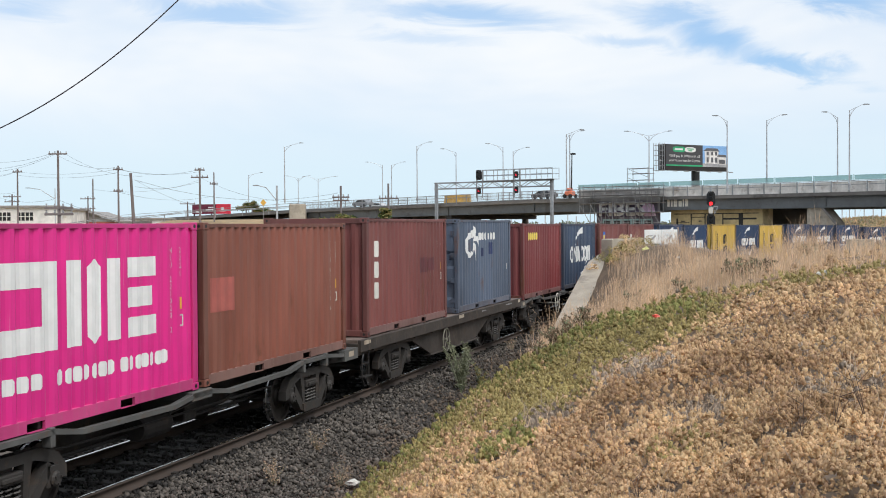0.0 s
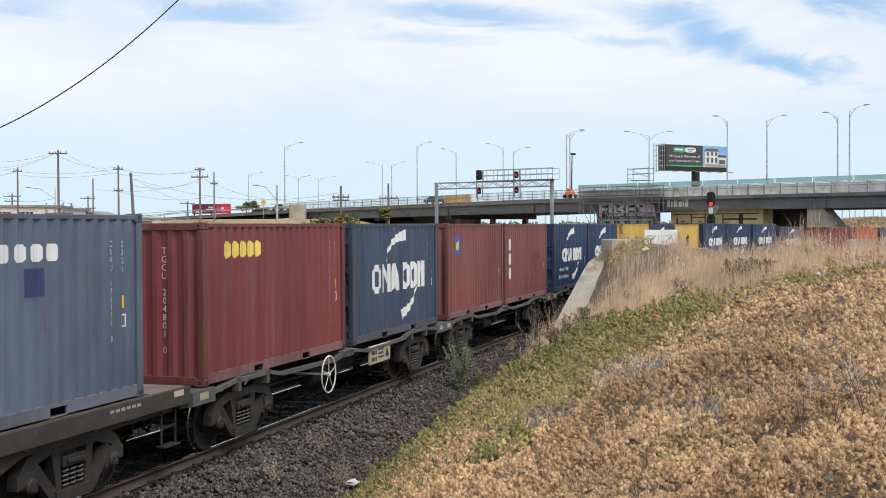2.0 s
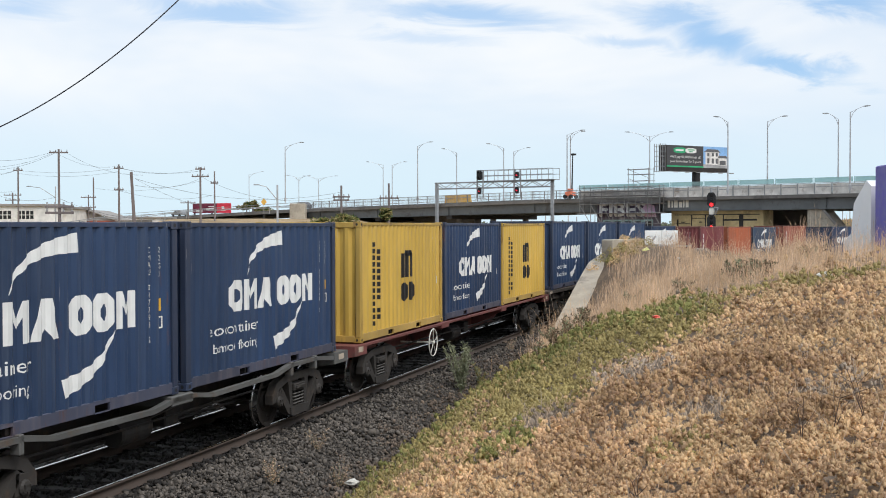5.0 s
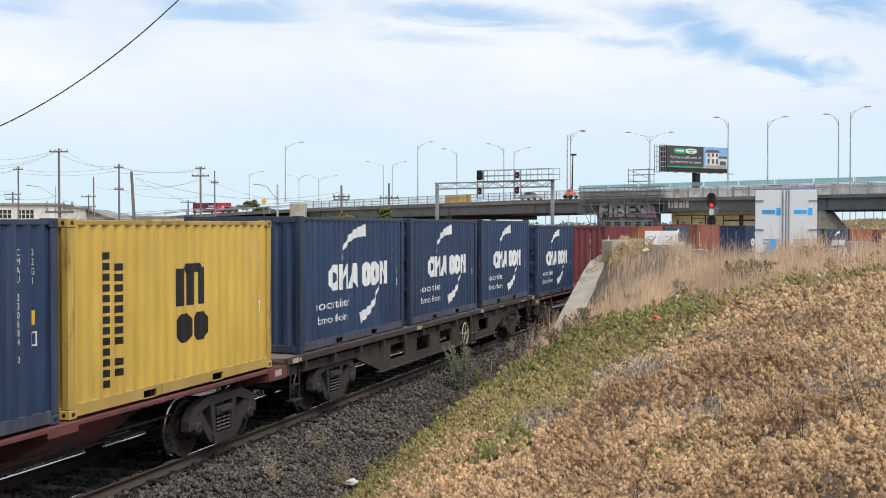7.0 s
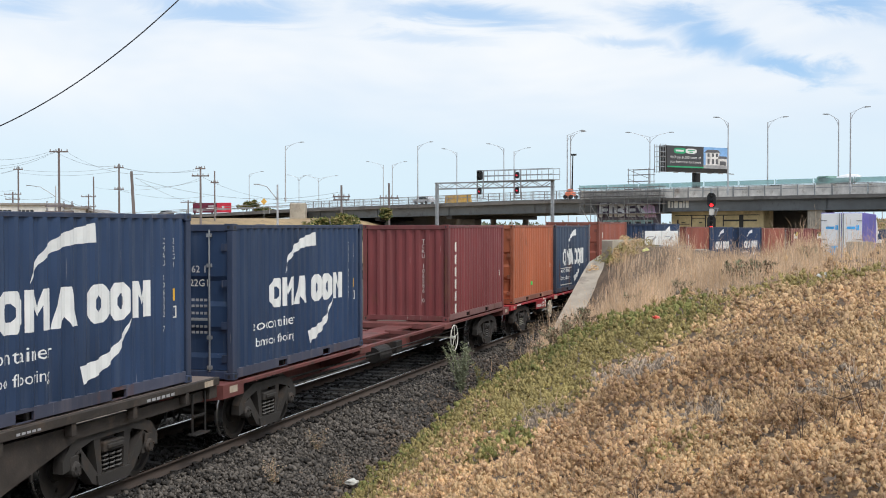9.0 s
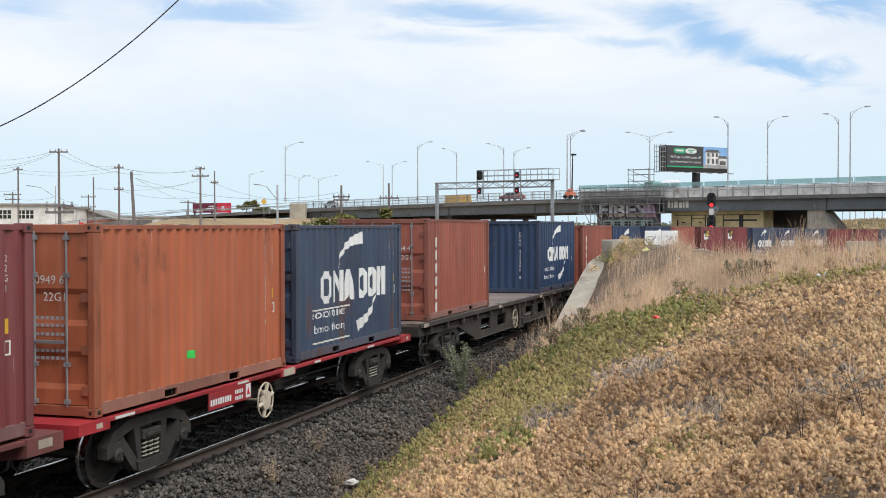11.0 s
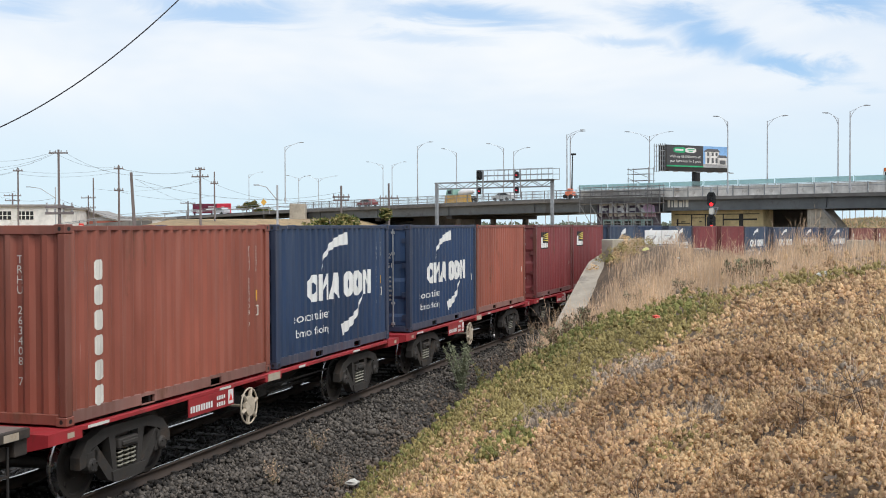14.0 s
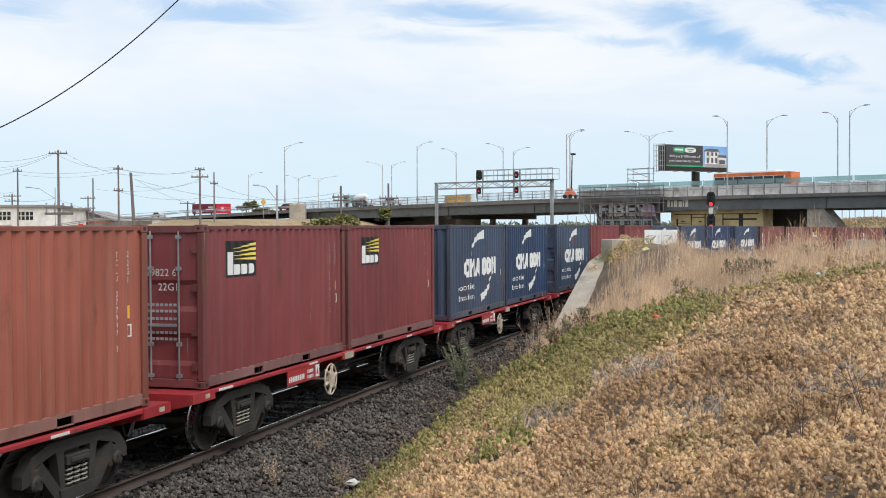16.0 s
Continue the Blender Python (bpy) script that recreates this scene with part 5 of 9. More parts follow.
# start, paint, design, doors at the leading end, serial, height of the support, label
LOADS = [
    (-0.80, "pink", "pink", False, "NEU 221020 2", 1.13, "bright magenta shipping container with large white blocks"),
    (5.45, "russet", "", False, "TRIU 801122 4", 1.13, "faded rust-brown shipping container with a red primer patch"),
    (12.75, "brown", "blocks3", False, "TEMU 103210 0", 1.245, "brown-red shipping container with upright white blocks"),
    (19.88, "slate", "horse", True, "CRXU 176976 8", 1.245, "weathered slate-blue shipping container with dented panels"),
    (27.70, "maroon", "yellow_word", False, "TGCU 204801 0", 1.13, "dark maroon shipping container with yellow blocks"),
    (34.20, "grey_blue", "navy_bold", True, "CMAU 116418 3", 1.13, "grey-blue shipping container with bold white blocks"),
    (41.20, "brown", "panel", False, "FBIU 001756 8", 1.13, "brown-red shipping container with a small blue panel"),
    (47.50, "brown", "blocks3", True, "TEMU 290817 5", 1.13, "scuffed brown-red shipping container with upright white blocks"),
    (54.85, "navy", "navy", True, "CMAU 017793 2", 1.13, "navy shipping container with white blocks and ribbons"),
    (61.15, "navy", "navy", False, "CMAU 230664 0", 1.13, "navy shipping container with white blocks and ribbons"),
    (68.60, "yellow", "black_emblem", False, "MEDU 330457 1", 1.15, "yellow shipping container with black blocks"),
    (74.88, "navy", "navy", False, "CMAU 230684 0", 1.15, "navy shipping container with white blocks and ribbons"),
    (81.14, "yellow", "black_emblem", False, "MEDU 611904 4", 1.15, "yellow shipping container with black blocks"),
    (88.46, "navy", "navy", False, "TLLU 276391 8", 1.245, "navy shipping container with white blocks and ribbons"),
    (95.04, "navy", "navy", True, "CMAU 182137 6", 1.245, "navy shipping container with white blocks and ribbons"),
    (101.66, "navy", "navy", True, "CMAU 106332 7", 1.245, "navy shipping container with a scuffed lower corner"),
    (109.10, "navy", "navy", True, "CMAU 096662 1", 1.09, "navy shipping container with white blocks and ribbons"),
    (121.60, "maroon", "blocks6", False, "TCKU 106586 0", 1.09, "dark red shipping container with upright white blocks"),
    (128.95, "orange", "", True, "TCLU 720949 6", 1.09, "orange shipping container with a green sticker"),
    (135.50, "grey_blue", "navy_bold", True, "CMAU 148920 7", 1.09, "grey-blue shipping container with bold white blocks"),
    (143.65, "rust", "blocks6", True, "TRHU 193364 4", 1.245, "rust-red shipping container on a half-empty flat wagon"),
    (156.55, "navy", "navy", False, "CMAU 325490 8", 1.245, "navy shipping container beside an empty stretch of deck"),
    (164.20, "rust", "blocks6", False, "TRHU 263408 7", 1.09, "rust-red shipping container with upright white blocks"),
    (170.52, "navy", "navy", True, "CMAU 282771 3", 1.09, "navy shipping container with white blocks and ribbons"),
    (178.10, "navy", "navy", True, "CMAU 328205 2", 1.09, "navy shipping container with white blocks and ribbons"),
    (184.30, "rust", "", True, "TCLU 377997 3", 1.09, "rust-brown shipping container with small white stickers"),
    (191.98, "maroon", "fan", True, "DMOU 129822 6", 1.09, "maroon shipping container with a black and yellow panel"),
    (198.20, "maroon", "fan", False, "DMOU 129417 5", 1.09, "maroon shipping container with a black and yellow panel"),
    (205.70, "grey_blue", "navy", False, "CMAU 340021 9", 1.09, "dull blue shipping container with white blocks"),
    (211.90, "navy", "navy", False, "CMAU 215587 1", 1.09, "navy shipping container with white blocks and ribbons"),
    (219.60, "grey_blue", "navy", True, "CMAU 107287 2", 1.09, "dull blue shipping container with white blocks"),
    (225.90, "maroon", "", False, "TCLU 209441 8", 1.09, "plain dark maroon shipping container"),
    (233.20, "maroon", "", True, "TGHU 118762 3", 1.09, "plain dark maroon shipping container"),
    (239.45, "grey_blue", "navy", False, "CMAU 310775 4", 1.09, "dull blue shipping container with white ribbons"),
    (247.10, "grey_blue", "navy", False, "CMAU 188230 1", 1.09, "dull blue shipping container with white ribbons"),
    (253.60, "navy", "navy", False, "CMAU 266194 9", 1.09, "navy shipping container with white ribbons"),
    (261.20, "grey_blue", "navy", False, "CMAU 290043 5", 1.09, "dull blue shipping container with white ribbons"),
    (267.80, "brown", "blocks3", False, "TEMU 188204 1", 1.09, "plain faded brown-red shipping container"),
    (274.80, "brown", "blocks3", True, "TEMU 510032 7", 1.09, "plain faded brown-red shipping container"),
    (281.10, "maroon", "fan", False, "DMOU 130224 0", 1.09, "maroon shipping container with a black and yellow panel"),
    (288.50, "brown", "", False, "TGHU 402217 6", 1.09, "plain faded brown-red shipping container"),
    (294.80, "brown", "blocks3", False, "TEMU 771290 3", 1.09, "plain faded brown-red shipping container"),
    (302.20, "navy", "navy", False, "CMAU 118806 2", 1.09, "navy shipping container with white ribbons"),
    (308.40, "navy", "navy", False, "CMAU 145519 0", 1.09, "navy shipping container with white ribbons"),
]
# first and last load on it, style
WAGONS = [(0, 1, "grey", ""), (2, 3, "flat", ""), (4, 5, "grey", "wheel"), (6, 7, "grey", ""), (8, 9, "grey", ""), (10, 12, "maroon", ""), (13, 15, "flat", "windows"),
          (16, 17, "maroon", "last"), (18, 19, "red", ""), (20, 21, "flat", "windows")] + [(k, k + 1, "red", "") for k in range(22, 44, 2)]
CONTAINERS, CARS = [], []


def build_train():
    prototypes = {}
    for start, colour, design, doors, serial, z, label in LOADS:
        key = (colour, doors)
        if key not in prototypes:
            prototypes[key] = build_container("shipping_container", PAINTS[colour], post_paint(colour), rail_paint(colour), doors)
            root = prototypes[key]
            bare = {o: None for o in root.children_recursive}
            root["bare"] = len(bare)
            box_ob = root
            BARE[key] = [root, *root.children_recursive]
        else:
            box_ob = copy_bare(BARE[key])
        tagged(box_ob, label, "shipping container", "containers on the train")
        mark(box_ob, design, serial, doors)
        if "primer" in label:
            mark_patches(box_ob, "primer", [(-2.78, -1.95, 1.15, 1.70)], M["patch_red"])
        if design == "blocks3":
            mark_patches(box_ob, "dark_patches", [(0.75, 1.30, 1.25, 1.62), (1.36, 1.95, 1.28, 1.60)], M["patch_dark"])
        if design == "horse":
            mark_patches(box_ob, "navy_patches", [(0.4, 0.75, 1.55, 1.9), (-0.5, -0.25, 1.5, 1.75)], M["patch_navy"])
        if "green" in label:
            mark_patches(box_ob, "green", [(-0.5, -0.28, 0.52, 0.64)], M["green_mark"], "green sticker")
        CONTAINERS.append((box_ob, start, z))
    for a, b, style, extra in WAGONS:
        zt = LOADS[a][5]
        s0, s1 = LOADS[a][0], LOADS[b][0] + LEN
        margin = {"flat": 0.85}.get(style, 0.6)
        front, back = s0 - margin, s1 + margin
        if style == "flat" and a == 2:
            front, back = s0 - 0.7, s1 + 1.3
        mid = (front + back) / 2
        label = {"grey": "grey skeletal container wagon", "flat": "grimy flat wagon with a worn brown deck", "red": "red skeletal container wagon with a number board", "maroon": "faded maroon skeletal container wagon"}[style]
        root = thing("flat_wagon" if style == "flat" else "container_wagon", label, "railway wagon", "wagons of the train")
        x0, x1 = front - mid, back - mid
        if style == "flat":
            flat_wagon(root, x0, x1, zt, extra == "windows", {2: LOADS[3][0] - mid - 1.35, 13: 1.5, 20: LOADS[21][0] - mid - 3.98}[a])
        else:
            spine_wagon(extra, root, x0, x1, zt, style, [LOADS[k][0] - mid for k in range(a, b + 1)] if a != 16 else [LOADS[16][0] - mid, LOADS[16][0] - mid + 6.2, LOADS[17][0] - mid])
        CARS.append((root, mid, (x1 - x0) / 2 - 2.4))


BARE = {}


def copy_bare(obs):
    """A new container from the same meshes, without painted marks."""
    made = {}
    for o in obs:
        made[o] = o.copy()
        scene.collection.objects.link(made[o])
        made[o].parent = made.get(o.parent, None)
    return made[obs[0]]


build_train()


def on_train(s, reach, z):
    """Pose of a thing whose middle is s metres along, carried at two points reach before and behind it."""
    ax, ay, _ = on_line(s - reach, HALF)
    bx, by, _ = on_line(s + reach, HALF)
    return pose((ax + bx) / 2, (ay + by) / 2, z + float(track_z(s)), 0, 0, math.degrees(math.atan2(by - ay, bx - ax)))

# ---- road bridge over the railway ----
BRIDGE_AT = pose(57.3, 152.7, 0, 0, 0, -45)
DECK_W = 24.0


def deck_z(t):
    """Height of the road, t metres along the bridge towards the far bank."""
    return float(np.interp(t, (-210, 60, 122, 230, 330, 430), (8.05, 8.05, 7.25, 4.6, 2.4, 1.6)))


def seg_box(bm, t0, t1, y0, y1, lo, hi, n=1):
    """A long box that follows the deck's height."""
    rings = []
    for i in range(n + 1):
        t = t0 + (t1 - t0) * i / n
        z = deck_z(t)
        rings.append([bm.verts.new((-t, y, z + dz)) for y, dz in ((y0, lo), (y1, lo), (y1, hi), (y0, hi))])
    for a, b in zip(rings, rings[1:]):
        for k in range(4):
            bm.faces.new((a[k], a[(k + 1) % 4], b[(k + 1) % 4], b[k]))
    bm.faces.new(rings[0])
    bm.faces.new(rings[-1][::-1])


def clear_panel(name, tint, body, share):
    """Thin tinted glass: mostly clear, with a little dust and gloss."""
    m = material(name, body, 0.2, bump=0, grain=0.05, blotch=0.15, blotch_size=0.2)
    nt = m.node_tree
    clear, mix = nt.nodes.new("ShaderNodeBsdfTransparent"), nt.nodes.new("ShaderNodeMixShader")
    clear.inputs[0].default_value = (*tint, 1)
    mix.inputs[0].default_value = share
    out = [x for x in nt.nodes if x.type == "OUTPUT_MATERIAL"][0]
    nt.links.new(clear.outputs[0], mix.inputs[1])
    nt.links.new(nt.nodes["Principled BSDF"].outputs[0], mix.inputs[2])
    nt.links.new(mix.outputs[0], out.inputs[0])
    return m


M["glass_screen"] = clear_panel("green_tinted_screen", (0.72, 0.88, 0.87), (0.40, 0.52, 0.51), 0.42)
M["mesh_panel"] = material("pale_barrier_panel", (0.62, 0.60, 0.57), 0.7, bump=0.05, stain=(0.25, 0.2, 0.16), stain_amount=0.35, size=1.0)
M["graffiti_cream"] = material("cream_painted_wall", (0.55, 0.45, 0.25), 0.8, stain=(0.25, 0.2, 0.12), stain_amount=0.35, size=0.7)
M["graffiti_dark"] = material("dark_painted_wall", (0.10, 0.085, 0.11), 0.7, stain=(0.30, 0.28, 0.3), stain_amount=0.4, size=1.0)
M["lilac"] = material("lilac_spray_paint", (0.52, 0.36, 0.50), 0.7)
M["teal_spray"] = material("pale_teal_spray_paint", (0.28, 0.42, 0.42), 0.7)
M["graffiti_purple"] = material("dark_violet_spray_paint", (0.055, 0.04, 0.075), 0.7)
M["silver_spray"] = material("silver_spray_paint", (0.62, 0.62, 0.63), 0.6)
M["scaffold"] = material("scaffold_tube", (0.27, 0.27, 0.27), 0.5, 0.5, bump=0)
M["scaffold_net"] = material("dark_scaffold_netting", (0.15, 0.15, 0.15), 0.9, bump=0.2)
M["orange"] = material("orange_machine_paint", (0.78, 0.22, 0.12), 0.5)
M["barrier_yellow"] = material("yellow_barrier_plastic", (0.72, 0.42, 0.08), 0.6)


def build_bridge():
    root = thing("road_bridge", "long grey steel-girder road bridge with barrier panels", "bridge", at=BRIDGE_AT)
    bm = bmesh.new()
    seg_box(bm, -210, 430, 0.2, DECK_W - 0.2, -0.3, 0.0, 40)
    part("deck", bm, M["concrete_dark"], root, "dark concrete deck slab")
    for k, y in enumerate((0.5, 5.3, 9.7, 14.1, 18.5, 23.0)):
        bm = bmesh.new()
        seg_box(bm, -210, 122, y - 0.03, y + 0.03, -2.15, -0.3, 26)
        seg_box(bm, -210, 122, y - 0.3, y + 0.3, -2.22, -2.15, 26)
        seg_box(bm, -210, 122, y - 0.25, y + 0.25, -0.36, -0.3, 26)
        if k == 0:
            for t in (-20.0, 8.5, 34.8, 47.0, 60.0, 80.0, 99.0, 116.0):
                seg_box(bm, t, t + 0.05, y - 0.22, y - 0.03, -2.15, -0.36)
        part("girder", bm, M["girder"], root, "grey painted steel plate girder")
    # kerb beam and barrier along both edges
    for y0, y1 in ((-0.25, 0.2), (DECK_W - 0.2, DECK_W + 0.25)):
        bm = bmesh.new()
        seg_box(bm, -210, 430, y0, y1, -0.66, -0.2, 40)
        part("edge_beam", bm, M["concrete_dark"], root)
    post = bmesh.new()
    box(post, -0.05, 0.05, -0.09, 0.06, -0.2, 1.35)
    post_me = mesh_of("barrier_post", post, M["galv"])
    for t in np.arange(-30, 125, 2.5):
        ob = part("barrier_post", post_me, None, root)
        ob.location = (-t, -0.1, deck_z(t))
    for y in (-0.1, DECK_W + 0.1):
        for dz in (0.75, 1.26):
            bm = bmesh.new()
            seg_box(bm, -210, 300, y - 0.05, y + 0.05, dz, dz + 0.09, 40)
            part("barrier_rail", bm, M["galv"], root)
    panel = bmesh.new()
    box(panel, -2.38, -0.12, -0.03, 0.03, -0.18, 1.2)
    for xa, xb, za, zb in ((-2.38, -2.30, -0.18, 1.2), (-0.2, -0.12, -0.18, 1.2), (-2.3, -0.2, -0.18, -0.1), (-2.3, -0.2, 1.12, 1.2)):
        box(panel, xa, xb, -0.06, -0.03, za, zb)
    panel_me = mesh_of("barrier_panel", panel, M["mesh_panel"])
    slim = bmesh.new()
    box(slim, -0.015, 0.015, -0.02, 0.02, -0.2, 1.27)
    slim_me = mesh_of("baluster", slim, M["galv"])
    for t in np.arange(-30, 125, 2.5):
        if t < 48:
            ob = part("barrier_panel", panel_me, None, root)
            ob.location = (-t, -0.1, deck_z(t))
            continue
        for i in range(9):
            ob = part("baluster", slim_me, None, root)
            ob.location = (-t - 2.4 + i * 0.26, -0.1, deck_z(t))
    glass = bmesh.new()
    box(glass, -5.6, -0.15, -0.015, 0.015, 1.4, 2.05)
    box(glass, -5.75, -5.66, -0.04, 0.04, 1.2, 2.1)
    glass_me = mesh_of("glass_screen", glass, M["glass_screen"])
    for t in np.arange(-30, 46, 5.75):
        ob = part("glass_screen", glass_me, None, root, "green tinted screen panel")
        ob.location = (-t, 0.1, deck_z(t))
    # piers: cream painted wall, deep dark recess, concrete end block with a raking edge
    def block(name, t0, t1, y0, y1, z0, z1, mat, label=""):
        bm = bmesh.new()
        box(bm, -t1, -t0, y0, y1, z0, z1, 0.05)
        return part(name, bm, mat, root, label)
    block("pier_wall", 19.0, 34.5, 2.2, 5.0, -0.6, 5.86, M["graffiti_cream"], "cream painted pier wall with dark lines")
    block("pier_wall", 35.2, 46.6, -0.35, 0.55, -0.6, 7.35, M["graffiti_dark"], "pier wall covered in pale graffiti")
    # dark wall behind the recess: shade under the deck painted as colour
    block("pier_wall", 16.5, 34.0, 13.0, 15.0, -0.6, 5.86, M["concrete_dark"], "dark pier wall with the deep shade put into its colour")
    bm = bmesh.new()
    prism(bm, [(-11.4, -0.6), (-11.4, 5.86), (-9.0, 5.86), (-6.4, 2.9), (-6.4, -0.6)], "y", 0.6, 3.0)
    part("end_block", bm, M["concrete"], root, "pale concrete abutment with a raking edge")
    bm = bmesh.new()
    prism(bm, [(-9.3, 5.88), (-8.9, 5.88), (-6.2, 2.85), (-6.2, 2.4)], "y", 0.3, 0.595)
    part("coping", bm, M["concrete_dark"], root)
    # another dark wall whose colour holds the shade below the girders
    block("pier_wall", 82, 122, 9.0, 11.0, -0.6, 5.5, M["concrete_dark"], "dark pier wall with the deep shade put into its colour")
    for t in (80.0, 99.0, 116.0):
        for y in (3.0, 12.0, 21.0):
            bm = bmesh.new()
            lathe(bm, [(0.55, -1.0), (0.55, deck_z(t) - 2.9)], (-t, y, 0), "z", 14)
            part("pier_column", bm, M["concrete_dark"], root)
        bm = bmesh.new()
        box(bm, -t - 0.7, -t + 0.7, 0.4, DECK_W - 0.4, deck_z(t) - 2.9, deck_z(t) - 2.22, 0.05)
        part("crosshead", bm, M["steel_dark"], root)
    # dark line work on the cream wall and blocky pale shapes on the others
    def strokes(polys, mat, y, label):
        bm = bmesh.new()
        for p in polys:
            bm.faces.new([bm.verts.new((-a, y, b)) for a, b in p])
        part("graffiti", bm, mat, root, label)
    def bar(t0, t1, z0, z1):
        return [(t0, z0), (t1, z0), (t1, z1), (t0, z1)]
    strokes([bar(19.6, 33.9, 5.2, 5.32), bar(22.2, 22.9, 3.4, 5.3), bar(20.0, 25.6, 4.35, 4.6), bar(25.4, 25.6, 3.6, 5.2), bar(28.4, 28.6, 3.4, 5.2), bar(30.8, 31.0, 3.6, 5.2), bar(28.6, 30.8, 4.7, 4.8), bar(29.1, 29.6, 4.1, 4.25), bar(32.0, 32.7, 4.1, 4.25), bar(33.2, 33.5, 3.5, 4.6), bar(31.2, 33.6, 3.9, 4.0)], M["black"], 2.19, "black line drawing")
    for text, size, t0, z0, mat, y, label in (("FIBES", 2.05, 46.0, 5.15, M["silver_spray"], -0.372, "fat pale graffiti letters"),):
        bm = letters(text, size)
        xs = [v.co.x for v in bm.verts]
        k = 8.6 / (max(xs) - min(xs))
        x_first = min(xs)
        for v in bm.verts:
            v.co = Vector(((v.co.x - x_first) * k - t0, y, z0 + v.co.z))
        # fattened strokes: the same outline laid over itself with small shifts
        flat = bm.copy()
        me = mesh_of("graffiti", flat, mat)
        for i, (dx, dz) in enumerate(((0.11, 0), (-0.11, 0), (0, 0.11), (0, -0.11))):
            old = len(bm.verts)
            bm.from_mesh(me)
            bm.verts.ensure_lookup_table()
            for v in bm.verts[old:]:
                v.co += Vector((dx, -0.005 * (i + 1), dz))
        bpy.data.meshes.remove(me)
        part("graffiti", bm, mat, root, label)
    strokes([[(35.4, 5.0), (37.5, 4.95), (38.1, 6.2), (37.2, 7.1), (35.8, 6.7)]], M["lilac"], -0.37, "lilac graffiti shape")
    strokes([bar(36.0 + i * 1.9, 37.8 + i * 1.9, 3.4, 4.6) for i in range(5)], M["teal_spray"], -0.36, "blue graffiti shapes")
    strokes([bar(36.3 + i * 1.9, 37.5 + i * 1.9, 3.5, 4.35) for i in range(5)], M["black"], -0.375, "black graffiti shapes")
    strokes([[(46.3, 4.95), (46.3, 5.0), (37.9, 7.4), (46.3, 7.4)], [(46.35, 4.95), (37.7, 4.95), (37.7, 7.42)]], M["graffiti_purple"], -0.36, "dark violet graffiti ground")
    strokes([bar(a, a + w, 6.35, h) for a, w, h in ((30.3, 0.5, 7.5), (31.0, 0.22, 7.4), (31.4, 0.55, 7.2), (32.2, 0.6, 7.6), (33.0, 0.3, 7.3), (33.5, 0.45, 7.4))], M["white_worn"], 0.455, "pale tag on the girder")
    return root


bridge = build_bridge()


def build_scaffold():
    root = thing("scaffold", "grey tube scaffolding with dark netting hung on the bridge", "scaffolding", at=BRIDGE_AT)
    ts = np.linspace(34.0, 49.0, 8)
    levels = (4.0, 5.6, 7.0, 7.9, 8.9, 9.6)
    for t in ts:
        for y in (-1.6, -0.5):
            bm = bmesh.new()
            tube(bm, [(-t, y, 2.5 if 35 < t < 48 else 5.6), (-t, y, 9.9)], 0.055, 6)
            part("standard", bm, M["scaffold"], root)
    for z in levels:
        for y in (-1.65, -0.45):
            bm = bmesh.new()
            tube(bm, [(-33.6, y, z), (-49.4, y, z)], 0.05, 6)
            part("ledger", bm, M["scaffold"], root)
    for z in (5.5, 7.0, 8.2):
        bm = bmesh.new()
        box(bm, -49.2, -33.8, -1.6, -0.5, z, z + 0.07)
        part("plank_deck", bm, M["wood_pole"], root)
    for a, b in zip(ts, ts[1:]):
        bm = bmesh.new()
        tube(bm, [(-a, -1.7, 4.0), (-b, -1.7, 7.0)], 0.045, 5)
        part("brace", bm, M["scaffold"], root)
    # open weave netting round the top lift: many flat strips with gaps
    bm = bmesh.new()
    for i in range(12):
        z = 7.05 + i * 0.17
        box(bm, -49.3, -33.7, -1.72, -1.71, z, z + 0.08)
    part("netting", bm, M["scaffold_net"], root, "dark debris netting")
    # short tower on the road
    tower = thing("scaffold_tower", "small grey scaffold tower on the bridge deck", "scaffolding", at=BRIDGE_AT)
    for t in (38.5, 42.3):
        for y in (2.0, 3.4):
            bm = bmesh.new()
            tube(bm, [(-t, y, deck_z(t)), (-t, y, 12.6)], 0.05, 6)
            part("standard", bm, M["scaffold"], tower)
    for z in (9.6, 10.6, 11.6, 12.4):
        for y in (2.0, 3.4):
            bm = bmesh.new()
            tube(bm, [(-38.3, y, z), (-42.5, y, z)], 0.045, 5)
            part("ledger", bm, M["scaffold"], tower)
    for z in (9.6, 11.0):
        bm = bmesh.new()
        tube(bm, [(-38.5, 2.0, z), (-42.3, 2.0, z + 1.4)], 0.04, 5)
        part("brace", bm, M["scaffold"], tower)


build_scaffold()


def at_sight(px, py, y):
    """A place y metres ahead that lines up with the point (px, py) of the picture's own plane."""
    return Vector(((px - 784) / 2090 * y, y, EYE_Z + (401 - (px - 784) * 0.0032 - py) / 2090 * y))


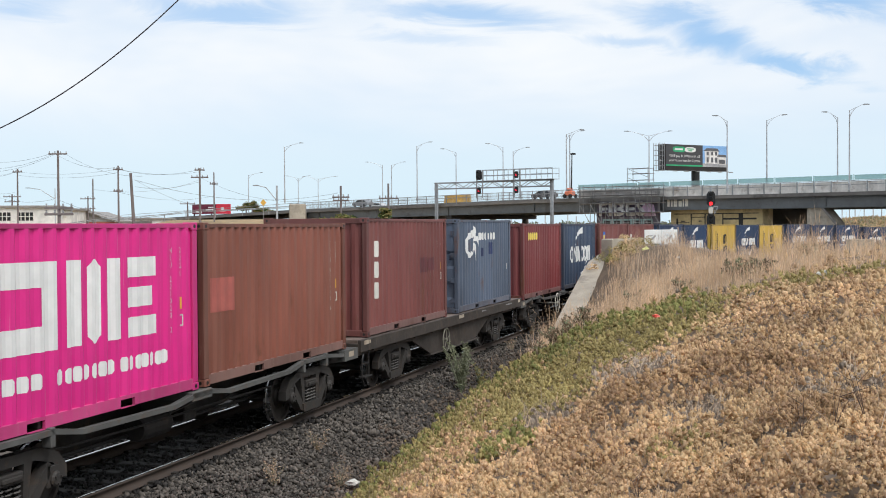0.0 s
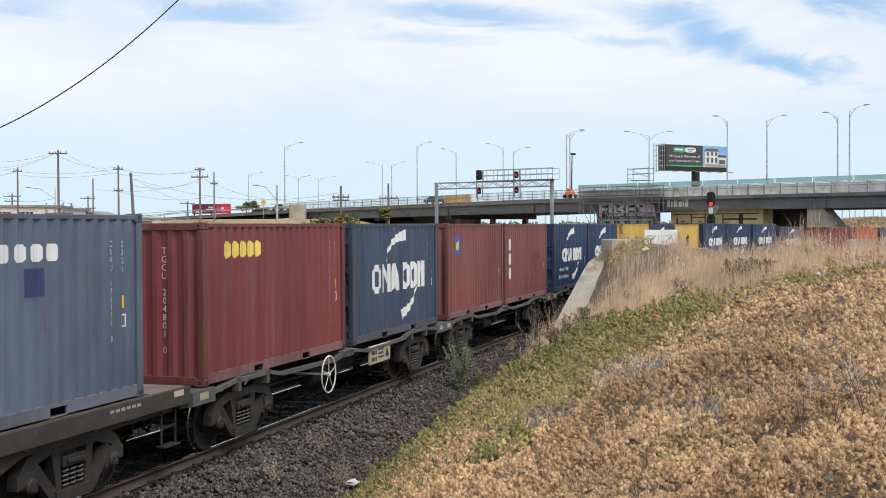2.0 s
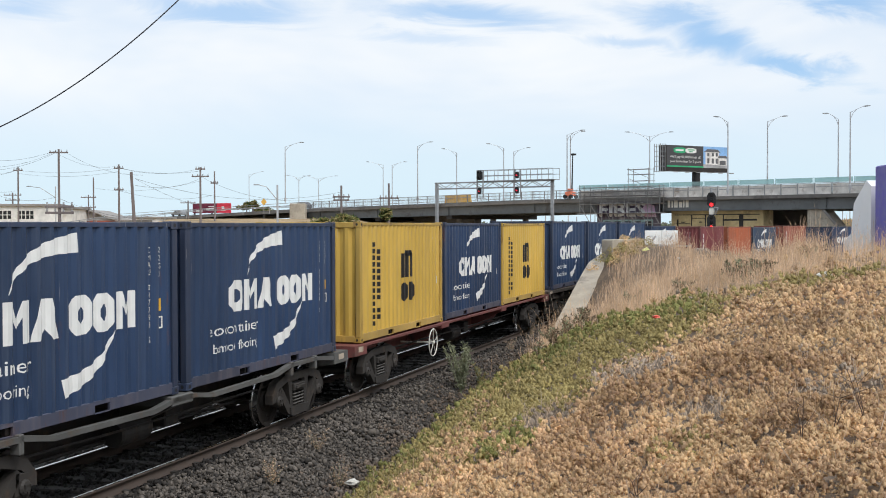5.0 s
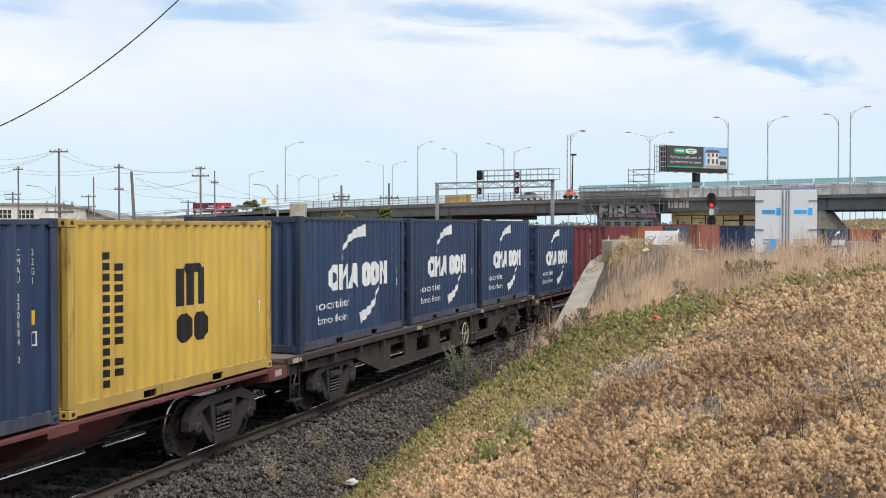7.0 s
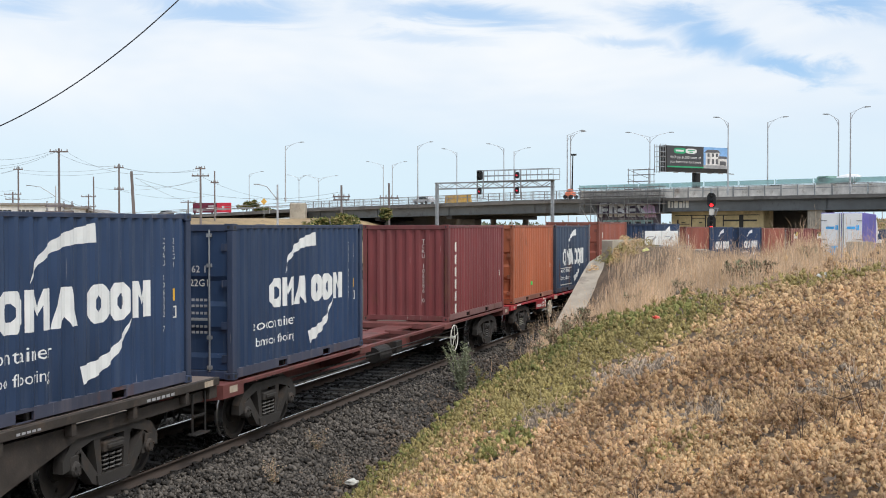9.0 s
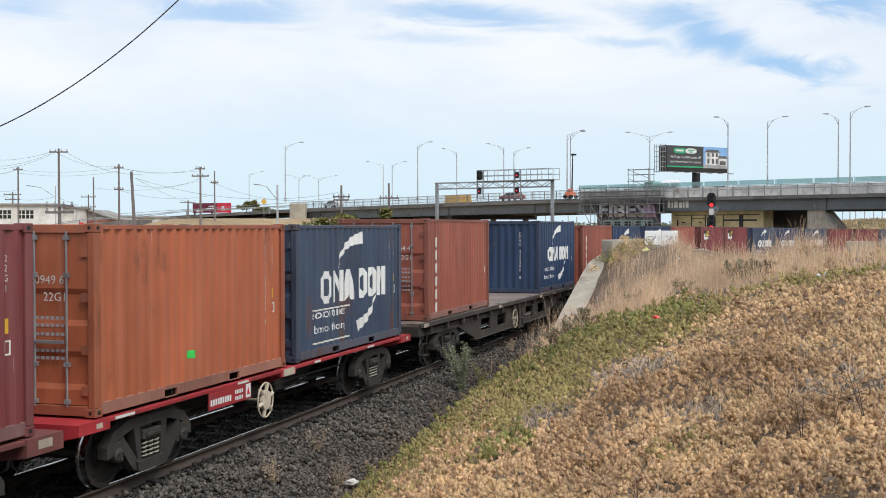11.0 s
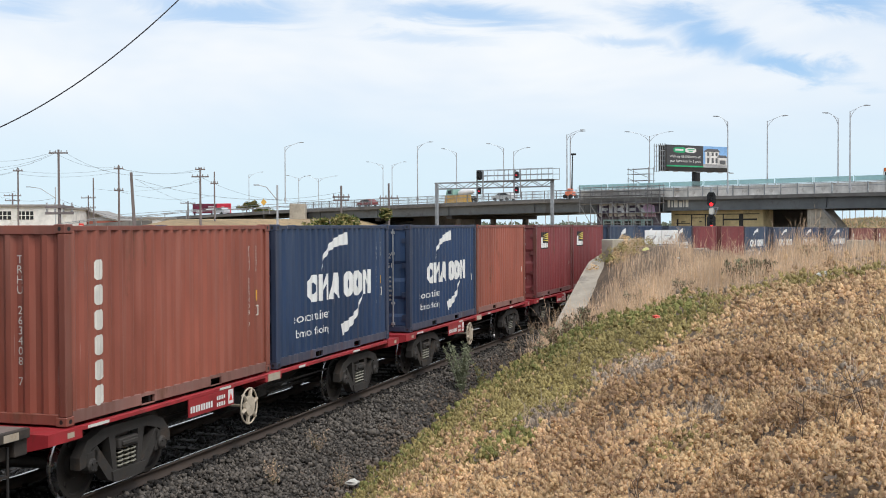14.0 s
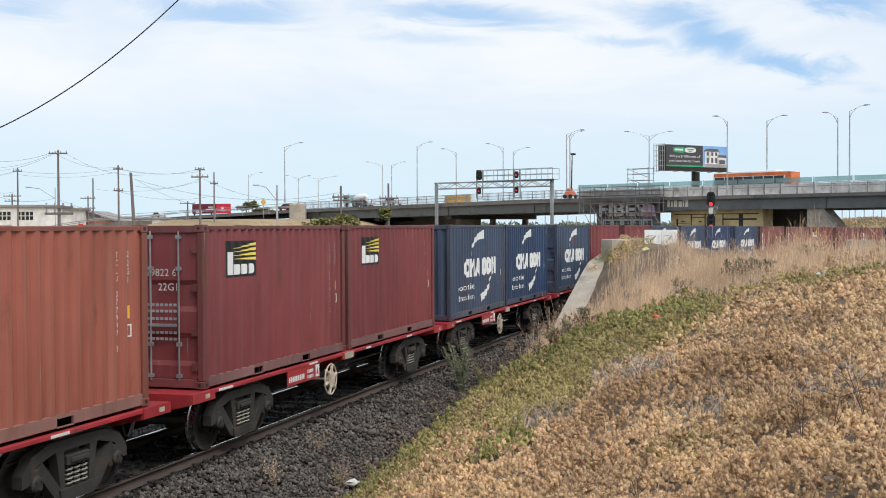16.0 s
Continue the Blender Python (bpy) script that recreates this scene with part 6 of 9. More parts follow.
# ---- street lamps along the bridge ----
def street_lamp(x, y, ground, top, arms):
    root = thing("street_lamp", "tall grey street lamp with a curved outreach arm", "street lamp", "street lamps on the bridge", at=Matrix.Translation((x, y, ground)))
    h = top - ground
    bm = bmesh.new()
    tube(bm, [(0, 0, -0.3), (0, 0, h - 0.75)], 0.12, 8, 0.075)
    lathe(bm, [(0.2, 0), (0.2, 0.5), (0.13, 0.6)], axis="z", sides=8)
    part("pole", bm, M["pole_grey"], root)
    for s, reach in arms:
        ax, ay = s * reach, 0
        bm = bmesh.new()
        tube(bm, [(0, 0, h - 1.7), (s * reach * 0.18, 0, h - 1.0), (s * reach * 0.5, 0, h - 0.4), (s * reach, 0, h)], 0.045, 6, 0.03)
        tube(bm, [(0, 0, h - 0.8), (s * reach * 0.5, 0, h - 0.4)], 0.03, 5)
        part("arm", bm, M["pole_grey"], root)
        bm = bmesh.new()
        prism(bm, [(s * reach, -0.06), (s * (reach + 0.25), -0.09), (s * (reach + 0.9), -0.02), (s * (reach + 0.85), 0.06), (s * (reach + 0.2), 0.08)], "y", -0.14, 0.14)
        lamp = part("lamp_head", bm, M["galv"], root)
        lamp.location = (0, 0, h)


for px, py, arms in ((505, 253, [(1, 2.6)]), (739, 252, [(1, 2.0)]), (808, 264, [(-1, 2.2)]), (891, 255, [(-1, 2.4)]), (909, 262, [(1, 2.4)]), (1003, 231, [(1, 2.0)]), (1009, 233, [(1, 1.6)]), (1149, 234, [(-1, 3.2), (1, 3.0)]),
                     (1287, 207, [(-1, 1.2)]), (1357, 206, [(1, 2.0)]), (1482, 201, [(-1, 1.3)]), (1503, 188, [(1, 1.7)]), (678, 287, [(-1, 3.2)]), (694, 287, [(1, 2.6)]), (441, 305, [(1, 3.2)]), (529, 311, [(1, 2.6), (-1, 2.6)]), (564, 312, [(1, 4.5), (-1, 3.5)]), (1568 + 40, 190, [(1, 2)])):
    hy = 401 - (px - 784) * 0.0032
    far = min(15.4 * 2090 / (hy - py), 330)
    place = at_sight(px, py, far)
    street_lamp(place.x, place.y, 8.35 if far < 240 else 4.5, place.z, arms)


# ---- signal gantry ----
M["lens_red"] = glow("lit_red_lens", (1.0, 0.02, 0.025), 3.0)
M["lens_off"] = material("dark_lens", (0.02, 0.02, 0.02), 0.2, bump=0)
M["lens_dull"] = glow("dim_red_lens", (0.9, 0.03, 0.06), 1.2)


def signal_head(parent, x, z, h, lit, lenses=2, y=-0.1, glow_mat=None):
    """Black signal head with hooded lenses; faces -y."""
    w = 0.26 * h / 0.9
    bm = bmesh.new()
    outline = [(x - w, z + w * 0.7), (x - w * 0.6, z + w * 0.15), (x + w * 0.6, z + w * 0.15), (x + w, z + w * 0.7), (x + w, z + h - w * 0.7), (x + w * 0.6, z + h), (x - w * 0.6, z + h), (x - w, z + h - w * 0.7)]
    prism(bm, outline, "y", y, y + 0.12)
    head = part("signal_head", bm, M["black"], parent, "black signal head")
    for k in range(lenses):
        zc = z + h * (k + 0.55) / (lenses + 0.1)
        r = w * (0.5 if lenses < 3 else 0.42)
        bm = bmesh.new()
        lathe(bm, [(r, y - 0.02), (r * 0.8, y - 0.04), (0.01, y - 0.05)], (x, 0, zc), "y", 14)
        part("lens", bm, (glow_mat or M["lens_red"]) if k in lit else M["lens_off"], head, "glowing red lens" if k in lit else "dark lens")
        bm = bmesh.new()
        for i in range(9):
            a, b = math.pi * i / 9, math.pi * (i + 1) / 9
            vs = [(x + r * 1.15 * math.cos(c), q, zc + r * 1.15 * math.sin(c)) for c, q in ((a, y - 0.005), (b, y - 0.005), (b, y - 0.22), (a, y - 0.22))]
            bm.faces.new([bm.verts.new(v) for v in vs])
        part("hood", bm, M["black"], head)


def build_gantry():
    a, b = at_sight(773, 328, 112), at_sight(977, 322, 105)
    span = (b - a).length
    ang = math.degrees(math.atan2(b.y - a.y, b.x - a.x))
    root = thing("signal_gantry", "galvanised lattice signal gantry spanning the railway tracks", "signal gantry", at=pose(a.x, a.y, -0.3, 0, 0, ang))
    top = (a.z + b.z) / 2 - 0.1
    for x in (0, span):
        bm = bmesh.new()
        box(bm, x - 0.13, x + 0.13, -0.13, 0.13, 0, top + 0.5, 0.02)
        box(bm, x - 0.3, x + 0.3, -0.3, 0.3, 0, 0.05)
        part("post", bm, M["galv"], root)
    for y in (-0.35, 0.35):
        for z in (top, top + 0.55):
            bm = bmesh.new()
            box(bm, 0, span, y - 0.05, y + 0.05, z - 0.05, z + 0.05)
            part("chord", bm, M["galv"], root)
        bm = bmesh.new()
        n = 12
        for i in range(n):
            xa, xb = span * i / n, span * (i + 1) / n
            z0, z1 = (top, top + 0.55) if i % 2 else (top + 0.55, top)
            tube(bm, [(xa, y, z0), (xb, y, z1)], 0.035, 5)
        part("lattice", bm, M["galv"], root)
    for x0, x1 in ((span * 0.44, span),):
        bm = bmesh.new()
        box(bm, x0 - 0.6, x1 + 0.4, -0.6, 0.6, top + 0.6, top + 0.64)
        part("walkway", bm, M["galv"], root)
        for y in (-0.6, 0.6):
            for z in (1.1, 1.6):
                bm = bmesh.new()
                tube(bm, [(x0 - 0.6, y, top + z), (x1 + 0.4, y, top + z)], 0.028, 5)
                part("handrail", bm, M["galv"], root)
            for x in np.linspace(x0 - 0.6, x1 + 0.4, 8):
                bm = bmesh.new()
                tube(bm, [(x, y, top + 0.6), (x, y, top + 1.6)], 0.026, 5)
                part("stanchion", bm, M["galv"], root)
    for x, upper in ((span * 0.425, ()), (span * 0.745, (0,))):
        bm = bmesh.new()
        for dx in (-0.32, 0.32):
            box(bm, x + dx - 0.04, x + dx + 0.04, -0.75, -0.65, top - 0.95, top + 1.6)
        box(bm, x - 0.35, x + 0.35, -0.8, -0.3, top - 0.98, top - 0.93)
        part("signal_ladder", bm, M["galv"], root)
        if upper:
            signal_head(root, x, top + 0.75, 0.62, upper, 1, -0.85, M["lens_dull"])
        else:
            signal_head(root, x, top + 0.65, 0.95, upper, 2, -0.85)
        signal_head(root, x, top - 0.62, 0.62, (0,), 1, -0.85, M["lens_dull"])


build_gantry()


def build_trackside_signal():
    p = at_sight(1258, 405, 96)
    root = thing("railway_signal", "black two-headed railway signal showing red on a grey post", "railway signal", at=pose(p.x, p.y, -0.4, 0, 0, -12))
    bm = bmesh.new()
    tube(bm, [(0, 0.08, 0), (0, 0.08, 7.1)], 0.11, 10)
    part("post", bm, M["galv"], root)
    signal_head(root, 0, 5.53, 1.2, (0,), 3)
    signal_head(root, 0, 3.70, 1.2, (0,), 3)
    bm = bmesh.new()
    box(bm, -0.18, 0.18, -0.06, 0.06, 4.95, 5.45, 0.01)
    part("number_plate", bm, M["white_worn"], root, "pale identification plate")
    bm = bmesh.new()
    for q, w in (((0.2, 5.5), (0.55, 5.5)), ((0.55, 5.5), (0.3, 4.9)), ((0.3, 4.9), (0.2, 5.5))):
        tube(bm, [(q[0], 0, q[1]), (w[0], 0, w[1])], 0.03, 5)
    part("bracket", bm, M["galv"], root)


build_trackside_signal()


# ---- large billboard behind the bridge ----
def build_billboard():
    a, b = at_sight(1179, 278, 212), at_sight(1286, 280, 220)
    w, h = (b - a).length, 4.75
    ang = math.degrees(math.atan2(b.y - a.y, b.x - a.x))
    base = 1.0
    root = thing("billboard", "large roadside billboard on a single black column", "billboard", at=pose(a.x, a.y, 0, 0, 0, ang))
    z0 = at_sight(1232, 305, 216).z
    bm = bmesh.new()
    tube(bm, [(w * 0.54, 1.0, base - 2), (w * 0.54, 1.0, z0 + 0.3)], 0.75, 14)
    part("column", bm, M["black"], root)
    bm = bmesh.new()
    box(bm, -0.15, w + 0.1, 0.0, 1.9, z0 + 0.1, z0 + h, 0.03)
    part("cabinet", bm, M["steel_dark"], root)
    bm = bmesh.new()
    for x in (-1.3, -0.75, -0.2):
        for y in (0.2, 1.8):
            tube(bm, [(x, y, z0 - 0.1), (x, y, z0 + h + 0.2)], 0.07, 5)
    for z in np.arange(z0, z0 + h, 0.9):
        tube(bm, [(-1.35, 0.2, z), (-0.15, 0.2, z)], 0.05, 5)
        tube(bm, [(-1.35, 0.2, z), (-1.35, 1.8, z)], 0.05, 5)
    part("side_frame", bm, M["galv"], root)
    bm = bmesh.new()
    for i in range(6):
        x = 0.6 + i * (w - 1.2) / 5
        tube(bm, [(x, 0, z0 + 0.1), (x, -1.6, z0 - 0.1)], 0.05, 5)
        box(bm, x - 0.45, x + 0.45, -1.8, -1.5, z0 - 0.22, z0 - 0.06, 0.02)
    part("lamp_bar", bm, M["galv"], root)
    zt = z0 + h

    def flat(name, poly, mat, lift, label=""):
        bm = bmesh.new()
        bm.faces.new([bm.verts.new((p[0] * w, -0.01 - lift, z0 + 0.1 + p[1] * (h - 0.1))) for p in poly])
        part(name, bm, mat, root, label)

    grey = material("billboard_charcoal_print", (0.055, 0.055, 0.06), 0.6, bump=0, grain=0.03, blotch=0.05)
    sky_blue = material("billboard_sky_print", (0.22, 0.42, 0.72), 0.6, bump=0, blotch=0.2, blotch_size=0.4)
    green = material("billboard_green_print", (0.03, 0.38, 0.17), 0.6, bump=0)
    house = material("billboard_pale_print", (0.7, 0.68, 0.66), 0.6, bump=0)
    flat("poster", rect(0, 0.595, 0.16, 1), grey, 0.0, "charcoal printed poster")
    flat("poster", rect(0.595, 1.0, 0.16, 1), sky_blue, 0.0, "printed picture of a pale house under blue sky")
    flat("poster_band", rect(0, 0.595, 0.16, 0.215), green, 0.01, "green band")
    flat("poster_shape", rect(0.11, 0.31, 0.70, 0.92, cut=0.045), green, 0.01, "green rounded shape")
    flat("poster_shape", rect(0.30, 0.48, 0.71, 0.91, cut=0.045), M["white"], 0.014, "white rounded shape")
    flat("poster_shape", rect(0.335, 0.45, 0.82, 0.86), green, 0.02)
    flat("poster_shape", rect(0.36, 0.42, 0.75, 0.79), green, 0.02)
    flat("poster_shape", rect(0.14, 0.27, 0.78, 0.85), M["white"], 0.02)
    dark = material("billboard_dark_print", (0.12, 0.12, 0.13), 0.6, bump=0)
    for poly, m in ((rect(0.595, 1.0, 0.16, 0.30), M["grey_mark"]), (rect(0.63, 0.86, 0.28, 0.80), house), (rect(0.84, 0.99, 0.27, 0.56), house), ([(0.60, 0.78), (0.88, 0.78), (0.84, 0.90), (0.66, 0.90)], dark), ([(0.83, 0.56), (1.0, 0.56), (0.98, 0.66), (0.85, 0.66)], dark)):
        flat("poster_house", poly, m, 0.01)
    for x in (0.66, 0.735, 0.80):
        flat("poster_window", rect(x, x + 0.035, 0.62, 0.76), dark, 0.02)
        flat("poster_window", rect(x, x + 0.035, 0.34, 0.54), dark, 0.02)
    flat("poster_window", rect(0.87, 0.97, 0.30, 0.46), dark, 0.02)
    for text, zz, x in (("We'll pay $1,000/month off", 0.515, 0.05), ("your home loan for 2 years", 0.34, 0.05)):
        bm = letters(text, 0.46, 1.0)
        xs = [v.co.x for v in bm.verts]
        k = 0.50 * w / (max(xs) - min(xs))
        for v in bm.verts:
            v.co = (x * w + v.co.x * k, -0.03, z0 + 0.1 + zz * (h - 0.1) + v.co.z)
        part("poster_lettering", bm, M["white"], root, "white lettering")


build_billboard()


def build_red_billboard():
    a, b = at_sight(341, 361, 300), at_sight(408, 361, 296)
    w = (b - a).length
    root = thing("billboard", "low red and black advertising hoarding", "billboard", at=pose(a.x, a.y, 0, 0, 0, math.degrees(math.atan2(b.y - a.y, b.x - a.x))))
    z1, z0 = a.z, at_sight(341, 378, 300).z
    red = material("red_hoarding_print", (0.72, 0.03, 0.06), 0.6, bump=0)
    wine = material("dark_hoarding_print", (0.16, 0.015, 0.04), 0.6, bump=0, blotch=0.5, blotch_size=0.5)
    for x0, x1, m in ((0, w * 0.64, wine), (w * 0.64, w, red)):
        bm = bmesh.new()
        box(bm, x0, x1, 0, 0.4, z0, z1, 0.02)
        part("hoarding_panel", bm, m, root)
    bm = bmesh.new()
    for x0, x1, za, zb in ((0.42, 0.58, 0.62, 0.72), (0.36, 0.6, 0.34, 0.5), (0.77, 0.84, 0.42, 0.68), (0.74, 0.88, 0.24, 0.32), (0.10, 0.26, 0.1, 0.3)):
        bm.faces.new([bm.verts.new((x * w, -0.02, z0 + z * (z1 - z0))) for x, z in ((x0, za), (x1, za), (x1, zb), (x0, zb))])
    part("poster_shape", bm, M["white"], root, "white bars")
    bm = bmesh.new()
    for x in (0.5, w / 2, w - 0.5):
        box(bm, x - 0.15, x + 0.15, 0.1, 0.35, 0.5, z0)
    part("leg", bm, M["steel_dark"], root)


build_red_billboard()


# ---- power poles and their wires ----
def power_pole(px, top_y, far, arms=(), lean=0.0, thick=0.15, concrete=False, street_arm=None):
    p = at_sight(px, top_y, far)
    base = float(ground_z([p.x], [p.y])[0]) - 0.2
    root = thing("power_pole", "weathered timber power pole with crossarms" if arms else "weathered plain timber pole beside the yard", "power pole", "power poles", at=pose(p.x, p.y, base, 0, lean, 0))
    h = p.z - base
    bm = bmesh.new()
    tube(bm, [(0, 0, 0), (0, 0, h)], thick * 0.85, 9, thick * 0.6)
    part("pole", bm, M["pole_grey"] if concrete else M["wood_pole"], root)
    for dz, half in arms:
        bm = bmesh.new()
        box(bm, -half, half, -0.12, 0.02, h - dz - 0.07, h - dz + 0.07, 0.01)
        part("crossarm", bm, M["wood_pole"], root)
        for x in np.linspace(-half + 0.1, half - 0.1, 4):
            bm = bmesh.new()
            lathe(bm, [(0.03, h - dz + 0.06), (0.07, h - dz + 0.12), (0.04, h - dz + 0.2), (0.06, h - dz + 0.26)], (x, -0.05, 0), "z", 6)
            part("insulator", bm, M["grey_mark"], root, "grey insulator")
    if street_arm:
        s, reach, dz = street_arm
        bm = bmesh.new()
        tube(bm, [(0, 0, h - dz - 1.6), (s * reach * 0.6, 0, h - dz - 0.2), (s * reach, 0, h - dz)], 0.05, 6)
        box(bm, *sorted((s * reach, s * (reach + 0.6))), -0.1, 0.1, h - dz - 0.03, h - dz + 0.08, 0.01)
        part("lamp_arm", bm, M["galv"], root)
    return p


POLES = [(105, 265, 120, ((0.35, 0.95), ), 0, 0.17), (33, 297, 150, ((0.4, 0.6),), 0, 0.15), (211, 292, 135, ((0.45, 0.55), (2.9, 0.55)), 0, 0.15), (240, 305, 105, (), -3, 0.2), (355, 297, 130, ((0.2, 0.55), (1.0, 0.95)), 0, 0.16),
         (380, 304, 150, ((1.5, 0.5),), 0, 0.13), (166, 315, 170, (), 0, 0.15), (604, 329, 110, ((1.05, 0.8), (1.35, 0.75)), 0, 0.16), (688, 325, 112, ((1.4, 0.9),), 0, 0.15), (106, 362, 70, ((0.15, 0.84), (0.52, 0.84)), 0, 0.12), (157, 346, 190, ((0.4, 1.2), (2.0, 1.2)), 0, 0.16), (23, 342, 190, ((0.4, 1.4), (1.2, 1.2)), 0, 0.2), (333, 356, 220, ((0.4, 1.4),), 0, 0.2)]
TOPS = {}
for px, py, far, arms, lean, thick in POLES:
    TOPS[px] = power_pole(px, py, far, arms, lean, thick)
power_pole(491, 328, 125, (), 0, 0.16, True, (-1, 1.9, 0.0))
power_pole(99, 331, 170, (), 0, 0.1, True, (-1, 3.6, 0.0))


def wire(a, b, sag, radius=0.011, n=16):
    a, b = Vector(a), Vector(b)
    pts = [a.lerp(b, i / n) - Vector((0, 0, sag * 4 * (i / n) * (1 - i / n))) for i in range(n + 1)]
    bm = bmesh.new()
    tube(bm, pts, radius, 4)
    return tagged(part("overhead_wire", bm, M["wire"]), "thin sagging overhead power wire", "wire", "overhead wires")


def string(names, dz, sag, dx=0.0):
    pts = [TOPS[n] + Vector((dx, 0, -dz)) for n in names]
    for p, q in zip(pts, pts[1:]):
        wire(p, q, sag)


string((105, 211, 355), 0.25, 0.6, -0.5)
string((105, 240), 0.3, 0.6, 0.7)
string((33, 211, 355), 0.4, 0.42)
string((105, 355), 5.0, 1.32)
string((211, 380), 3.0, 0.72)
string((240, 355), 1.2, 0.54)
string((33, 211), 0.8, 0.48)
string((166, 355), 1.5, 0.72)
string((240, 604), 0.6, 1.2)
string((355, 604), 1.0, 1.32)
for n, dz, (px, py), sag in ((105, 0.2, (-60, 278), 0.7), (105, 0.3, (-60, 292), 0.8), (105, 0.4, (-60, 299), 0.8), (105, 4.9, (-60, 318), 1.1), (33, 0.4, (-60, 302), 0.5), (33, 0.5, (-80, 306), 0.5), (33, 3.0, (-60, 325), 0.5)):
    wire(TOPS[n] - Vector((0.4, 0, dz)), at_sight(px, py, 128), sag)
wire(TOPS[240] - Vector((0, 0, 0.6)), at_sight(355, 365, 130), 0.3)
# the near cable that crosses the sky overhead
near_cable = [at_sight(400, -80, 22), at_sight(-220, 290, 22)]
wire(near_cable[0], near_cable[1], 0.78, 0.012, 60)


# ---- buildings beyond the yard ----
def shed(name, label, x, y, ang, w, d, h, wall, roof, gable=0.0, windows=()):
    g = 0.6
    root = thing(name, label, "building", at=pose(x, y, 0, 0, 0, ang))
    bm = bmesh.new()
    for x0, x1, y0, y1 in ((0, w, 0, 0.3), (0, w, d - 0.3, d), (0, 0.3, 0.3, d - 0.3), (w - 0.3, w, 0.3, d - 0.3)):
        box(bm, x0, x1, y0, y1, -0.5, h)
    part("wall", bm, wall, root)
    bm = bmesh.new()
    if gable:
        prism(bm, [(-0.4, h), (w / 2, h + gable), (w + 0.4, h), (w + 0.4, h + 0.15), (w / 2, h + gable + 0.18), (-0.4, h + 0.15)], "y", -0.4, d + 0.4)
        prism(bm, [(0, h), (w, h), (w / 2, h + gable)], "y", 0.0, 0.25)
    else:
        box(bm, -0.3, w + 0.3, -0.3, d + 0.3, h, h + 0.35, 0.04)
    part("roof", bm, roof, root)
    for x0, x1, z0, z1, n in windows:
        win = new("window")
        win.parent = root
        bm = bmesh.new()
        box(bm, x0, x1, -0.03, 0.02, z0, z1)
        frame_ob = part("window", bm, M["lens_off"], root, "dark window with pale bars")
        bpy.data.objects.remove(win)
        for i in range(n + 1):
            xx = x0 + (x1 - x0) * i / n
            box_at("glazing_bar", M["white_worn"], frame_ob, xx - 0.06, xx + 0.06, -0.07, -0.03, z0, z1)
        box_at("glazing_bar", M["white_worn"], frame_ob, x0, x1, -0.07, -0.035, (z0 + z1) / 2 - 0.05, (z0 + z1) / 2 + 0.05)
    return root


M["shed_white"] = material("off_white_factory_wall", (0.72, 0.7, 0.66), 0.8, blotch=0.12, size=1.0, stain=(0.5, 0.47, 0.42), stain_amount=0.3)
M["shed_roof"] = material("grey_sheet_roof", (0.28, 0.26, 0.24), 0.7)
M["brick_red"] = material("red_brick_wall", (0.33, 0.10, 0.07), 0.85, blotch=0.15, size=2.0)
a = at_sight(-70, 392, 170)
shed("factory", "long off-white factory with dark barred windows", a.x, a.y, 12, 13.6, 18, 6.7, M["shed_white"], M["shed_roof"], 0, ((0.8, 3.4, 4.85, 6.05, 4), (5.2, 7.0, 4.85, 6.05, 3), (7.8, 10.1, 4.85, 6.05, 4), (6.4, 10.1, 2.3, 3.8, 7), (1.0, 5.0, 2.3, 3.8, 7)))
a = at_sight(52, 392, 178)
shed("factory", "off-white factory wing with a faded painted sign", a.x, a.y, 6, 6.2, 14, 6.4, M["shed_white"], M["shed_roof"], 0)
bm = bmesh.new()
for i in range(9):
    bm.faces.new([bm.verts.new((x, -0.02, z)) for x, z in rect(0.7 + i * 0.42, 1.0 + i * 0.42, 5.0, 5.6)])
faded = part("faded_sign", bm, M["grey_mark"], None, "")
tagged(faded, "faded painted bars on the factory wall", "sign")
faded.matrix_basis = pose(a.x, a.y, 0, 0, 0, 6)
a = at_sight(104, 392, 190)
shed("warehouse", "low red brick warehouse with a grey gabled roof", a.x, a.y, 4, 9.0, 16, 4.7, M["brick_red"], M["shed_roof"], 1.6)
a = at_sight(192, 392, 215)
shed("warehouse", "low grey flat-roofed warehouse", a.x, a.y, 4, 9.5, 16, 5.2, M["shed_white"], M["shed_roof"], 0)


# ---- guard rails of the approach road, road sign, relay box ----
def guard_rail(points, label):
    root = thing("guard_rail", label, "guard rail")
    bm = bmesh.new()
    for p, q in zip(points, points[1:]):
        for dz in (0.55, 0.75):
            tube(bm, [p + Vector((0, 0, dz)), q + Vector((0, 0, dz))], 0.05, 5)
    part("rail", bm, M["galv"], root)
    for p, q in zip(points, points[1:]):
        for i in range(2):
            s = p.lerp(q, i / 2)
            bm = bmesh.new()
            box(bm, s.x - 0.06, s.x + 0.06, s.y - 0.06, s.y + 0.06, s.z - 0.6, s.z + 0.8)
            part("post", bm, M["galv"], root)


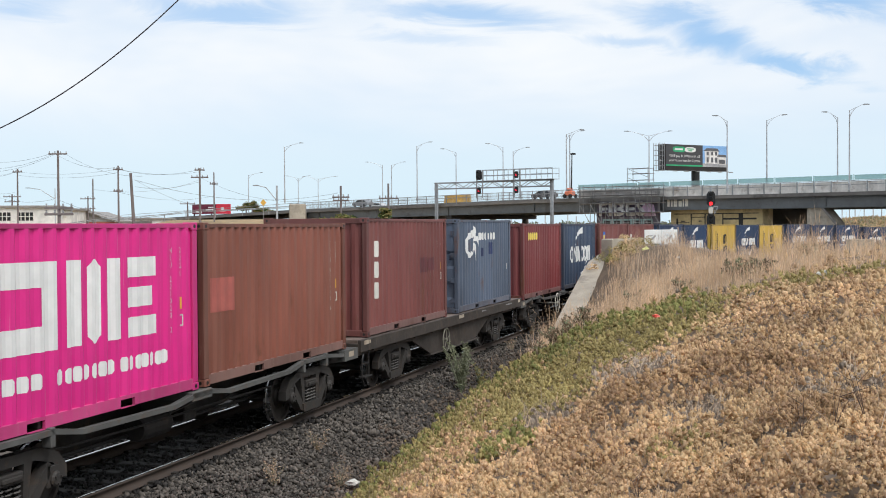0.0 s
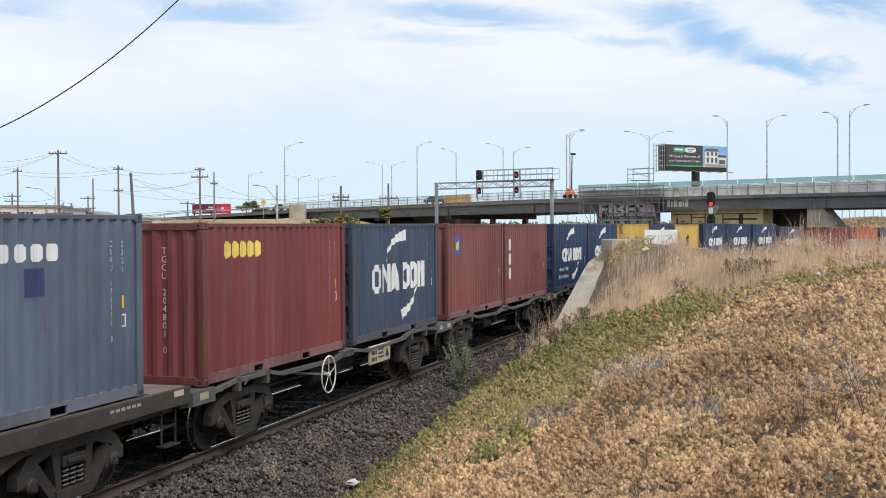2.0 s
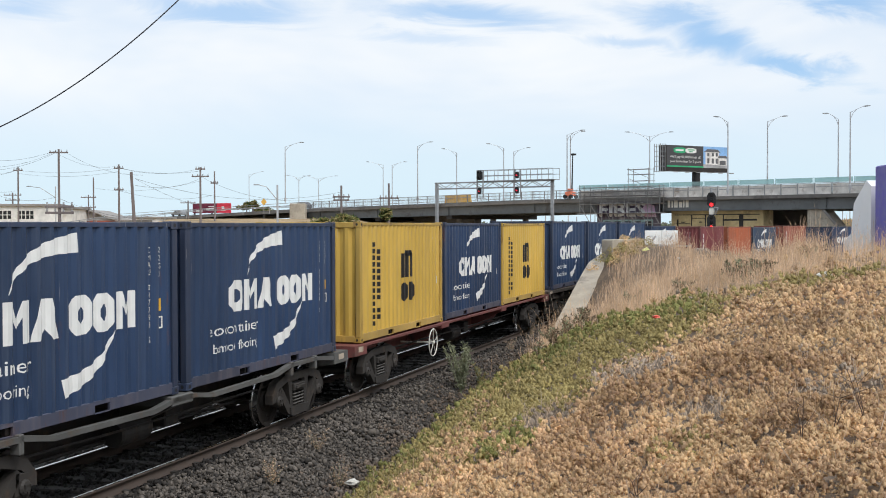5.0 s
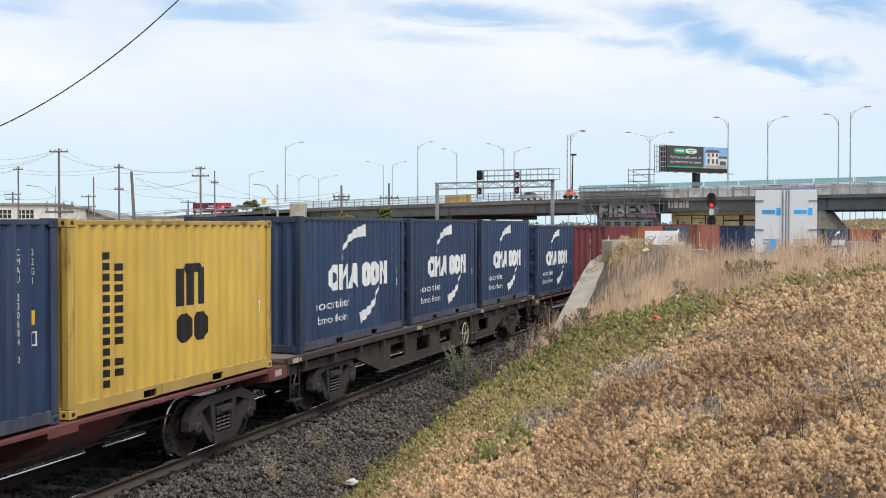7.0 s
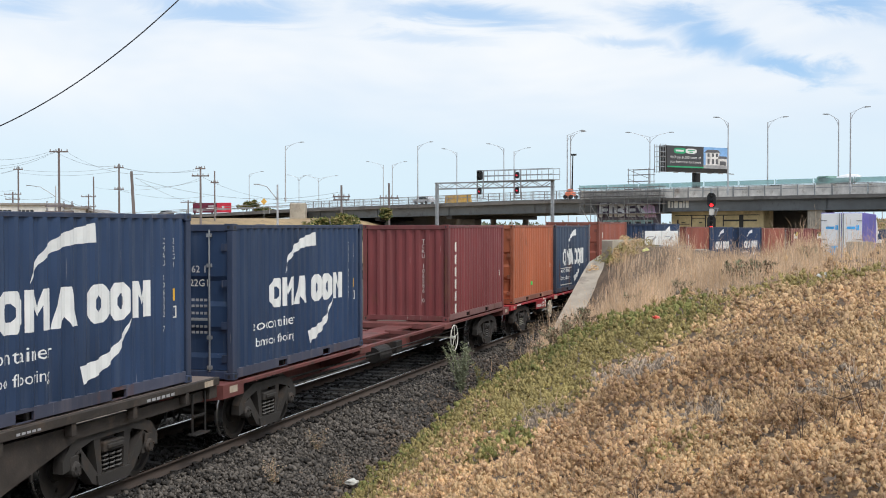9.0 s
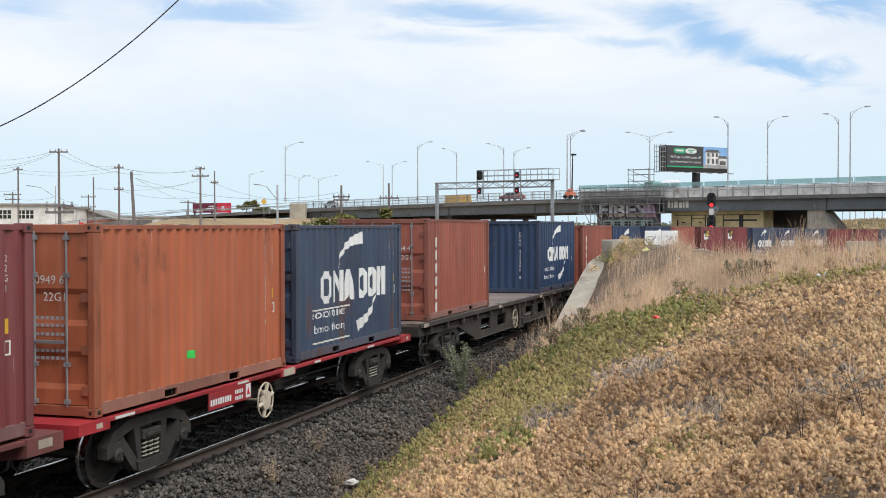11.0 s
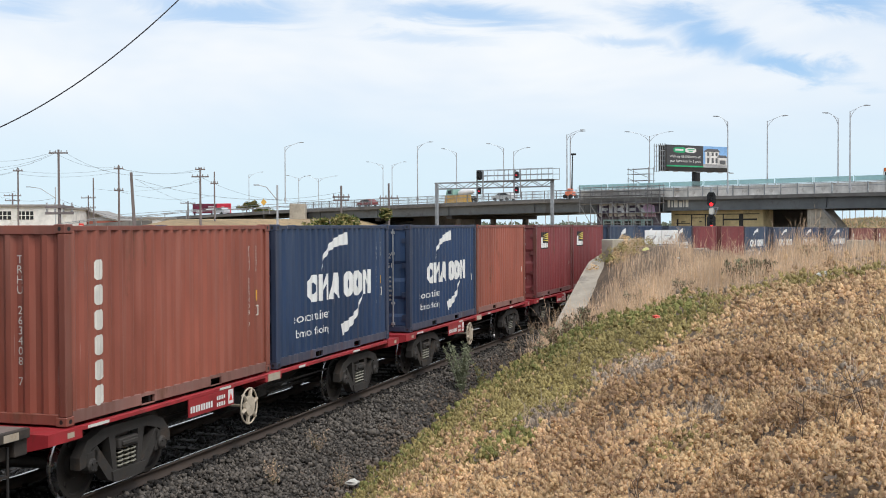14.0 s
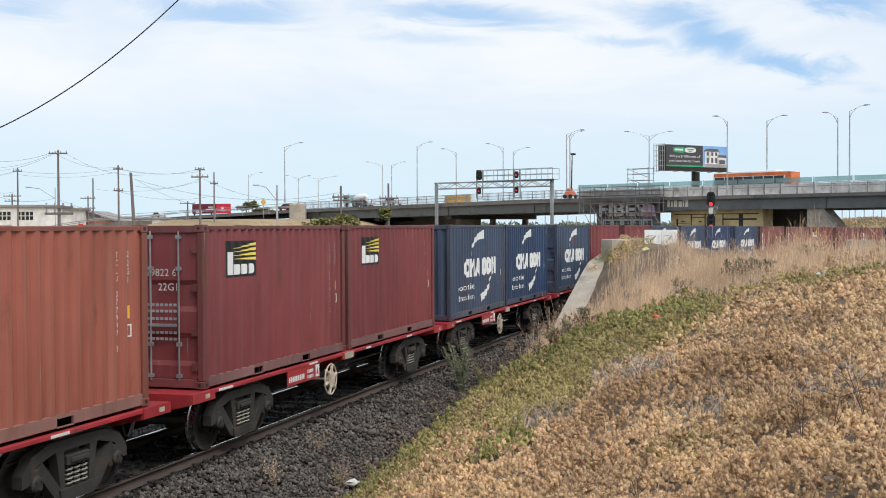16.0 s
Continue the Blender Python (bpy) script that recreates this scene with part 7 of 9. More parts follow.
guard_rail([Vector(((px - 784) / 2090 * 77, 77, 1.85)) for px in (-20, 15, 55, 95, 135, 175, 215)], "galvanised guard rail along the head of the cutting")
ramp = [at_sight(-40, 432, 145), at_sight(15, 424, 148), at_sight(60, 416, 151), at_sight(110, 404, 155), at_sight(170, 395, 165), at_sight(250, 390, 185)]
bm = bmesh.new()
for p, q in zip(ramp, ramp[1:]):
    vs = [bm.verts.new(v) for v in (Vector((p.x, p.y, 0.5)), Vector((q.x, q.y, 0.5)), q, p, Vector((p.x, p.y + 7, 0.5)), Vector((q.x, q.y + 7, 0.5)), q + Vector((0, 7, 0)), p + Vector((0, 7, 0)))]
    for f in ((0, 1, 2, 3), (3, 2, 6, 7), (5, 4, 7, 6), (0, 3, 7, 4), (1, 5, 6, 2)):
        bm.faces.new([vs[i] for i in f])
tagged(part("ramp", bm, M["concrete_dark"]), "grey ramp of the approach road", "ramp", kind="structure")
for px, py, w, h, mat, label in ((124, 411, 0.25, 0.22, M["orange"], "orange works sign beside the ramp"), (132, 411, 0.25, 0.24, M["red_mark"], "red works sign beside the ramp"), (144, 400, 0.3, 0.3, M["red_mark"], "red and white sign on a post"), (145, 409, 0.3, 0.15, M["red_mark"], "small red sign on a post")):
    q = at_sight(px, py, 138)
    sign = thing("works_sign", label, "sign", at=Matrix.Translation((q.x, q.y, 0)))
    base = float(ground_z([q.x], [q.y])[0])
    bm = bmesh.new()
    tube(bm, [(0, 0.05, base), (0, 0.05, q.z)], 0.04, 6)
    part("post", bm, M["galv"], sign)
    bm = bmesh.new()
    box(bm, -w, w, -0.03, 0.0, q.z - h, q.z + h, 0.02)
    part("sign_plate", bm, mat, sign)
    if mat is M["red_mark"]:
        bm = bmesh.new()
        box(bm, -w * 0.7, w * 0.7, -0.04, -0.031, q.z - h * 0.2, q.z + h * 0.25)
        part("sign_bar", bm, M["white"], sign, "plain white bar")
guard_rail([p - Vector((0, 0, 0.1)) for p in ramp] + [at_sight(330, 381, 205), at_sight(430, 376, 222), at_sight(520, 372, 238)], "galvanised guard rail along the approach road")


def road_sign(px, py, far):
    p = at_sight(px, py, far)
    root = thing("road_sign", "yellow diamond warning sign on a post", "road sign", at=Matrix.Translation((p.x, p.y, 0)))
    bm = bmesh.new()
    tube(bm, [(0, 0, 3), (0, 0, p.z)], 0.06, 6)
    part("post", bm, M["galv"], root)
    bm = bmesh.new()
    prism(bm, [(-0.6, p.z), (0, p.z - 0.7), (0.6, p.z), (0, p.z + 0.7)], "y", -0.1, -0.06)
    part("sign_plate", bm, M["barrier_yellow"], root)


road_sign(467, 358, 235)
p = at_sight(525, 378, 228)
bm = bmesh.new()
box(bm, p.x - 1.4, p.x + 1.6, p.y, p.y + 3, p.z - 2, p.z + 1.9, 0.15)
tagged(part("relay_cabinet", bm, M["concrete"]), "grey concrete cabinet at the bridge's end", "cabinet")
bm = bmesh.new()
a, b = at_sight(514, 379, 232), at_sight(541, 378, 236)
box(bm, a.x, b.x, a.y, b.y + 20, -0.5, a.z + 0.3, 0.05)
tagged(part("abutment", bm, M["concrete"]), "pale concrete bridge abutment", "abutment", kind="structure")


# ---- concrete wing wall, parapets and the white notice boards ----
def wing_wall():
    """Retaining wall at the foot of the bank: a raking coping that climbs beside the track."""
    bm = bmesh.new()
    n = 14
    rows = []
    for i in range(n + 1):
        s = 25.6 + (36.0 - 25.6) * i / n
        top = float(np.interp(s, (25.6, 26.6, 33.6, 36), (-0.35, 0.0, 2.25, 2.5)))
        x0, y0, h = on_line(s, -1.05)
        x1, y1, _ = on_line(s, -1.85)
        rows.append([(x0, y0, -0.8), (x0, y0, top - 0.04), (x0 + 0.03, y0, top), (x1 - 0.03, y1, top), (x1, y1, top - 0.04), (x1, y1, -0.8)])
    vs = [[bm.verts.new(p) for p in r] for r in rows]
    for a, b in zip(vs, vs[1:]):
        for k in range(6):
            bm.faces.new((a[k], a[(k + 1) % 6], b[(k + 1) % 6], b[k]))
    bm.faces.new(vs[0])
    bm.faces.new(vs[-1][::-1])
    tagged(part("wing_wall", bm, M["concrete"]), "weathered concrete wing wall with a raking top", "retaining wall", kind="structure")


wing_wall()


def retaining_wall():
    bm = bmesh.new()
    rows = []
    for s in np.arange(36.0, 62, 2):
        x0, y0, h = on_line(s, -1.05)
        x1, y1, _ = on_line(s, -1.6)
        rows.append([(x0, y0, -0.8), (x0, y0, 2.3), (x1, y1, 2.3), (x1, y1, -0.8)])
    vs = [[bm.verts.new(p) for p in r] for r in rows]
    for a, b in zip(vs, vs[1:]):
        for k in range(4):
            bm.faces.new((a[k], a[(k + 1) % 4], b[(k + 1) % 4], b[k]))
    bm.faces.new(vs[0])
    bm.faces.new(vs[-1][::-1])
    tagged(part("retaining_wall", bm, M["concrete"]), "concrete retaining wall beside the track", "retaining wall", kind="structure")


retaining_wall()


def parapet(name, label, p, q, low, high, thick):
    """A chunky concrete block from p to q, with a raking end."""
    p, q = Vector(p), Vector(q)
    w = (q - p).length
    root = thing(name, label, "concrete parapet", at=pose(p.x, p.y, 0, 0, 0, math.degrees(math.atan2(q.y - p.y, q.x - p.x))))
    bm = bmesh.new()
    prism(bm, [(0, low), (0.0, high - 0.02), (0.05, high), (w - 0.05, high), (w, high - 0.05), (w, low)], "y", 0, thick)
    bmesh.ops.bevel(bm, geom=bm.edges[:], offset=0.02, segments=1, affect="EDGES")
    part("block", bm, M["concrete"], root)
    return root


parapet("parapet", "weathered concrete parapet end at the top of the wall", (6.42, 44.8), (8.2, 46.9), 1.2, 3.12, 0.5)
a, b = at_sight(1505, 426, 50), at_sight(1546, 426, 50)
block = parapet("parapet", "free-standing concrete block with upright joints", (a.x, a.y), (b.x, b.y), 0.5, a.z, 0.6)
for x in (0.33, 0.66):
    box_at("joint", M["concrete_dark"], block, x - 0.008, x + 0.008, -0.004, 0.01, 0.6, a.z - 0.03)


def culvert_pipe():
    a = at_sight(1552, 440, 52)
    bm = bmesh.new()
    lathe(bm, [(0.3, 0), (0.3, 3.5)], (a.x, a.y, a.z), "x", 16)
    tagged(part("pipe", bm, M["concrete_dark"]), "large grey pipe lying beside the road", "pipe")


culvert_pipe()


def notice_boards():
    a, b = at_sight(1141, 408, 46.5), at_sight(1199, 408, 47.5)
    root = thing("notice_board", "pair of white notice boards with black marks on a rail", "notice board", at=pose(a.x, a.y, 0, 0, 0, math.degrees(math.atan2(b.y - a.y, b.x - a.x))))
    w = (b - a).length
    z1, z0 = a.z, at_sight(1141, 433, 46.5).z
    for x0, x1 in ((0, w * 0.497), (w * 0.503, w)):
        bm = bmesh.new()
        box(bm, x0, x1, 0, 0.03, z0, z1, 0.006)
        board = part("board", bm, M["white"], root)
        c = (x0 + x1) / 2
        bm = bmesh.new()
        for p in ([(c - 0.1, z0 + 0.2), (c - 0.04, z0 + 0.14), (c + 0.16, z0 + 0.30), (c + 0.1, z0 + 0.36)], [(c - 0.28, z0 + 0.32), (c + 0.0, z0 + 0.32), (c + 0.0, z0 + 0.345), (c - 0.28, z0 + 0.345)]):
            bm.faces.new([bm.verts.new((x, -0.008, z)) for x, z in p])
        part("board_marking", bm, M["grey_mark"], board, "grey slanted marks")
    bm = bmesh.new()
    for x in (0.1, w / 2, w - 0.1):
        box(bm, x - 0.03, x + 0.03, 0.03, 0.09, 1.0, z1 - 0.05)
    box(bm, -0.1, w + 0.8, 0.03, 0.1, z0 - 0.12, z0 - 0.04)
    part("frame", bm, M["galv"], root)


notice_boards()
a = at_sight(1143, 447, 44)
bm = bmesh.new()
bmesh.ops.create_icosphere(bm, subdivisions=2, radius=0.16)
for v in bm.verts:
    v.co = Vector((a.x, a.y, a.z)) + Vector((v.co.x * (1 + 0.3 * math.sin(v.co.z * 30)), v.co.y, v.co.z * 1.25 * (1 + 0.2 * math.sin(v.co.x * 40))))
tagged(part("plastic_bag", bm, material("pale_yellow_plastic", (0.75, 0.75, 0.3), 0.4)), "crumpled pale yellow plastic bag", "litter")


# ---- road vehicles ----
def wheel(parent, x, y, r, w=0.28):
    bm = bmesh.new()
    lathe(bm, [(r * 0.6, y - w / 2), (r * 0.95, y - w / 2), (r, y - w * 0.3), (r, y + w * 0.3), (r * 0.95, y + w / 2), (r * 0.6, y + w / 2)], (x, 0, r), "y", 18)
    t = part("wheel", bm, M["black"], parent, "black tyre")
    bm = bmesh.new()
    lathe(bm, [(r * 0.6, y - w * 0.4), (r * 0.3, y - w * 0.45), (r * 0.3, y + w * 0.45), (r * 0.6, y + w * 0.4)], (x, 0, r), "y", 12)
    part("rim", bm, M["galv"], t)


M["purple"] = material("violet_trailer_side", (0.10, 0.08, 0.38), 0.5, bump=0)
M["cyan_mark"] = material("sky_blue_print", (0.05, 0.42, 0.85), 0.5, bump=0)
M["truck_white"] = material("white_lorry_panel", (0.82, 0.82, 0.83), 0.4, grain=0.02, blotch=0.04, bump=0)
M["windscreen"] = material("dark_vehicle_glass", (0.02, 0.025, 0.03), 0.08, bump=0)


def build_truck():
    """Semi-trailer; +x is forward, origin under the rear doors."""
    root = thing("semi_trailer_truck", "white box semi-trailer with violet sides and blue rear marks", "truck")
    L, W, z0, z1 = 13.6, 1.25, 1.15, 4.3
    bm = bmesh.new()
    box(bm, 0.06, L, -W, W, z0, z1, 0.04)
    part("box_body", bm, M["purple"], root, "violet trailer body")
    for s in (-1, 1):
        bm = bmesh.new()
        box(bm, 0.0, 0.06, *sorted((s * 0.02, s * (W - 0.02))), z0 + 0.05, z1 - 0.05, 0.01)
        door = part("rear_door", bm, M["truck_white"], root, "white rear door")
        for y in (0.12,):
            bm = bmesh.new()
            tube(bm, [(-0.03, s * y, z0), (-0.03, s * y, z1 - 0.03)], 0.025, 6)
            part("locking_bar", bm, M["galv"], door)
        for z in (1.6, 2.6, 3.8):
            box_at("hinge", M["galv"], door, -0.03, 0.0, *sorted((s * (W - 0.35), s * (W - 0.02))), z - 0.03, z + 0.03)
        bm = bmesh.new()
        for y0, y1, za, zb in ((0.85, 1.02, 3.2, 3.5), (0.28, 0.8, 3.26, 3.42)):
            f = [(-0.012, s * 0.63 - 0.6 + 1.2 * 0 + (1.25 - y0) * 1.0 - 0.05, za), (-0.012, s * 0.63 - 0.6 + (1.25 - y1) - 0.05, za), (-0.012, s * 0.63 - 0.6 + (1.25 - y1) - 0.05, zb), (-0.012, s * 0.63 - 0.6 + (1.25 - y0) - 0.05, zb)]
            bm.faces.new([bm.verts.new(v) for v in f])
        part("door_marking", bm, M["cyan_mark"], door, "blue and grey bars")
        bm = bmesh.new()
        for z in (2.0, 2.15):
            bm.faces.new([bm.verts.new((-0.012, y, q)) for y, q in ((s * 0.6 - 0.3, z), (s * 0.6 + 0.3, z), (s * 0.6 + 0.3, z + 0.06), (s * 0.6 - 0.3, z + 0.06))])
        part("door_bars", bm, M["grey_mark"], door)
    bm = bmesh.new()
    bm.faces.new([bm.verts.new((-0.013, y, z)) for y, z in ((1.15, 1.2), (0.62, 2.2), (0.22, 2.2), (0.75, 1.2))])
    part("rear_emblem", bm, M["cyan_mark"], root, "sky-blue slanted panel")
    bm = bmesh.new()
    bm.faces.new([bm.verts.new((-0.013, y, z)) for y, z in ((0.62, 1.2), (0.2, 2.05), (0.02, 1.75), (0.28, 1.2))])
    part("rear_emblem", bm, M["grey_mark"], root, "grey slanted panel")
    bm = bmesh.new()
    box(bm, 0.2, L - 0.4, -0.45, 0.45, 0.9, z0, 0.02)
    box(bm, 0.0, 0.12, -W, W, 0.55, 0.75, 0.02)
    part("chassis", bm, M["steel_dark"], root)
    for x in (1.6, 2.9, 4.2):
        for s in (-1, 1):
            wheel(root, x, s * 1.05, 0.5)
    bm = bmesh.new()
    prism(bm, [(L + 0.5, 1.0), (L + 0.5, 3.7), (L + 1.0, 3.9), (L + 2.4, 3.2), (L + 2.7, 2.2), (L + 3.6, 1.9), (L + 3.7, 0.7), (L + 0.5, 0.7)], "y", -1.22, 1.22)
    cab = part("cab", bm, M["truck_white"], root, "white tractor cab")
    box_at("windscreen", M["windscreen"], cab, L + 2.46, L + 2.6, -1.05, 1.05, 2.3, 3.1)
    for x in (L - 1.2, L + 0.1, L + 3.0):
        for s in (-1, 1):
            wheel(root, x, s * 1.05, 0.5)
    return root


truck = build_truck()


def build_bus():
    """City bus; +x forward, origin at its middle."""
    root = thing("city_bus", "orange and white city bus with dark windows", "bus")
    L2, W = 6.2, 1.25
    body = material("orange_bus_paint", (0.75, 0.17, 0.035), 0.4, bump=0)
    bm = bmesh.new()
    prism(bm, [(-L2, 0.35), (L2 - 0.1, 0.35), (L2, 1.2), (L2 - 0.12, 2.95), (L2 - 0.4, 3.05), (-L2 + 0.25, 3.05), (-L2, 2.85)], "y", -W, W)
    part("body", bm, M["truck_white"], root)
    bm = bmesh.new()
    box(bm, -L2 - 0.01, L2 - 0.15, -W - 0.012, W + 0.012, 2.5, 2.98, 0.02)
    box(bm, -L2 - 0.012, -L2 + 0.9, -W - 0.013, W + 0.013, 0.9, 2.5, 0.02)
    part("colour_band", bm, body, root, "orange roof band and tail")
    bm = bmesh.new()
    box(bm, -3.8, 3.4, -0.9, 0.9, 3.05, 3.3, 0.08)
    part("roof_unit", bm, M["truck_white"], root)
    for s in (-1, 1):
        for x0, x1 in ((-5.1, -3.6), (-3.5, -2.0), (-1.9, -0.4), (-0.3, 1.2), (1.3, 2.8), (2.9, 4.2), (4.3, 5.9)):
            box_at("window", M["windscreen"], root, x0, x1, *sorted((s * (W - 0.02), s * (W + 0.016))), 1.35, 2.45, 0.01)
    box_at("windscreen", M["windscreen"], root, L2 - 0.2, L2 + 0.01, -1.1, 1.1, 1.1, 2.6)
    for x in (-3.2, 3.4):
        for s in (-1, 1):
            wheel(root, x, s * 1.1, 0.48)
    return root


bus = build_bus()


def build_mixer():
    root = thing("concrete_mixer_truck", "pale green mixer truck with a small white drum", "truck")
    green = material("pale_green_lorry_paint", (0.25, 0.42, 0.36), 0.5, bump=0)
    bm = bmesh.new()
    box(bm, -2.6, 3.3, -0.5, 0.5, 0.8, 1.15)
    part("chassis", bm, M["steel_dark"], root)
    bm = bmesh.new()
    prism(bm, [(1.6, 0.8), (3.4, 0.8), (3.4, 1.7), (3.15, 2.35), (1.6, 2.4)], "y", -1.2, 1.2)
    cab = part("cab", bm, green, root)
    box_at("windscreen", M["windscreen"], cab, 3.2, 3.38, -1.05, 1.05, 1.65, 2.25)
    for s in (-1, 1):
        box_at("window", M["windscreen"], cab, 2.0, 3.0, *sorted((s * 1.19, s * 1.215)), 1.6, 2.2)
    bm = bmesh.new()
    lathe(bm, [(0.25, -2.4), (0.45, -2.1), (0.72, -0.8), (0.72, 0.2), (0.45, 1.2), (0.3, 1.4)], (0, 0, 0), "x", 20)
    drum = part("drum", bm, M["truck_white"], root, "pale mixing drum")
    drum.matrix_basis = pose(0, 0, 1.8, 0, 7, 0)
    for x in (-1.9, -0.8, 2.5):
        for s in (-1, 1):
            wheel(root, x, s * 1.0, 0.5)
    return root


mixer = build_mixer()


def build_car(colour, name_colour):
    root = thing("car", f"{name_colour} car driving on the bridge", "car", "cars on the bridge")
    m = material(name_colour.replace(" ", "_") + "_car_paint", colour, 0.3, 0.2, bump=0, grain=0.03, blotch=0.03)
    bm = bmesh.new()
    prism(bm, [(-2.2, 0.35), (2.2, 0.35), (2.25, 0.75), (1.3, 0.92), (0.6, 1.42), (-1.2, 1.46), (-2.05, 0.98), (-2.25, 0.8)], "y", -0.88, 0.88)
    bmesh.ops.bevel(bm, geom=bm.edges[:], offset=0.05, segments=1, affect="EDGES")
    part("body", bm, m, root)
    for s in (-1, 1):
        bm = bmesh.new()
        prism(bm, [(-1.7, 0.98), (1.05, 0.98), (0.55, 1.34), (-1.1, 1.38)], "y", *sorted((s * 0.86, s * 0.9)))
        part("side_window", bm, M["windscreen"], root)
        for x in (-1.35, 1.4):
            wheel(root, x, s * 0.8, 0.32, 0.2)
    return root


CARS_ROAD = [(build_car(c, n), lane, t0, v) for c, n, lane, t0, v in (
    ((0.3, 0.31, 0.32), "silver grey", 3.0, 106.0 - 9 * 0.0, 13.0), ((0.7, 0.7, 0.7), "white", 19.0, 60.0, -13.0), ((0.08, 0.08, 0.09), "dark grey", 3.0, 60.0, 13.0),
    ((0.6, 0.6, 0.62), "pale silver", 3.0, -28.0, 13.0), ((0.7, 0.7, 0.7), "white", 20.0, 120.0, -12.5), ((0.25, 0.05, 0.05), "dark red", 3.2, -70.0, 12.5), ((0.65, 0.65, 0.66), "white", 3.0, -96.0, 12.6), ((0.7, 0.7, 0.7), "white", 2.4, -130.2, 14.2))]


def build_boom_lift():
    p = at_sight(1009, 340, 190)
    root = thing("boom_lift", "orange boom lift with a raised dark mast on the bridge", "boom lift", at=pose(p.x, p.y, 8.05, 0, 0, -45))
    bm = bmesh.new()
    box(bm, -0.7, 0.7, -0.6, 0.6, 0.4, 1.1, 0.1)
    box(bm, -0.35, 0.35, -0.4, 0.4, 1.1, 1.6, 0.1)
    part("base", bm, M["orange"], root)
    for x in (-0.6, 0.6):
        for s in (-1, 1):
            wheel(root, x, s * 0.65, 0.32)
    bm = bmesh.new()
    tube(bm, [(0.3, 0, 1.5), (0.45, 0, 7.0)], 0.12, 6, 0.08)
    part("mast", bm, M["black"], root)
    bm = bmesh.new()
    box(bm, 0.3, 1.0, -0.3, 0.3, 6.9, 7.2, 0.05)
    part("mast_head", bm, M["black"], root)


build_boom_lift()
barrier = thing("road_barrier", "row of faded orange-yellow plastic road barriers", "road barrier", at=BRIDGE_AT)
for k in range(6):
    bm = bmesh.new()
    t = 75.5 + k * 1.05
    prism(bm, [(1.0, 0.0), (1.15, 0.5), (1.2, 1.4), (1.4, 1.4), (1.45, 0.5), (1.6, 0.0)], "x", -t - 1.0, -t)
    for v in bm.verts:
        v.co.z += deck_z(t)
    part("barrier_block", bm, M["barrier_yellow"], barrier)


# ---- plants and stones ----
def leaf_material(name, colour, dark, spread=0.35):
    m = material(name, colour, 0.75, grain=0.22, size=2.2, blotch=0.32, blotch_size=0.5, bump=0, island=spread)
    nt = m.node_tree
    bsdf = nt.nodes["Principled BSDF"]
    bsdf.inputs["Specular IOR Level"].default_value = 0.15
    # thin dry leaves let some light through
    thin, mix = nt.nodes.new("ShaderNodeBsdfTranslucent"), nt.nodes.new("ShaderNodeMixShader")
    nt.links.new(bsdf.inputs["Base Color"].links[0].from_socket, thin.inputs[0])
    mix.inputs[0].default_value = 0.2
    out = [x for x in nt.nodes if x.type == "OUTPUT_MATERIAL"][0]
    nt.links.new(bsdf.outputs[0], mix.inputs[1])
    nt.links.new(thin.outputs[0], mix.inputs[2])
    nt.links.new(mix.outputs[0], out.inputs[0])
    return m


M["tan_leaf"] = leaf_material("sunburnt_tan_leaf", (0.62, 0.42, 0.25), 0, 0.14)
M["sand_leaf"] = leaf_material("pale_sandy_leaf", (0.65, 0.455, 0.26), 0, 0.14)
M["rust_leaf"] = leaf_material("rusty_brown_leaf", (0.53, 0.35, 0.195), 0, 0.14)
M["olive_leaf"] = leaf_material("olive_green_leaf", (0.36, 0.295, 0.125), 0, 0.15)
M["green_leaf"] = leaf_material("fresh_green_leaf", (0.235, 0.235, 0.085), 0, 0.18)
M["umber_leaf"] = leaf_material("dark_umber_leaf", (0.40, 0.26, 0.16), 0, 0.14)
M["grey_twig"] = leaf_material("grey_dead_twig", (0.38, 0.31, 0.245), 0)
M["brown_leaf"] = leaf_material("dull_brown_dry_shrub", (0.25, 0.185, 0.125), 0)
M["straw"] = leaf_material("dry_straw", (0.52, 0.35, 0.225), 0, 0.25)
M["pale_straw"] = leaf_material("pale_dry_straw", (0.61, 0.445, 0.305), 0, 0.25)
M["dark_leaf"] = leaf_material("dark_green_leaf", (0.065, 0.10, 0.03), 0, 0.5)
M["far_leaf"] = leaf_material("hazy_distant_foliage", (0.17, 0.20, 0.14), 0, 0.3)
M["grey_leaf"] = leaf_material("grey_green_leaf", (0.27, 0.29, 0.18), 0)
M["sage_leaf"] = leaf_material("pale_sage_leaf", (0.33, 0.35, 0.235), 0)
M["dark_twig"] = material("dark_brown_dead_wood", (0.09, 0.06, 0.045), 0.85, bump=0.1)
# oily stones darkened further to carry the shade beneath the wagons
M["oily_shade_stone"] = material("oily_shaded_stone", (0.016, 0.014, 0.013), 0.9, grain=0.2, size=20, bump=0.3, island=0.5)
M["stone"] = material("grey_crushed_stone", (0.098, 0.085, 0.073), 0.9, grain=0.2, size=20, blotch=0.2, blotch_size=0.6, bump=0.3, island=0.7)
M["dusty_stone"] = material("soil_stained_stone", (0.125, 0.095, 0.073), 0.95, grain=0.2, size=20, blotch=0.2, blotch_size=0.6, bump=0.3, island=0.6)


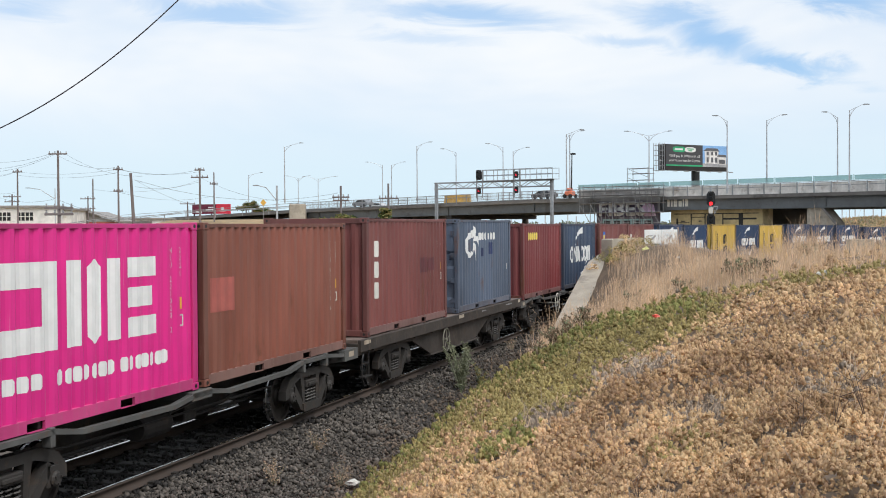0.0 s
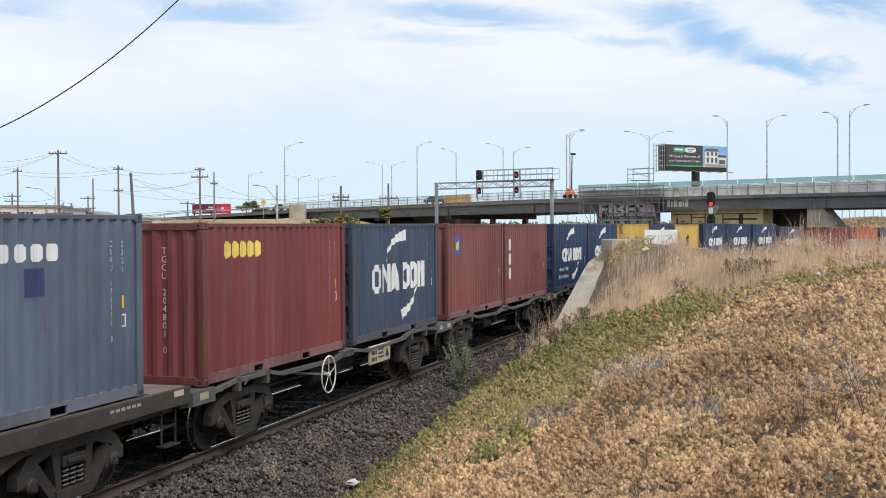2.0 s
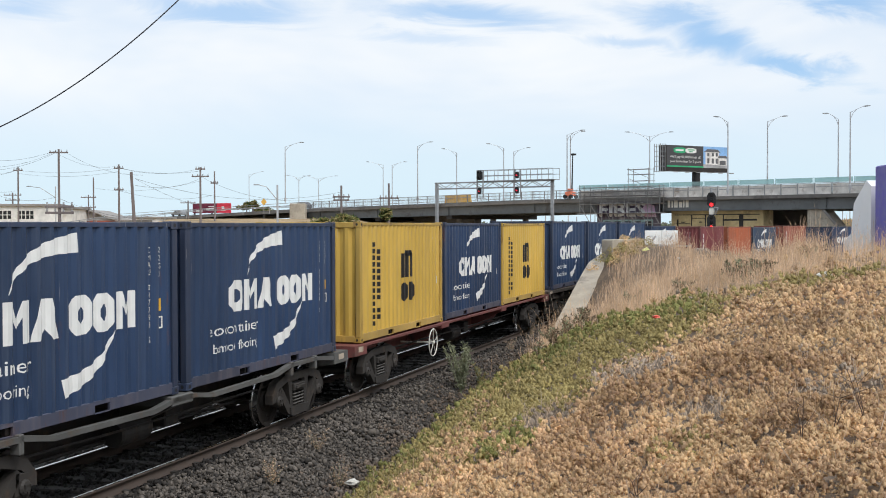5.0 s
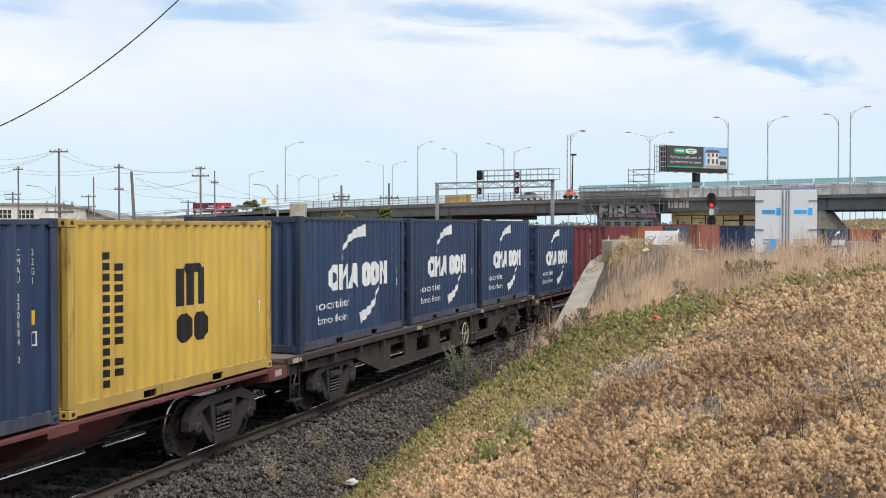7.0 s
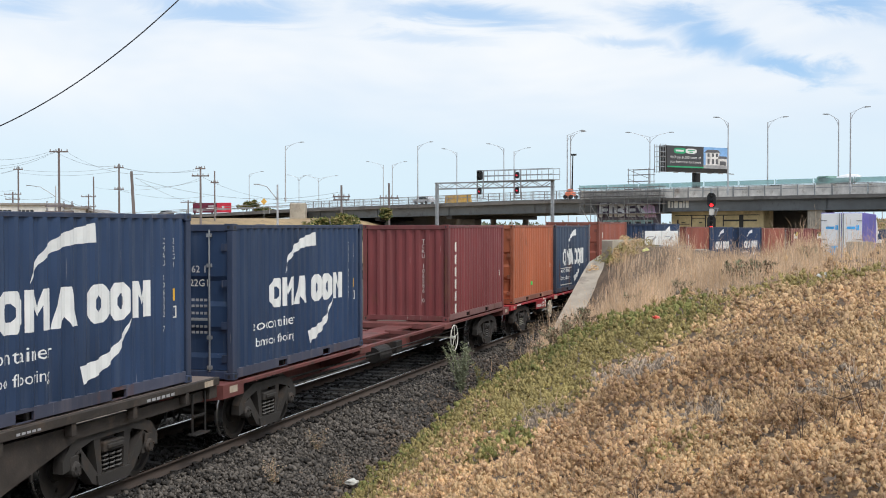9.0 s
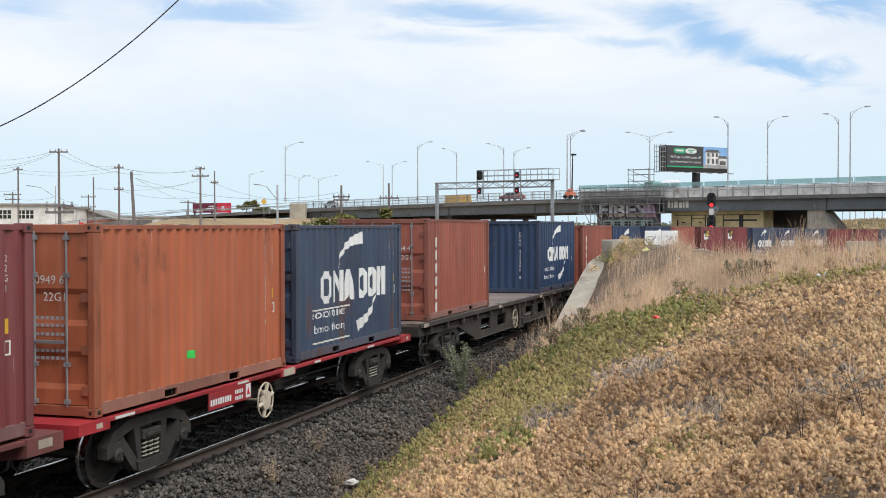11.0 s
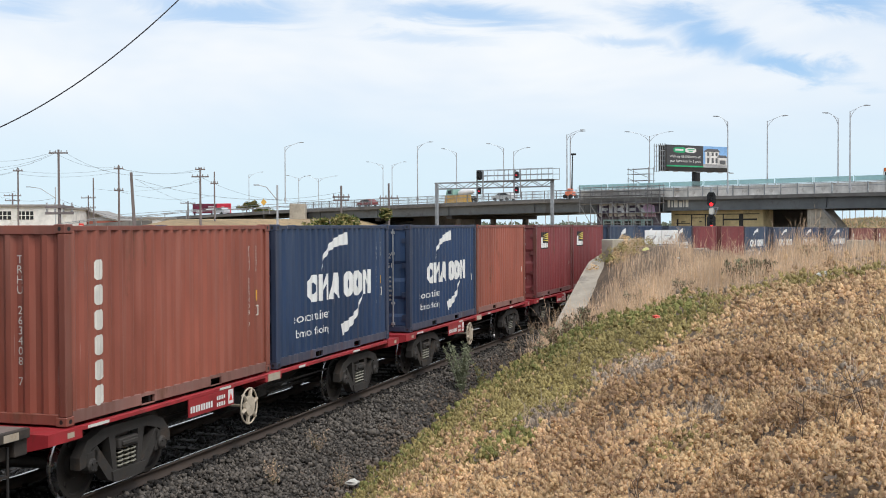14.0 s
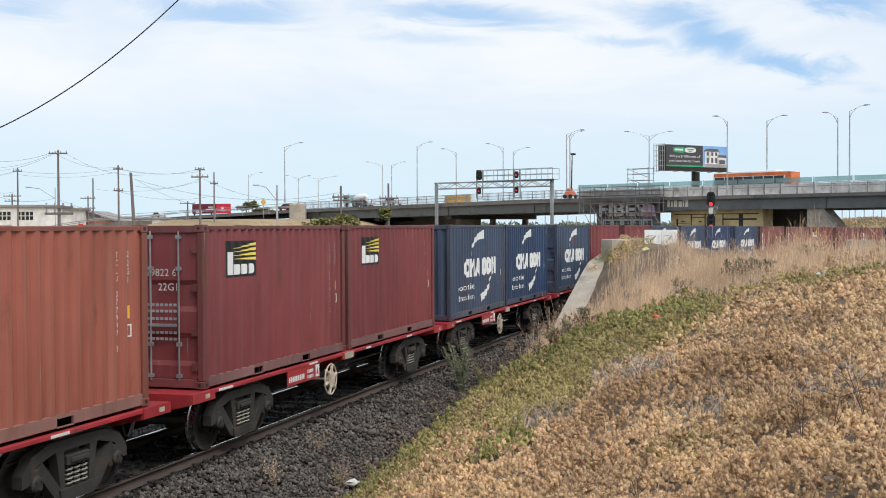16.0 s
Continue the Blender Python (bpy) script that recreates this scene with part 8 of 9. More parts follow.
def hill_spots(n, rng, r0, r1, a0=-22.5, a1=22.5, power=0.0):
    """Places scattered round the viewer, closer together near by; those on the bank, with their height."""
    r = np.exp(rng.uniform(math.log(r0), math.log(r1), n)) if not power else (r0 ** -power + rng.random(n) * (r1 ** -power - r0 ** -power)) ** (-1 / power)
    a = np.radians(rng.uniform(a0, a1, n))
    x, y = r * np.sin(a), r * np.cos(a)
    s, d = line_distance(x, y)
    w = d - toe(s)
    rd, _ = road_distance(x, y)
    keep = (w > -0.12 + 0.5 * waves(x, y, 1.2, 19)) & (rd > 2.6) & ~((s > 25.5) & (d < 1.9))
    x, y, s, w, r = x[keep], y[keep], s[keep], w[keep], r[keep]
    return x, y, ground_z(x, y), s, w, r


def lumps(x, y):
    """Cushions of the creeping plants, as extra height."""
    v = waves(x, y, 0.9, 21) * 0.6 + waves(x, y, 0.35, 22) * 0.5
    return np.clip(v, -0.1, 1) * 0.22


def sprigs(name, x, y, z, size, mats, kind, leaves, rng, up=0.6, narrow=0.42, loose=0.35):
    """Tufts of small pointed leaves, all in one mesh."""
    n = len(x)
    m = n * leaves
    base = np.repeat(np.stack([x, y, z], 1), leaves, 0)
    sz = np.repeat(size, leaves) * rng.uniform(0.6, 1.3, m)
    base = base + rng.normal(0, loose, (m, 3)) * sz[:, None] * np.array([1, 1, 0.6])
    az = rng.uniform(0, math.tau, m)
    el = np.clip(rng.normal(up, 0.45, m), -0.2, 1.5)
    d = np.stack([np.cos(az) * np.cos(el), np.sin(az) * np.cos(el), np.sin(el)], 1)
    side = np.cross(d, rng.normal(0, 1, (m, 3)))
    side /= np.linalg.norm(side, axis=1)[:, None] + 1e-9
    tip = base + d * sz[:, None]
    wv = side * (sz * narrow * 0.6)[:, None]
    verts = np.stack([base - wv, base + wv, tip], 1).reshape(-1, 3)
    faces = np.arange(m * 3).reshape(-1, 3)
    return raw_mesh(name, verts, faces, mats, np.repeat(kind, leaves))


def blades(name, x, y, z, height, width, mats, kind, rng, lean=0.35, heads=False):
    """Grass: bent tapering blades, with a seed head on top where wanted."""
    n = len(x)
    az = rng.uniform(0, math.tau, n)
    ln = np.abs(rng.normal(0, lean, n)) * height
    face = rng.uniform(-1.45, 1.45, n)
    sx, sy = np.cos(face) * width / 2, np.sin(face) * width / 2
    rows = []
    for f, k in ((0, 1.0), (0.55, 0.8), (0.85, 1.0 if heads else 0.5), (1.0, 0.15)):
        bend = f ** 2
        cx, cy, cz = x + np.cos(az) * ln * bend, y + np.sin(az) * ln * bend, z + height * f * (1 - 0.1 * bend)
        rows.append(np.stack([np.stack([cx - sx * k, cy - sy * k, cz], 1), np.stack([cx + sx * k, cy + sy * k, cz], 1)], 1))
    verts = np.concatenate(rows, 1).reshape(-1, 3)
    b = np.arange(n)[:, None] * 8
    faces = np.concatenate([b + np.array([0, 1, 3, 2]), b + np.array([2, 3, 5, 4]), b + np.array([4, 5, 7, 6])], 1).reshape(-1, 4)
    out = np.stack([np.cos(az) * 0.35, np.sin(az) * 0.35 - 0.35, np.full(n, 0.8)], 1)
    out /= np.linalg.norm(out, axis=1)[:, None]
    return raw_mesh(name, verts, faces, mats, np.repeat(kind, 3), True, np.repeat(out, 8, 0))


def blobs(x, y, spots):
    """How deep a place lies inside the nearest of some oval patches: 1 in the middle, 0 on the rim."""
    best = np.full(len(x), -9.0)
    for cx, cy, rx, ry in spots:
        best = np.maximum(best, 1 - np.hypot((x - cx) / rx, (y - cy) / ry))
    return best


GREEN_SPOTS = ((2.0, 24.3, 1.0, 2.4), (3.3, 25.0, 1.1, 2.2), (4.1, 22.0, 0.8, 2.0), (0.6, 12.4, 0.4, 0.6))
OLIVE_SPOTS = ((6.4, 22.0, 1.2, 1.2), (7.9, 21.9, 1.0, 1.0), (3.2, 21.5, 2.0, 3.5), (2.3, 19.0, 1.7, 2.6), (1.1, 16.0, 0.9, 2.2))
GREY_SPOTS = ((2.35, 11.0, 0.35, 0.5), (3.5, 10.6, 0.45, 0.4), (2.44, 15.2, 0.5, 1.0), (1.16, 13.7, 0.4, 0.8), (5.5, 23.4, 1.0, 0.9), (3.9, 9.4, 0.3, 0.3))
MOUNDS = ((3.1, 12.3, 0.85, 1.5), (1.9, 12.5, 0.6, 0.8), (4.8, 22.6, 0.8, 1.0), (2.7, 9.2, 0.5, 0.5))


def clumps(name, x, y, z, radius, mats, kind, leaves, rng, wide=0.30, long=(0.25, 0.45)):
    """Small cushions of tiny leaves that point outward all round."""
    m = len(x) * leaves
    v = rng.normal(0, 1, (m, 3))
    v[:, 2] = np.abs(v[:, 2]) * 1.1 - 0.25
    v /= np.linalg.norm(v, axis=1)[:, None]
    rad = np.repeat(radius, leaves)
    base = np.repeat(np.stack([x, y, z], 1), leaves, 0) + v * (rad * rng.uniform(0.6, 1.0, m))[:, None]
    # scale-like leaves: each lies along the dome with its tip lifted
    along = np.cross(v, rng.normal(0, 1, (m, 3)))
    along /= np.linalg.norm(along, axis=1)[:, None] + 1e-9
    d = along + v * rng.uniform(-0.1, 0.7, m)[:, None]
    d /= np.linalg.norm(d, axis=1)[:, None]
    side = np.cross(v, along)
    size = rad * rng.uniform(long[0], long[1], m)
    wv = side * (size * wide)[:, None]
    soft = v * 0.75 + np.array([0, 0, 0.5])
    soft /= np.linalg.norm(soft, axis=1)[:, None]
    wv *= np.where((np.cross(wv, d) * soft).sum(1) < 0, -1.0, 1.0)[:, None]
    verts = np.stack([base - wv, base + wv, base + d * size[:, None]], 1).reshape(-1, 3)
    return raw_mesh(name, verts, np.arange(m * 3).reshape(-1, 3), mats, np.repeat(kind, leaves), True, np.repeat(soft, 3, 0))


def shoots(name, x, y, z, radius, mats, kind, leaves, rng):
    """Short fleshy shoots: each an uneven little dome, roughened by a few leaf tips."""
    n, k = len(x), 4
    turn = rng.uniform(0, math.tau, n)
    at = np.stack([x, y, z], 1)
    rings = []
    for lift, out in ((-0.55, 0.85), (0.35, 0.9)):
        a = turn[:, None] + np.arange(k)[None] * math.tau / k + rng.normal(0, 0.2, (n, k)) + (0.6 if lift > 0 else 0)
        q = radius[:, None] * out * rng.uniform(0.4, 1.5, (n, k))
        rings.append(np.stack([at[:, None, 0] + np.cos(a) * q, at[:, None, 1] + np.sin(a) * q, at[:, None, 2] + radius[:, None] * (lift + rng.normal(0, 0.3, (n, k)))], 2))
    top = at + np.stack([rng.normal(0, 0.2, n), rng.normal(0, 0.2, n), rng.uniform(0.75, 1.3, n)], 1) * radius[:, None]
    verts = np.concatenate([rings[0], rings[1], top[:, None]], 1)
    i = np.arange(k)
    j = (i + 1) % k
    one = np.concatenate([np.stack([i, j, i + k], 1), np.stack([j, j + k, i + k], 1), np.stack([i + k, j + k, np.full(k, 2 * k)], 1)])
    faces = (np.arange(n)[:, None, None] * (2 * k + 1) + one[None]).reshape(-1, 3)
    # leaf tips standing off the dome
    m = n * leaves
    v = rng.normal(0, 1, (m, 3))
    v[:, 2] = np.abs(v[:, 2])
    v /= np.linalg.norm(v, axis=1)[:, None]
    rad = np.repeat(radius, leaves)
    base = np.repeat(at, leaves, 0) + v * (rad * 0.8)[:, None]
    side = np.cross(v, rng.normal(0, 1, (m, 3)))
    side /= np.linalg.norm(side, axis=1)[:, None] + 1e-9
    tip = base + (v * 0.7 + np.array([0, 0, 0.35])) * (rad * rng.uniform(0.6, 1.3, m))[:, None]
    wv = side * (rad * 0.28)[:, None]
    tips = np.stack([base - wv, base + wv, tip], 1).reshape(-1, 3)
    count = n * (2 * k + 1)
    tip_faces = count + np.arange(m * 3).reshape(-1, 3)
    return raw_mesh(name, np.concatenate([verts.reshape(-1, 3), tips]), np.concatenate([faces, tip_faces]), mats, np.concatenate([np.repeat(kind, 3 * k), np.repeat(kind, leaves)]), True)


def grass_line(x, y):
    """How far off the tall grass begins, by the direction."""
    return np.interp(x / y, (0.08, 0.15, 0.2, 0.25, 0.295, 0.375), (27.5, 25.5, 23.8, 21.8, 23.4, 23.2)) + 1.3 * waves(x, y, 2.2, 48)


def cover_plants():
    """A mat of short fleshy shoots: each a small dome of leaves, with dark gaps between the cushions."""
    rng = np.random.default_rng(11)
    x, y, z, s, w, r = hill_spots(132000, rng, 5.4, 31, power=0.7)
    n = len(x)
    soft = 0.35 * waves(x, y, 1.0, 71) + 0.25 * waves(x, y, 0.4, 72) + rng.normal(0, 0.10, n)
    green, olive, grey, mound = (blobs(x, y, g) + soft for g in (GREEN_SPOTS, OLIVE_SPOTS, GREY_SPOTS, MOUNDS))
    strip = 0.55 + 0.02 * np.clip(s, 0, 12) - w + 0.9 * waves(x, y, 1.8, 33) + rng.normal(0, 0.2, n)
    tone = waves(x, y, 2.6, 31) + 0.5 * waves(x, y, 0.7, 32) + rng.normal(0, 0.16, n)
    kind = np.where(tone > 0.26, 1, np.where(tone > -0.05, 0, 5))
    kind = np.where((tone > 0.1) & (rng.random(n) < 0.25), 6, kind)
    kind = np.where((w < 2.4 + 1.2 * waves(x, y, 2.0, 38)) & (rng.random(n) < 0.55), rng.choice((1, 2, 6), n, p=(0.4, 0.4, 0.2)), kind)
    kind = np.where(mound > 0.1, np.where(rng.random(n) < 0.65, 1, 6), kind)
    kind = np.where((olive > 0.0) | ((waves(x, y, 3.3, 35) + rng.normal(0, 0.08, n)) > 0.62) | (strip > -0.75 + 0.5 * (rng.random(n) - 0.5)), 2, kind)
    kind = np.where((green > 0.05) | (strip > 0), np.where(rng.random(n) < 0.45, 3, 2), kind)
    kind = np.where((grey > 0.1) | ((waves(x, y, 1.5, 37) + rng.normal(0, 0.08, n)) > 0.6), 4, kind)
    # cushions a foot or so across, broken into fists
    gap = 0.8 * waves(x, y, 0.42, 25) + 0.7 * waves(x, y, 0.17, 26)
    keep = rng.random(n) < np.clip(1.0 + gap * 2.2, 0.1, 1) * np.where(kind == 4, 0.25, 1.0) * np.where(r > grass_line(x, y) + 1.2, 0.12, 1.0)
    radius = (0.0033 + 0.00142 * r) * rng.uniform(0.7, 1.45, n) * np.where(kind == 3, 1.15, 1.0)
    rise = lumps(x, y) + np.clip(gap, -0.5, 0.55) * 0.27 + 0.20 * np.clip(mound, 0, 0.6) + 0.16 * np.clip(green, 0, 0.6) + rng.uniform(-1.0, 1.8, n) * radius
    x, y, z, kind, radius = x[keep], y[keep], (z + rise)[keep], kind[keep], radius[keep]
    me = shoots("ground_cover", x, y, z, radius, [M["tan_leaf"], M["rust_leaf"], M["olive_leaf"], M["green_leaf"], M["grey_twig"], M["sand_leaf"], M["umber_leaf"]], kind, 5, rng)
    tagged(new("ground_cover", me), "mat of sunburnt tan and olive creeping plants", "ground cover", kind="stuff")
    # fallen dead stalks lying about in the bare grey patches
    x, y, z, s, w, r = hill_spots(60000, rng, 6, 27)
    bare = blobs(x, y, GREY_SPOTS) + 0.3 * waves(x, y, 1.0, 71)
    keep = (rng.random(len(x)) < np.where(bare > -0.1, 0.5, 0.012))
    x, y, z, r = x[keep], y[keep], z[keep], r[keep]
    h = rng.gamma(5, 0.035, len(x))
    me = blades("dead_stalks", x, y, z + lumps(x, y), h, 0.003 + 0.0002 * r, [M["grey_twig"], M["pale_straw"]], rng.integers(0, 2, len(x)), rng, 1.1)
    tagged(new("dead_stalks", me), "pale dead stalks lying among the creepers", "dead stalks", kind="stuff")


cover_plants()


def dry_grass():
    rng = np.random.default_rng(12)
    x, y, z, s, w, r = hill_spots(200000, rng, 20.5, 46)
    patch = waves(x, y, 3.0, 41) + 0.6 * waves(x, y, 1.1, 42)
    zone = np.clip((r - grass_line(x, y)) / 1.5, 0, 1) * np.clip(0.55 + 0.9 * patch, 0.12, 1)
    keep = (rng.random(len(x)) < zone) & (w > 0.9 + 0.8 * waves(x, y, 2.0, 43))
    x, y, z, r, patch = x[keep], y[keep], z[keep], r[keep], patch[keep]
    h = rng.gamma(5, 0.082, len(x)) * np.interp(r, (22, 27), (0.75, 1.05)) * (0.6 + 0.7 * np.clip(patch + 0.5, 0, 1))
    kind = rng.choice(4, len(x), p=(0.45, 0.33, 0.14, 0.08))
    me = blades("dry_grass", x, y, z - 0.03, h, 0.0025 + 0.00009 * r, [M["straw"], M["pale_straw"], M["rust_leaf"], M["grey_twig"]], kind, rng, 0.3, True)
    tagged(new("dry_grass", me), "tall dry straw-coloured grass on the bank's crest", "grass", kind="stuff")
    # thin tufts at the bank's foot and in the cover
    x, y, z, s, w, r = hill_spots(16000, rng, 6, 34)
    keep = ((w < 1.2) & (waves(x, y, 1.6, 44) > 0.25)) | (waves(x, y, 2.0, 45) > 0.38)
    x, y, z, r = x[keep], y[keep], z[keep], r[keep]
    h = rng.gamma(5, 0.045, len(x))
    kind = rng.choice(4, len(x), p=(0.4, 0.3, 0.1, 0.2))
    me = blades("grass_tufts", x, y, z, h, 0.003 + 0.0002 * r, [M["straw"], M["pale_straw"], M["olive_leaf"], M["grey_twig"]], kind, rng, 0.6)
    tagged(new("grass_tufts", me), "scattered wisps of dead grass among the creepers", "grass", kind="stuff")


dry_grass()


def ballast_stones():
    rng = np.random.default_rng(13)
    n = 70000
    near = rng.random(n) < 0.84
    s = rng.uniform(-4, 31, n)
    s = np.where(rng.random(n) < 0.4, rng.uniform(-4, 12, n), s)
    d = np.where(near, rng.uniform(-0.36, 3.6, n), rng.uniform(-3.6, -0.36, n))
    keep = d < toe(s) + 0.25 + rng.normal(0, 0.15, n)
    s, d = s[keep], d[keep]
    c = d + HALF
    on_sleeper_rail = (np.abs(np.abs(c) - GAUGE) < 0.12)
    s, d = s[~on_sleeper_rail], d[~on_sleeper_rail]
    x, y, h = np.interp(s, SS, PX), np.interp(s, SS, PY), np.interp(s, SS, TH)
    x, y = x + np.cos(h) * d, y - np.sin(h) * d
    z = ground_z(x, y)
    m = len(x)
    size = rng.gamma(6, 0.0034, m) + 0.008
    corner = np.array([(i, j, k) for i in (-1, 1) for j in (-1, 1) for k in (-1, 1)], float)
    v = corner[None] * rng.uniform(0.3, 1.0, (m, 8, 3)) * rng.uniform(0.45, 1.3, (m, 1, 3))
    q = rng.normal(0, 1, (m, 4))
    q /= np.linalg.norm(q, axis=1)[:, None]
    a, b, cc, dd = q.T
    R = np.stack([np.stack([1 - 2 * (cc * cc + dd * dd), 2 * (b * cc - dd * a), 2 * (b * dd + cc * a)], 1), np.stack([2 * (b * cc + dd * a), 1 - 2 * (b * b + dd * dd), 2 * (cc * dd - b * a)], 1), np.stack([2 * (b * dd - cc * a), 2 * (cc * dd + b * a), 1 - 2 * (b * b + cc * cc)], 1)], 1)
    v = np.einsum("nij,nkj->nki", R, v) * size[:, None, None] + np.stack([x, y, z + size * rng.uniform(-0.3, 1.5, m)], 1)[:, None]
    f = np.array(((0, 1, 3, 2), (4, 6, 7, 5), (0, 4, 5, 1), (2, 3, 7, 6), (0, 2, 6, 4), (1, 5, 7, 3)))
    faces = (np.arange(m)[:, None, None] * 8 + f[None]).reshape(-1, 4)
    # 1: oily stones under the train, its shade put into their colour
    oily_shade = (np.abs(d + HALF) < 1.1 + rng.normal(0, 0.1, m)).astype(int)
    oily_shade = np.where((d > toe(s) - 0.75 + 0.5 * waves(x, y, 1.5, 52) + rng.normal(0, 0.2, m)) & (rng.random(m) < 0.7), 2, oily_shade)
    me = raw_mesh("ballast", v.reshape(-1, 3), faces, [M["stone"], M["oily_shade_stone"], M["dusty_stone"]], np.repeat(oily_shade, 6))
    tagged(new("ballast", me), "angular grey crushed stone of the track bed", "ballast", kind="stuff")


ballast_stones()


def weed(name, label, x, y, height, stems, mats, seed, leaf=0.06, spread=0.25, stem=0.012):
    """A branching weed: thin stems with small leaves all along."""
    rng = np.random.default_rng(seed)
    root = thing(name, label, "weed")
    z = float(ground_z([x], [y])[0]) - 0.05
    root.location = (x, y, z)
    bm = bmesh.new()
    lx, ly, lz = [], [], []
    for k in range(stems):
        a, t = rng.uniform(0, math.tau), rng.uniform(0.2, 1) * spread
        h = height * rng.uniform(0.6, 1)
        pts = [(math.cos(a) * t * f ** 1.3, math.sin(a) * t * f ** 1.3, h * f) for f in np.linspace(0, 1, 6)]
        tube(bm, pts, stem, 5, stem / 3)
        for f in np.linspace(0.15, 1.0, int(46 * h)):
            lx.append(math.cos(a) * t * f ** 1.3 + rng.normal(0, 0.03))
            ly.append(math.sin(a) * t * f ** 1.3 + rng.normal(0, 0.03))
            lz.append(h * f)
    part("stem", bm, M["grey_leaf"], root)
    n = len(lx)
    me = sprigs("foliage", np.array(lx), np.array(ly), np.array(lz), np.full(n, leaf), mats, rng.integers(0, len(mats), n), 5, rng, 0.7, 0.4)
    part("foliage", me, None, root)


weed("tall_weed", "tall grey-green weed growing beside the track", 0.42, 28.6, 1.25, 10, [M["grey_leaf"], M["sage_leaf"], M["sage_leaf"]], 51, 0.055, 0.55)
weed("tall_weed", "small grey-green weed growing in the ballast", 0.95, 29.8, 0.75, 4, [M["grey_leaf"], M["olive_leaf"]], 52, 0.06, 0.25)
for k, (px, py) in enumerate(((480, 850), (600, 835), (560, 800), (905, 628), (940, 600), (960, 612))):
    r = 3.95 / ((py - 401) / 2090)
    weed("dry_weed", "wispy dead weed at the edge of the ballast", (px - 784) / 2090 * r, r, 0.5, 9, [M["pale_straw"], M["grey_twig"]], 60 + k, 0.028, 0.24, 0.004)


for px, r, h, n in ((1318, 24.6, 0.55, 16), (1300, 25.4, 0.5, 12), (1345, 25.2, 0.45, 12), (1440, 26.0, 0.5, 12), (1210, 26.5, 0.45, 10), (1120, 29.0, 0.5, 10), (985, 27.0, 0.55, 12), (1010, 27.6, 0.6, 12), (1035, 28.3, 0.6, 12), (960, 26.2, 0.45, 10)):
    weed("dark_shrub", "low grey-brown shrub standing in the dry grass", (px - 784) / 2090 * r, r, h, n, [M["brown_leaf"], M["grey_leaf"], M["brown_leaf"]], 700 + px, 0.06, 0.5, 0.006)


def bare_twigs(px, py, r, height, seed):
    """A leafless dead weed with a few forks."""
    rng = np.random.default_rng(seed)
    x, y = (px - 784) / 2090 * r, r
    bm = bmesh.new()
    for k in range(2):
        a = rng.uniform(0, math.tau)
        lean = rng.uniform(0.1, 0.5)
        pts = [Vector((math.cos(a) * lean * height * f ** 1.4, math.sin(a) * lean * height * f ** 1.4, height * f * rng.uniform(0.9, 1))) for f in np.linspace(0, 1, 6)]
        tube(bm, pts, 0.0045, 5, 0.0015)
        for f in (2, 4):
            q = pts[f] + Vector((rng.normal(0, 0.12), rng.normal(0, 0.12), rng.uniform(0.05, 0.15)))
            tube(bm, [pts[f], q], 0.003, 4, 0.0015)
    ob = part("dead_twig", bm, M["dark_twig"] if r < 10 else M["grey_twig"])
    tagged(ob, "thin leafless dead twig standing in the creepers", "twig", "dead twigs")
    ob.location = (x, y, float(ground_z([x], [y])[0]))


for k, (px, py, r, h) in enumerate(((1420, 740, 8.2, 0.42), (1535, 720, 8.4, 0.5), (1475, 730, 8.6, 0.36), (1130, 800, 7.6, 0.22), (1560, 560, 13, 0.4), (1350, 560, 13, 0.3), (1010, 640, 22, 0.5), (905, 700, 22, 0.5))):
    bare_twigs(px, py, r, h, 80 + k)


# ---- litter on the bank ----
def litter(px, py, size, mat, label, seed, name="paper_litter"):
    """Crumpled scrap where the line of sight meets the ground."""
    rng = np.random.default_rng(seed)
    rs = np.linspace(5, 45, 1200)
    xs = (px - 784) / 2090 * rs
    zs = EYE_Z + (401 - py) / 2090 * rs
    g = ground_z(xs, rs)
    hit = int(np.argmax(zs < g + 0.08))
    bm = bmesh.new()
    bmesh.ops.create_icosphere(bm, subdivisions=2, radius=size)
    for v in bm.verts:
        v.co = Vector((v.co.x * 1.2, v.co.y, v.co.z * 0.6)) * (1 + float(rng.normal(0, 0.22)))
    ob = part(name, bm, mat)
    tagged(ob, label, "litter")
    ob.location = (xs[hit], rs[hit], g[hit] + (0.22 if name == "plastic_cup" else 0.14))


M["coral"] = material("coral_red_plastic", (0.85, 0.12, 0.08), 0.4, bump=0)
litter(1160, 577, 0.05, M["coral"], "crushed coral-red plastic cup lying in the creepers", 1, "plastic_cup")
litter(622, 862, 0.085, M["white_worn"], "torn white paper scrap on the stones", 2)
litter(1458, 494, 0.10, M["white_worn"], "crumpled white paper in the dry grass", 3)
litter(868, 775, 0.025, M["white_worn"], "small white paper scrap", 4)
litter(1200, 432 + 30, 0.05, M["white_worn"], "small white paper scrap", 5)


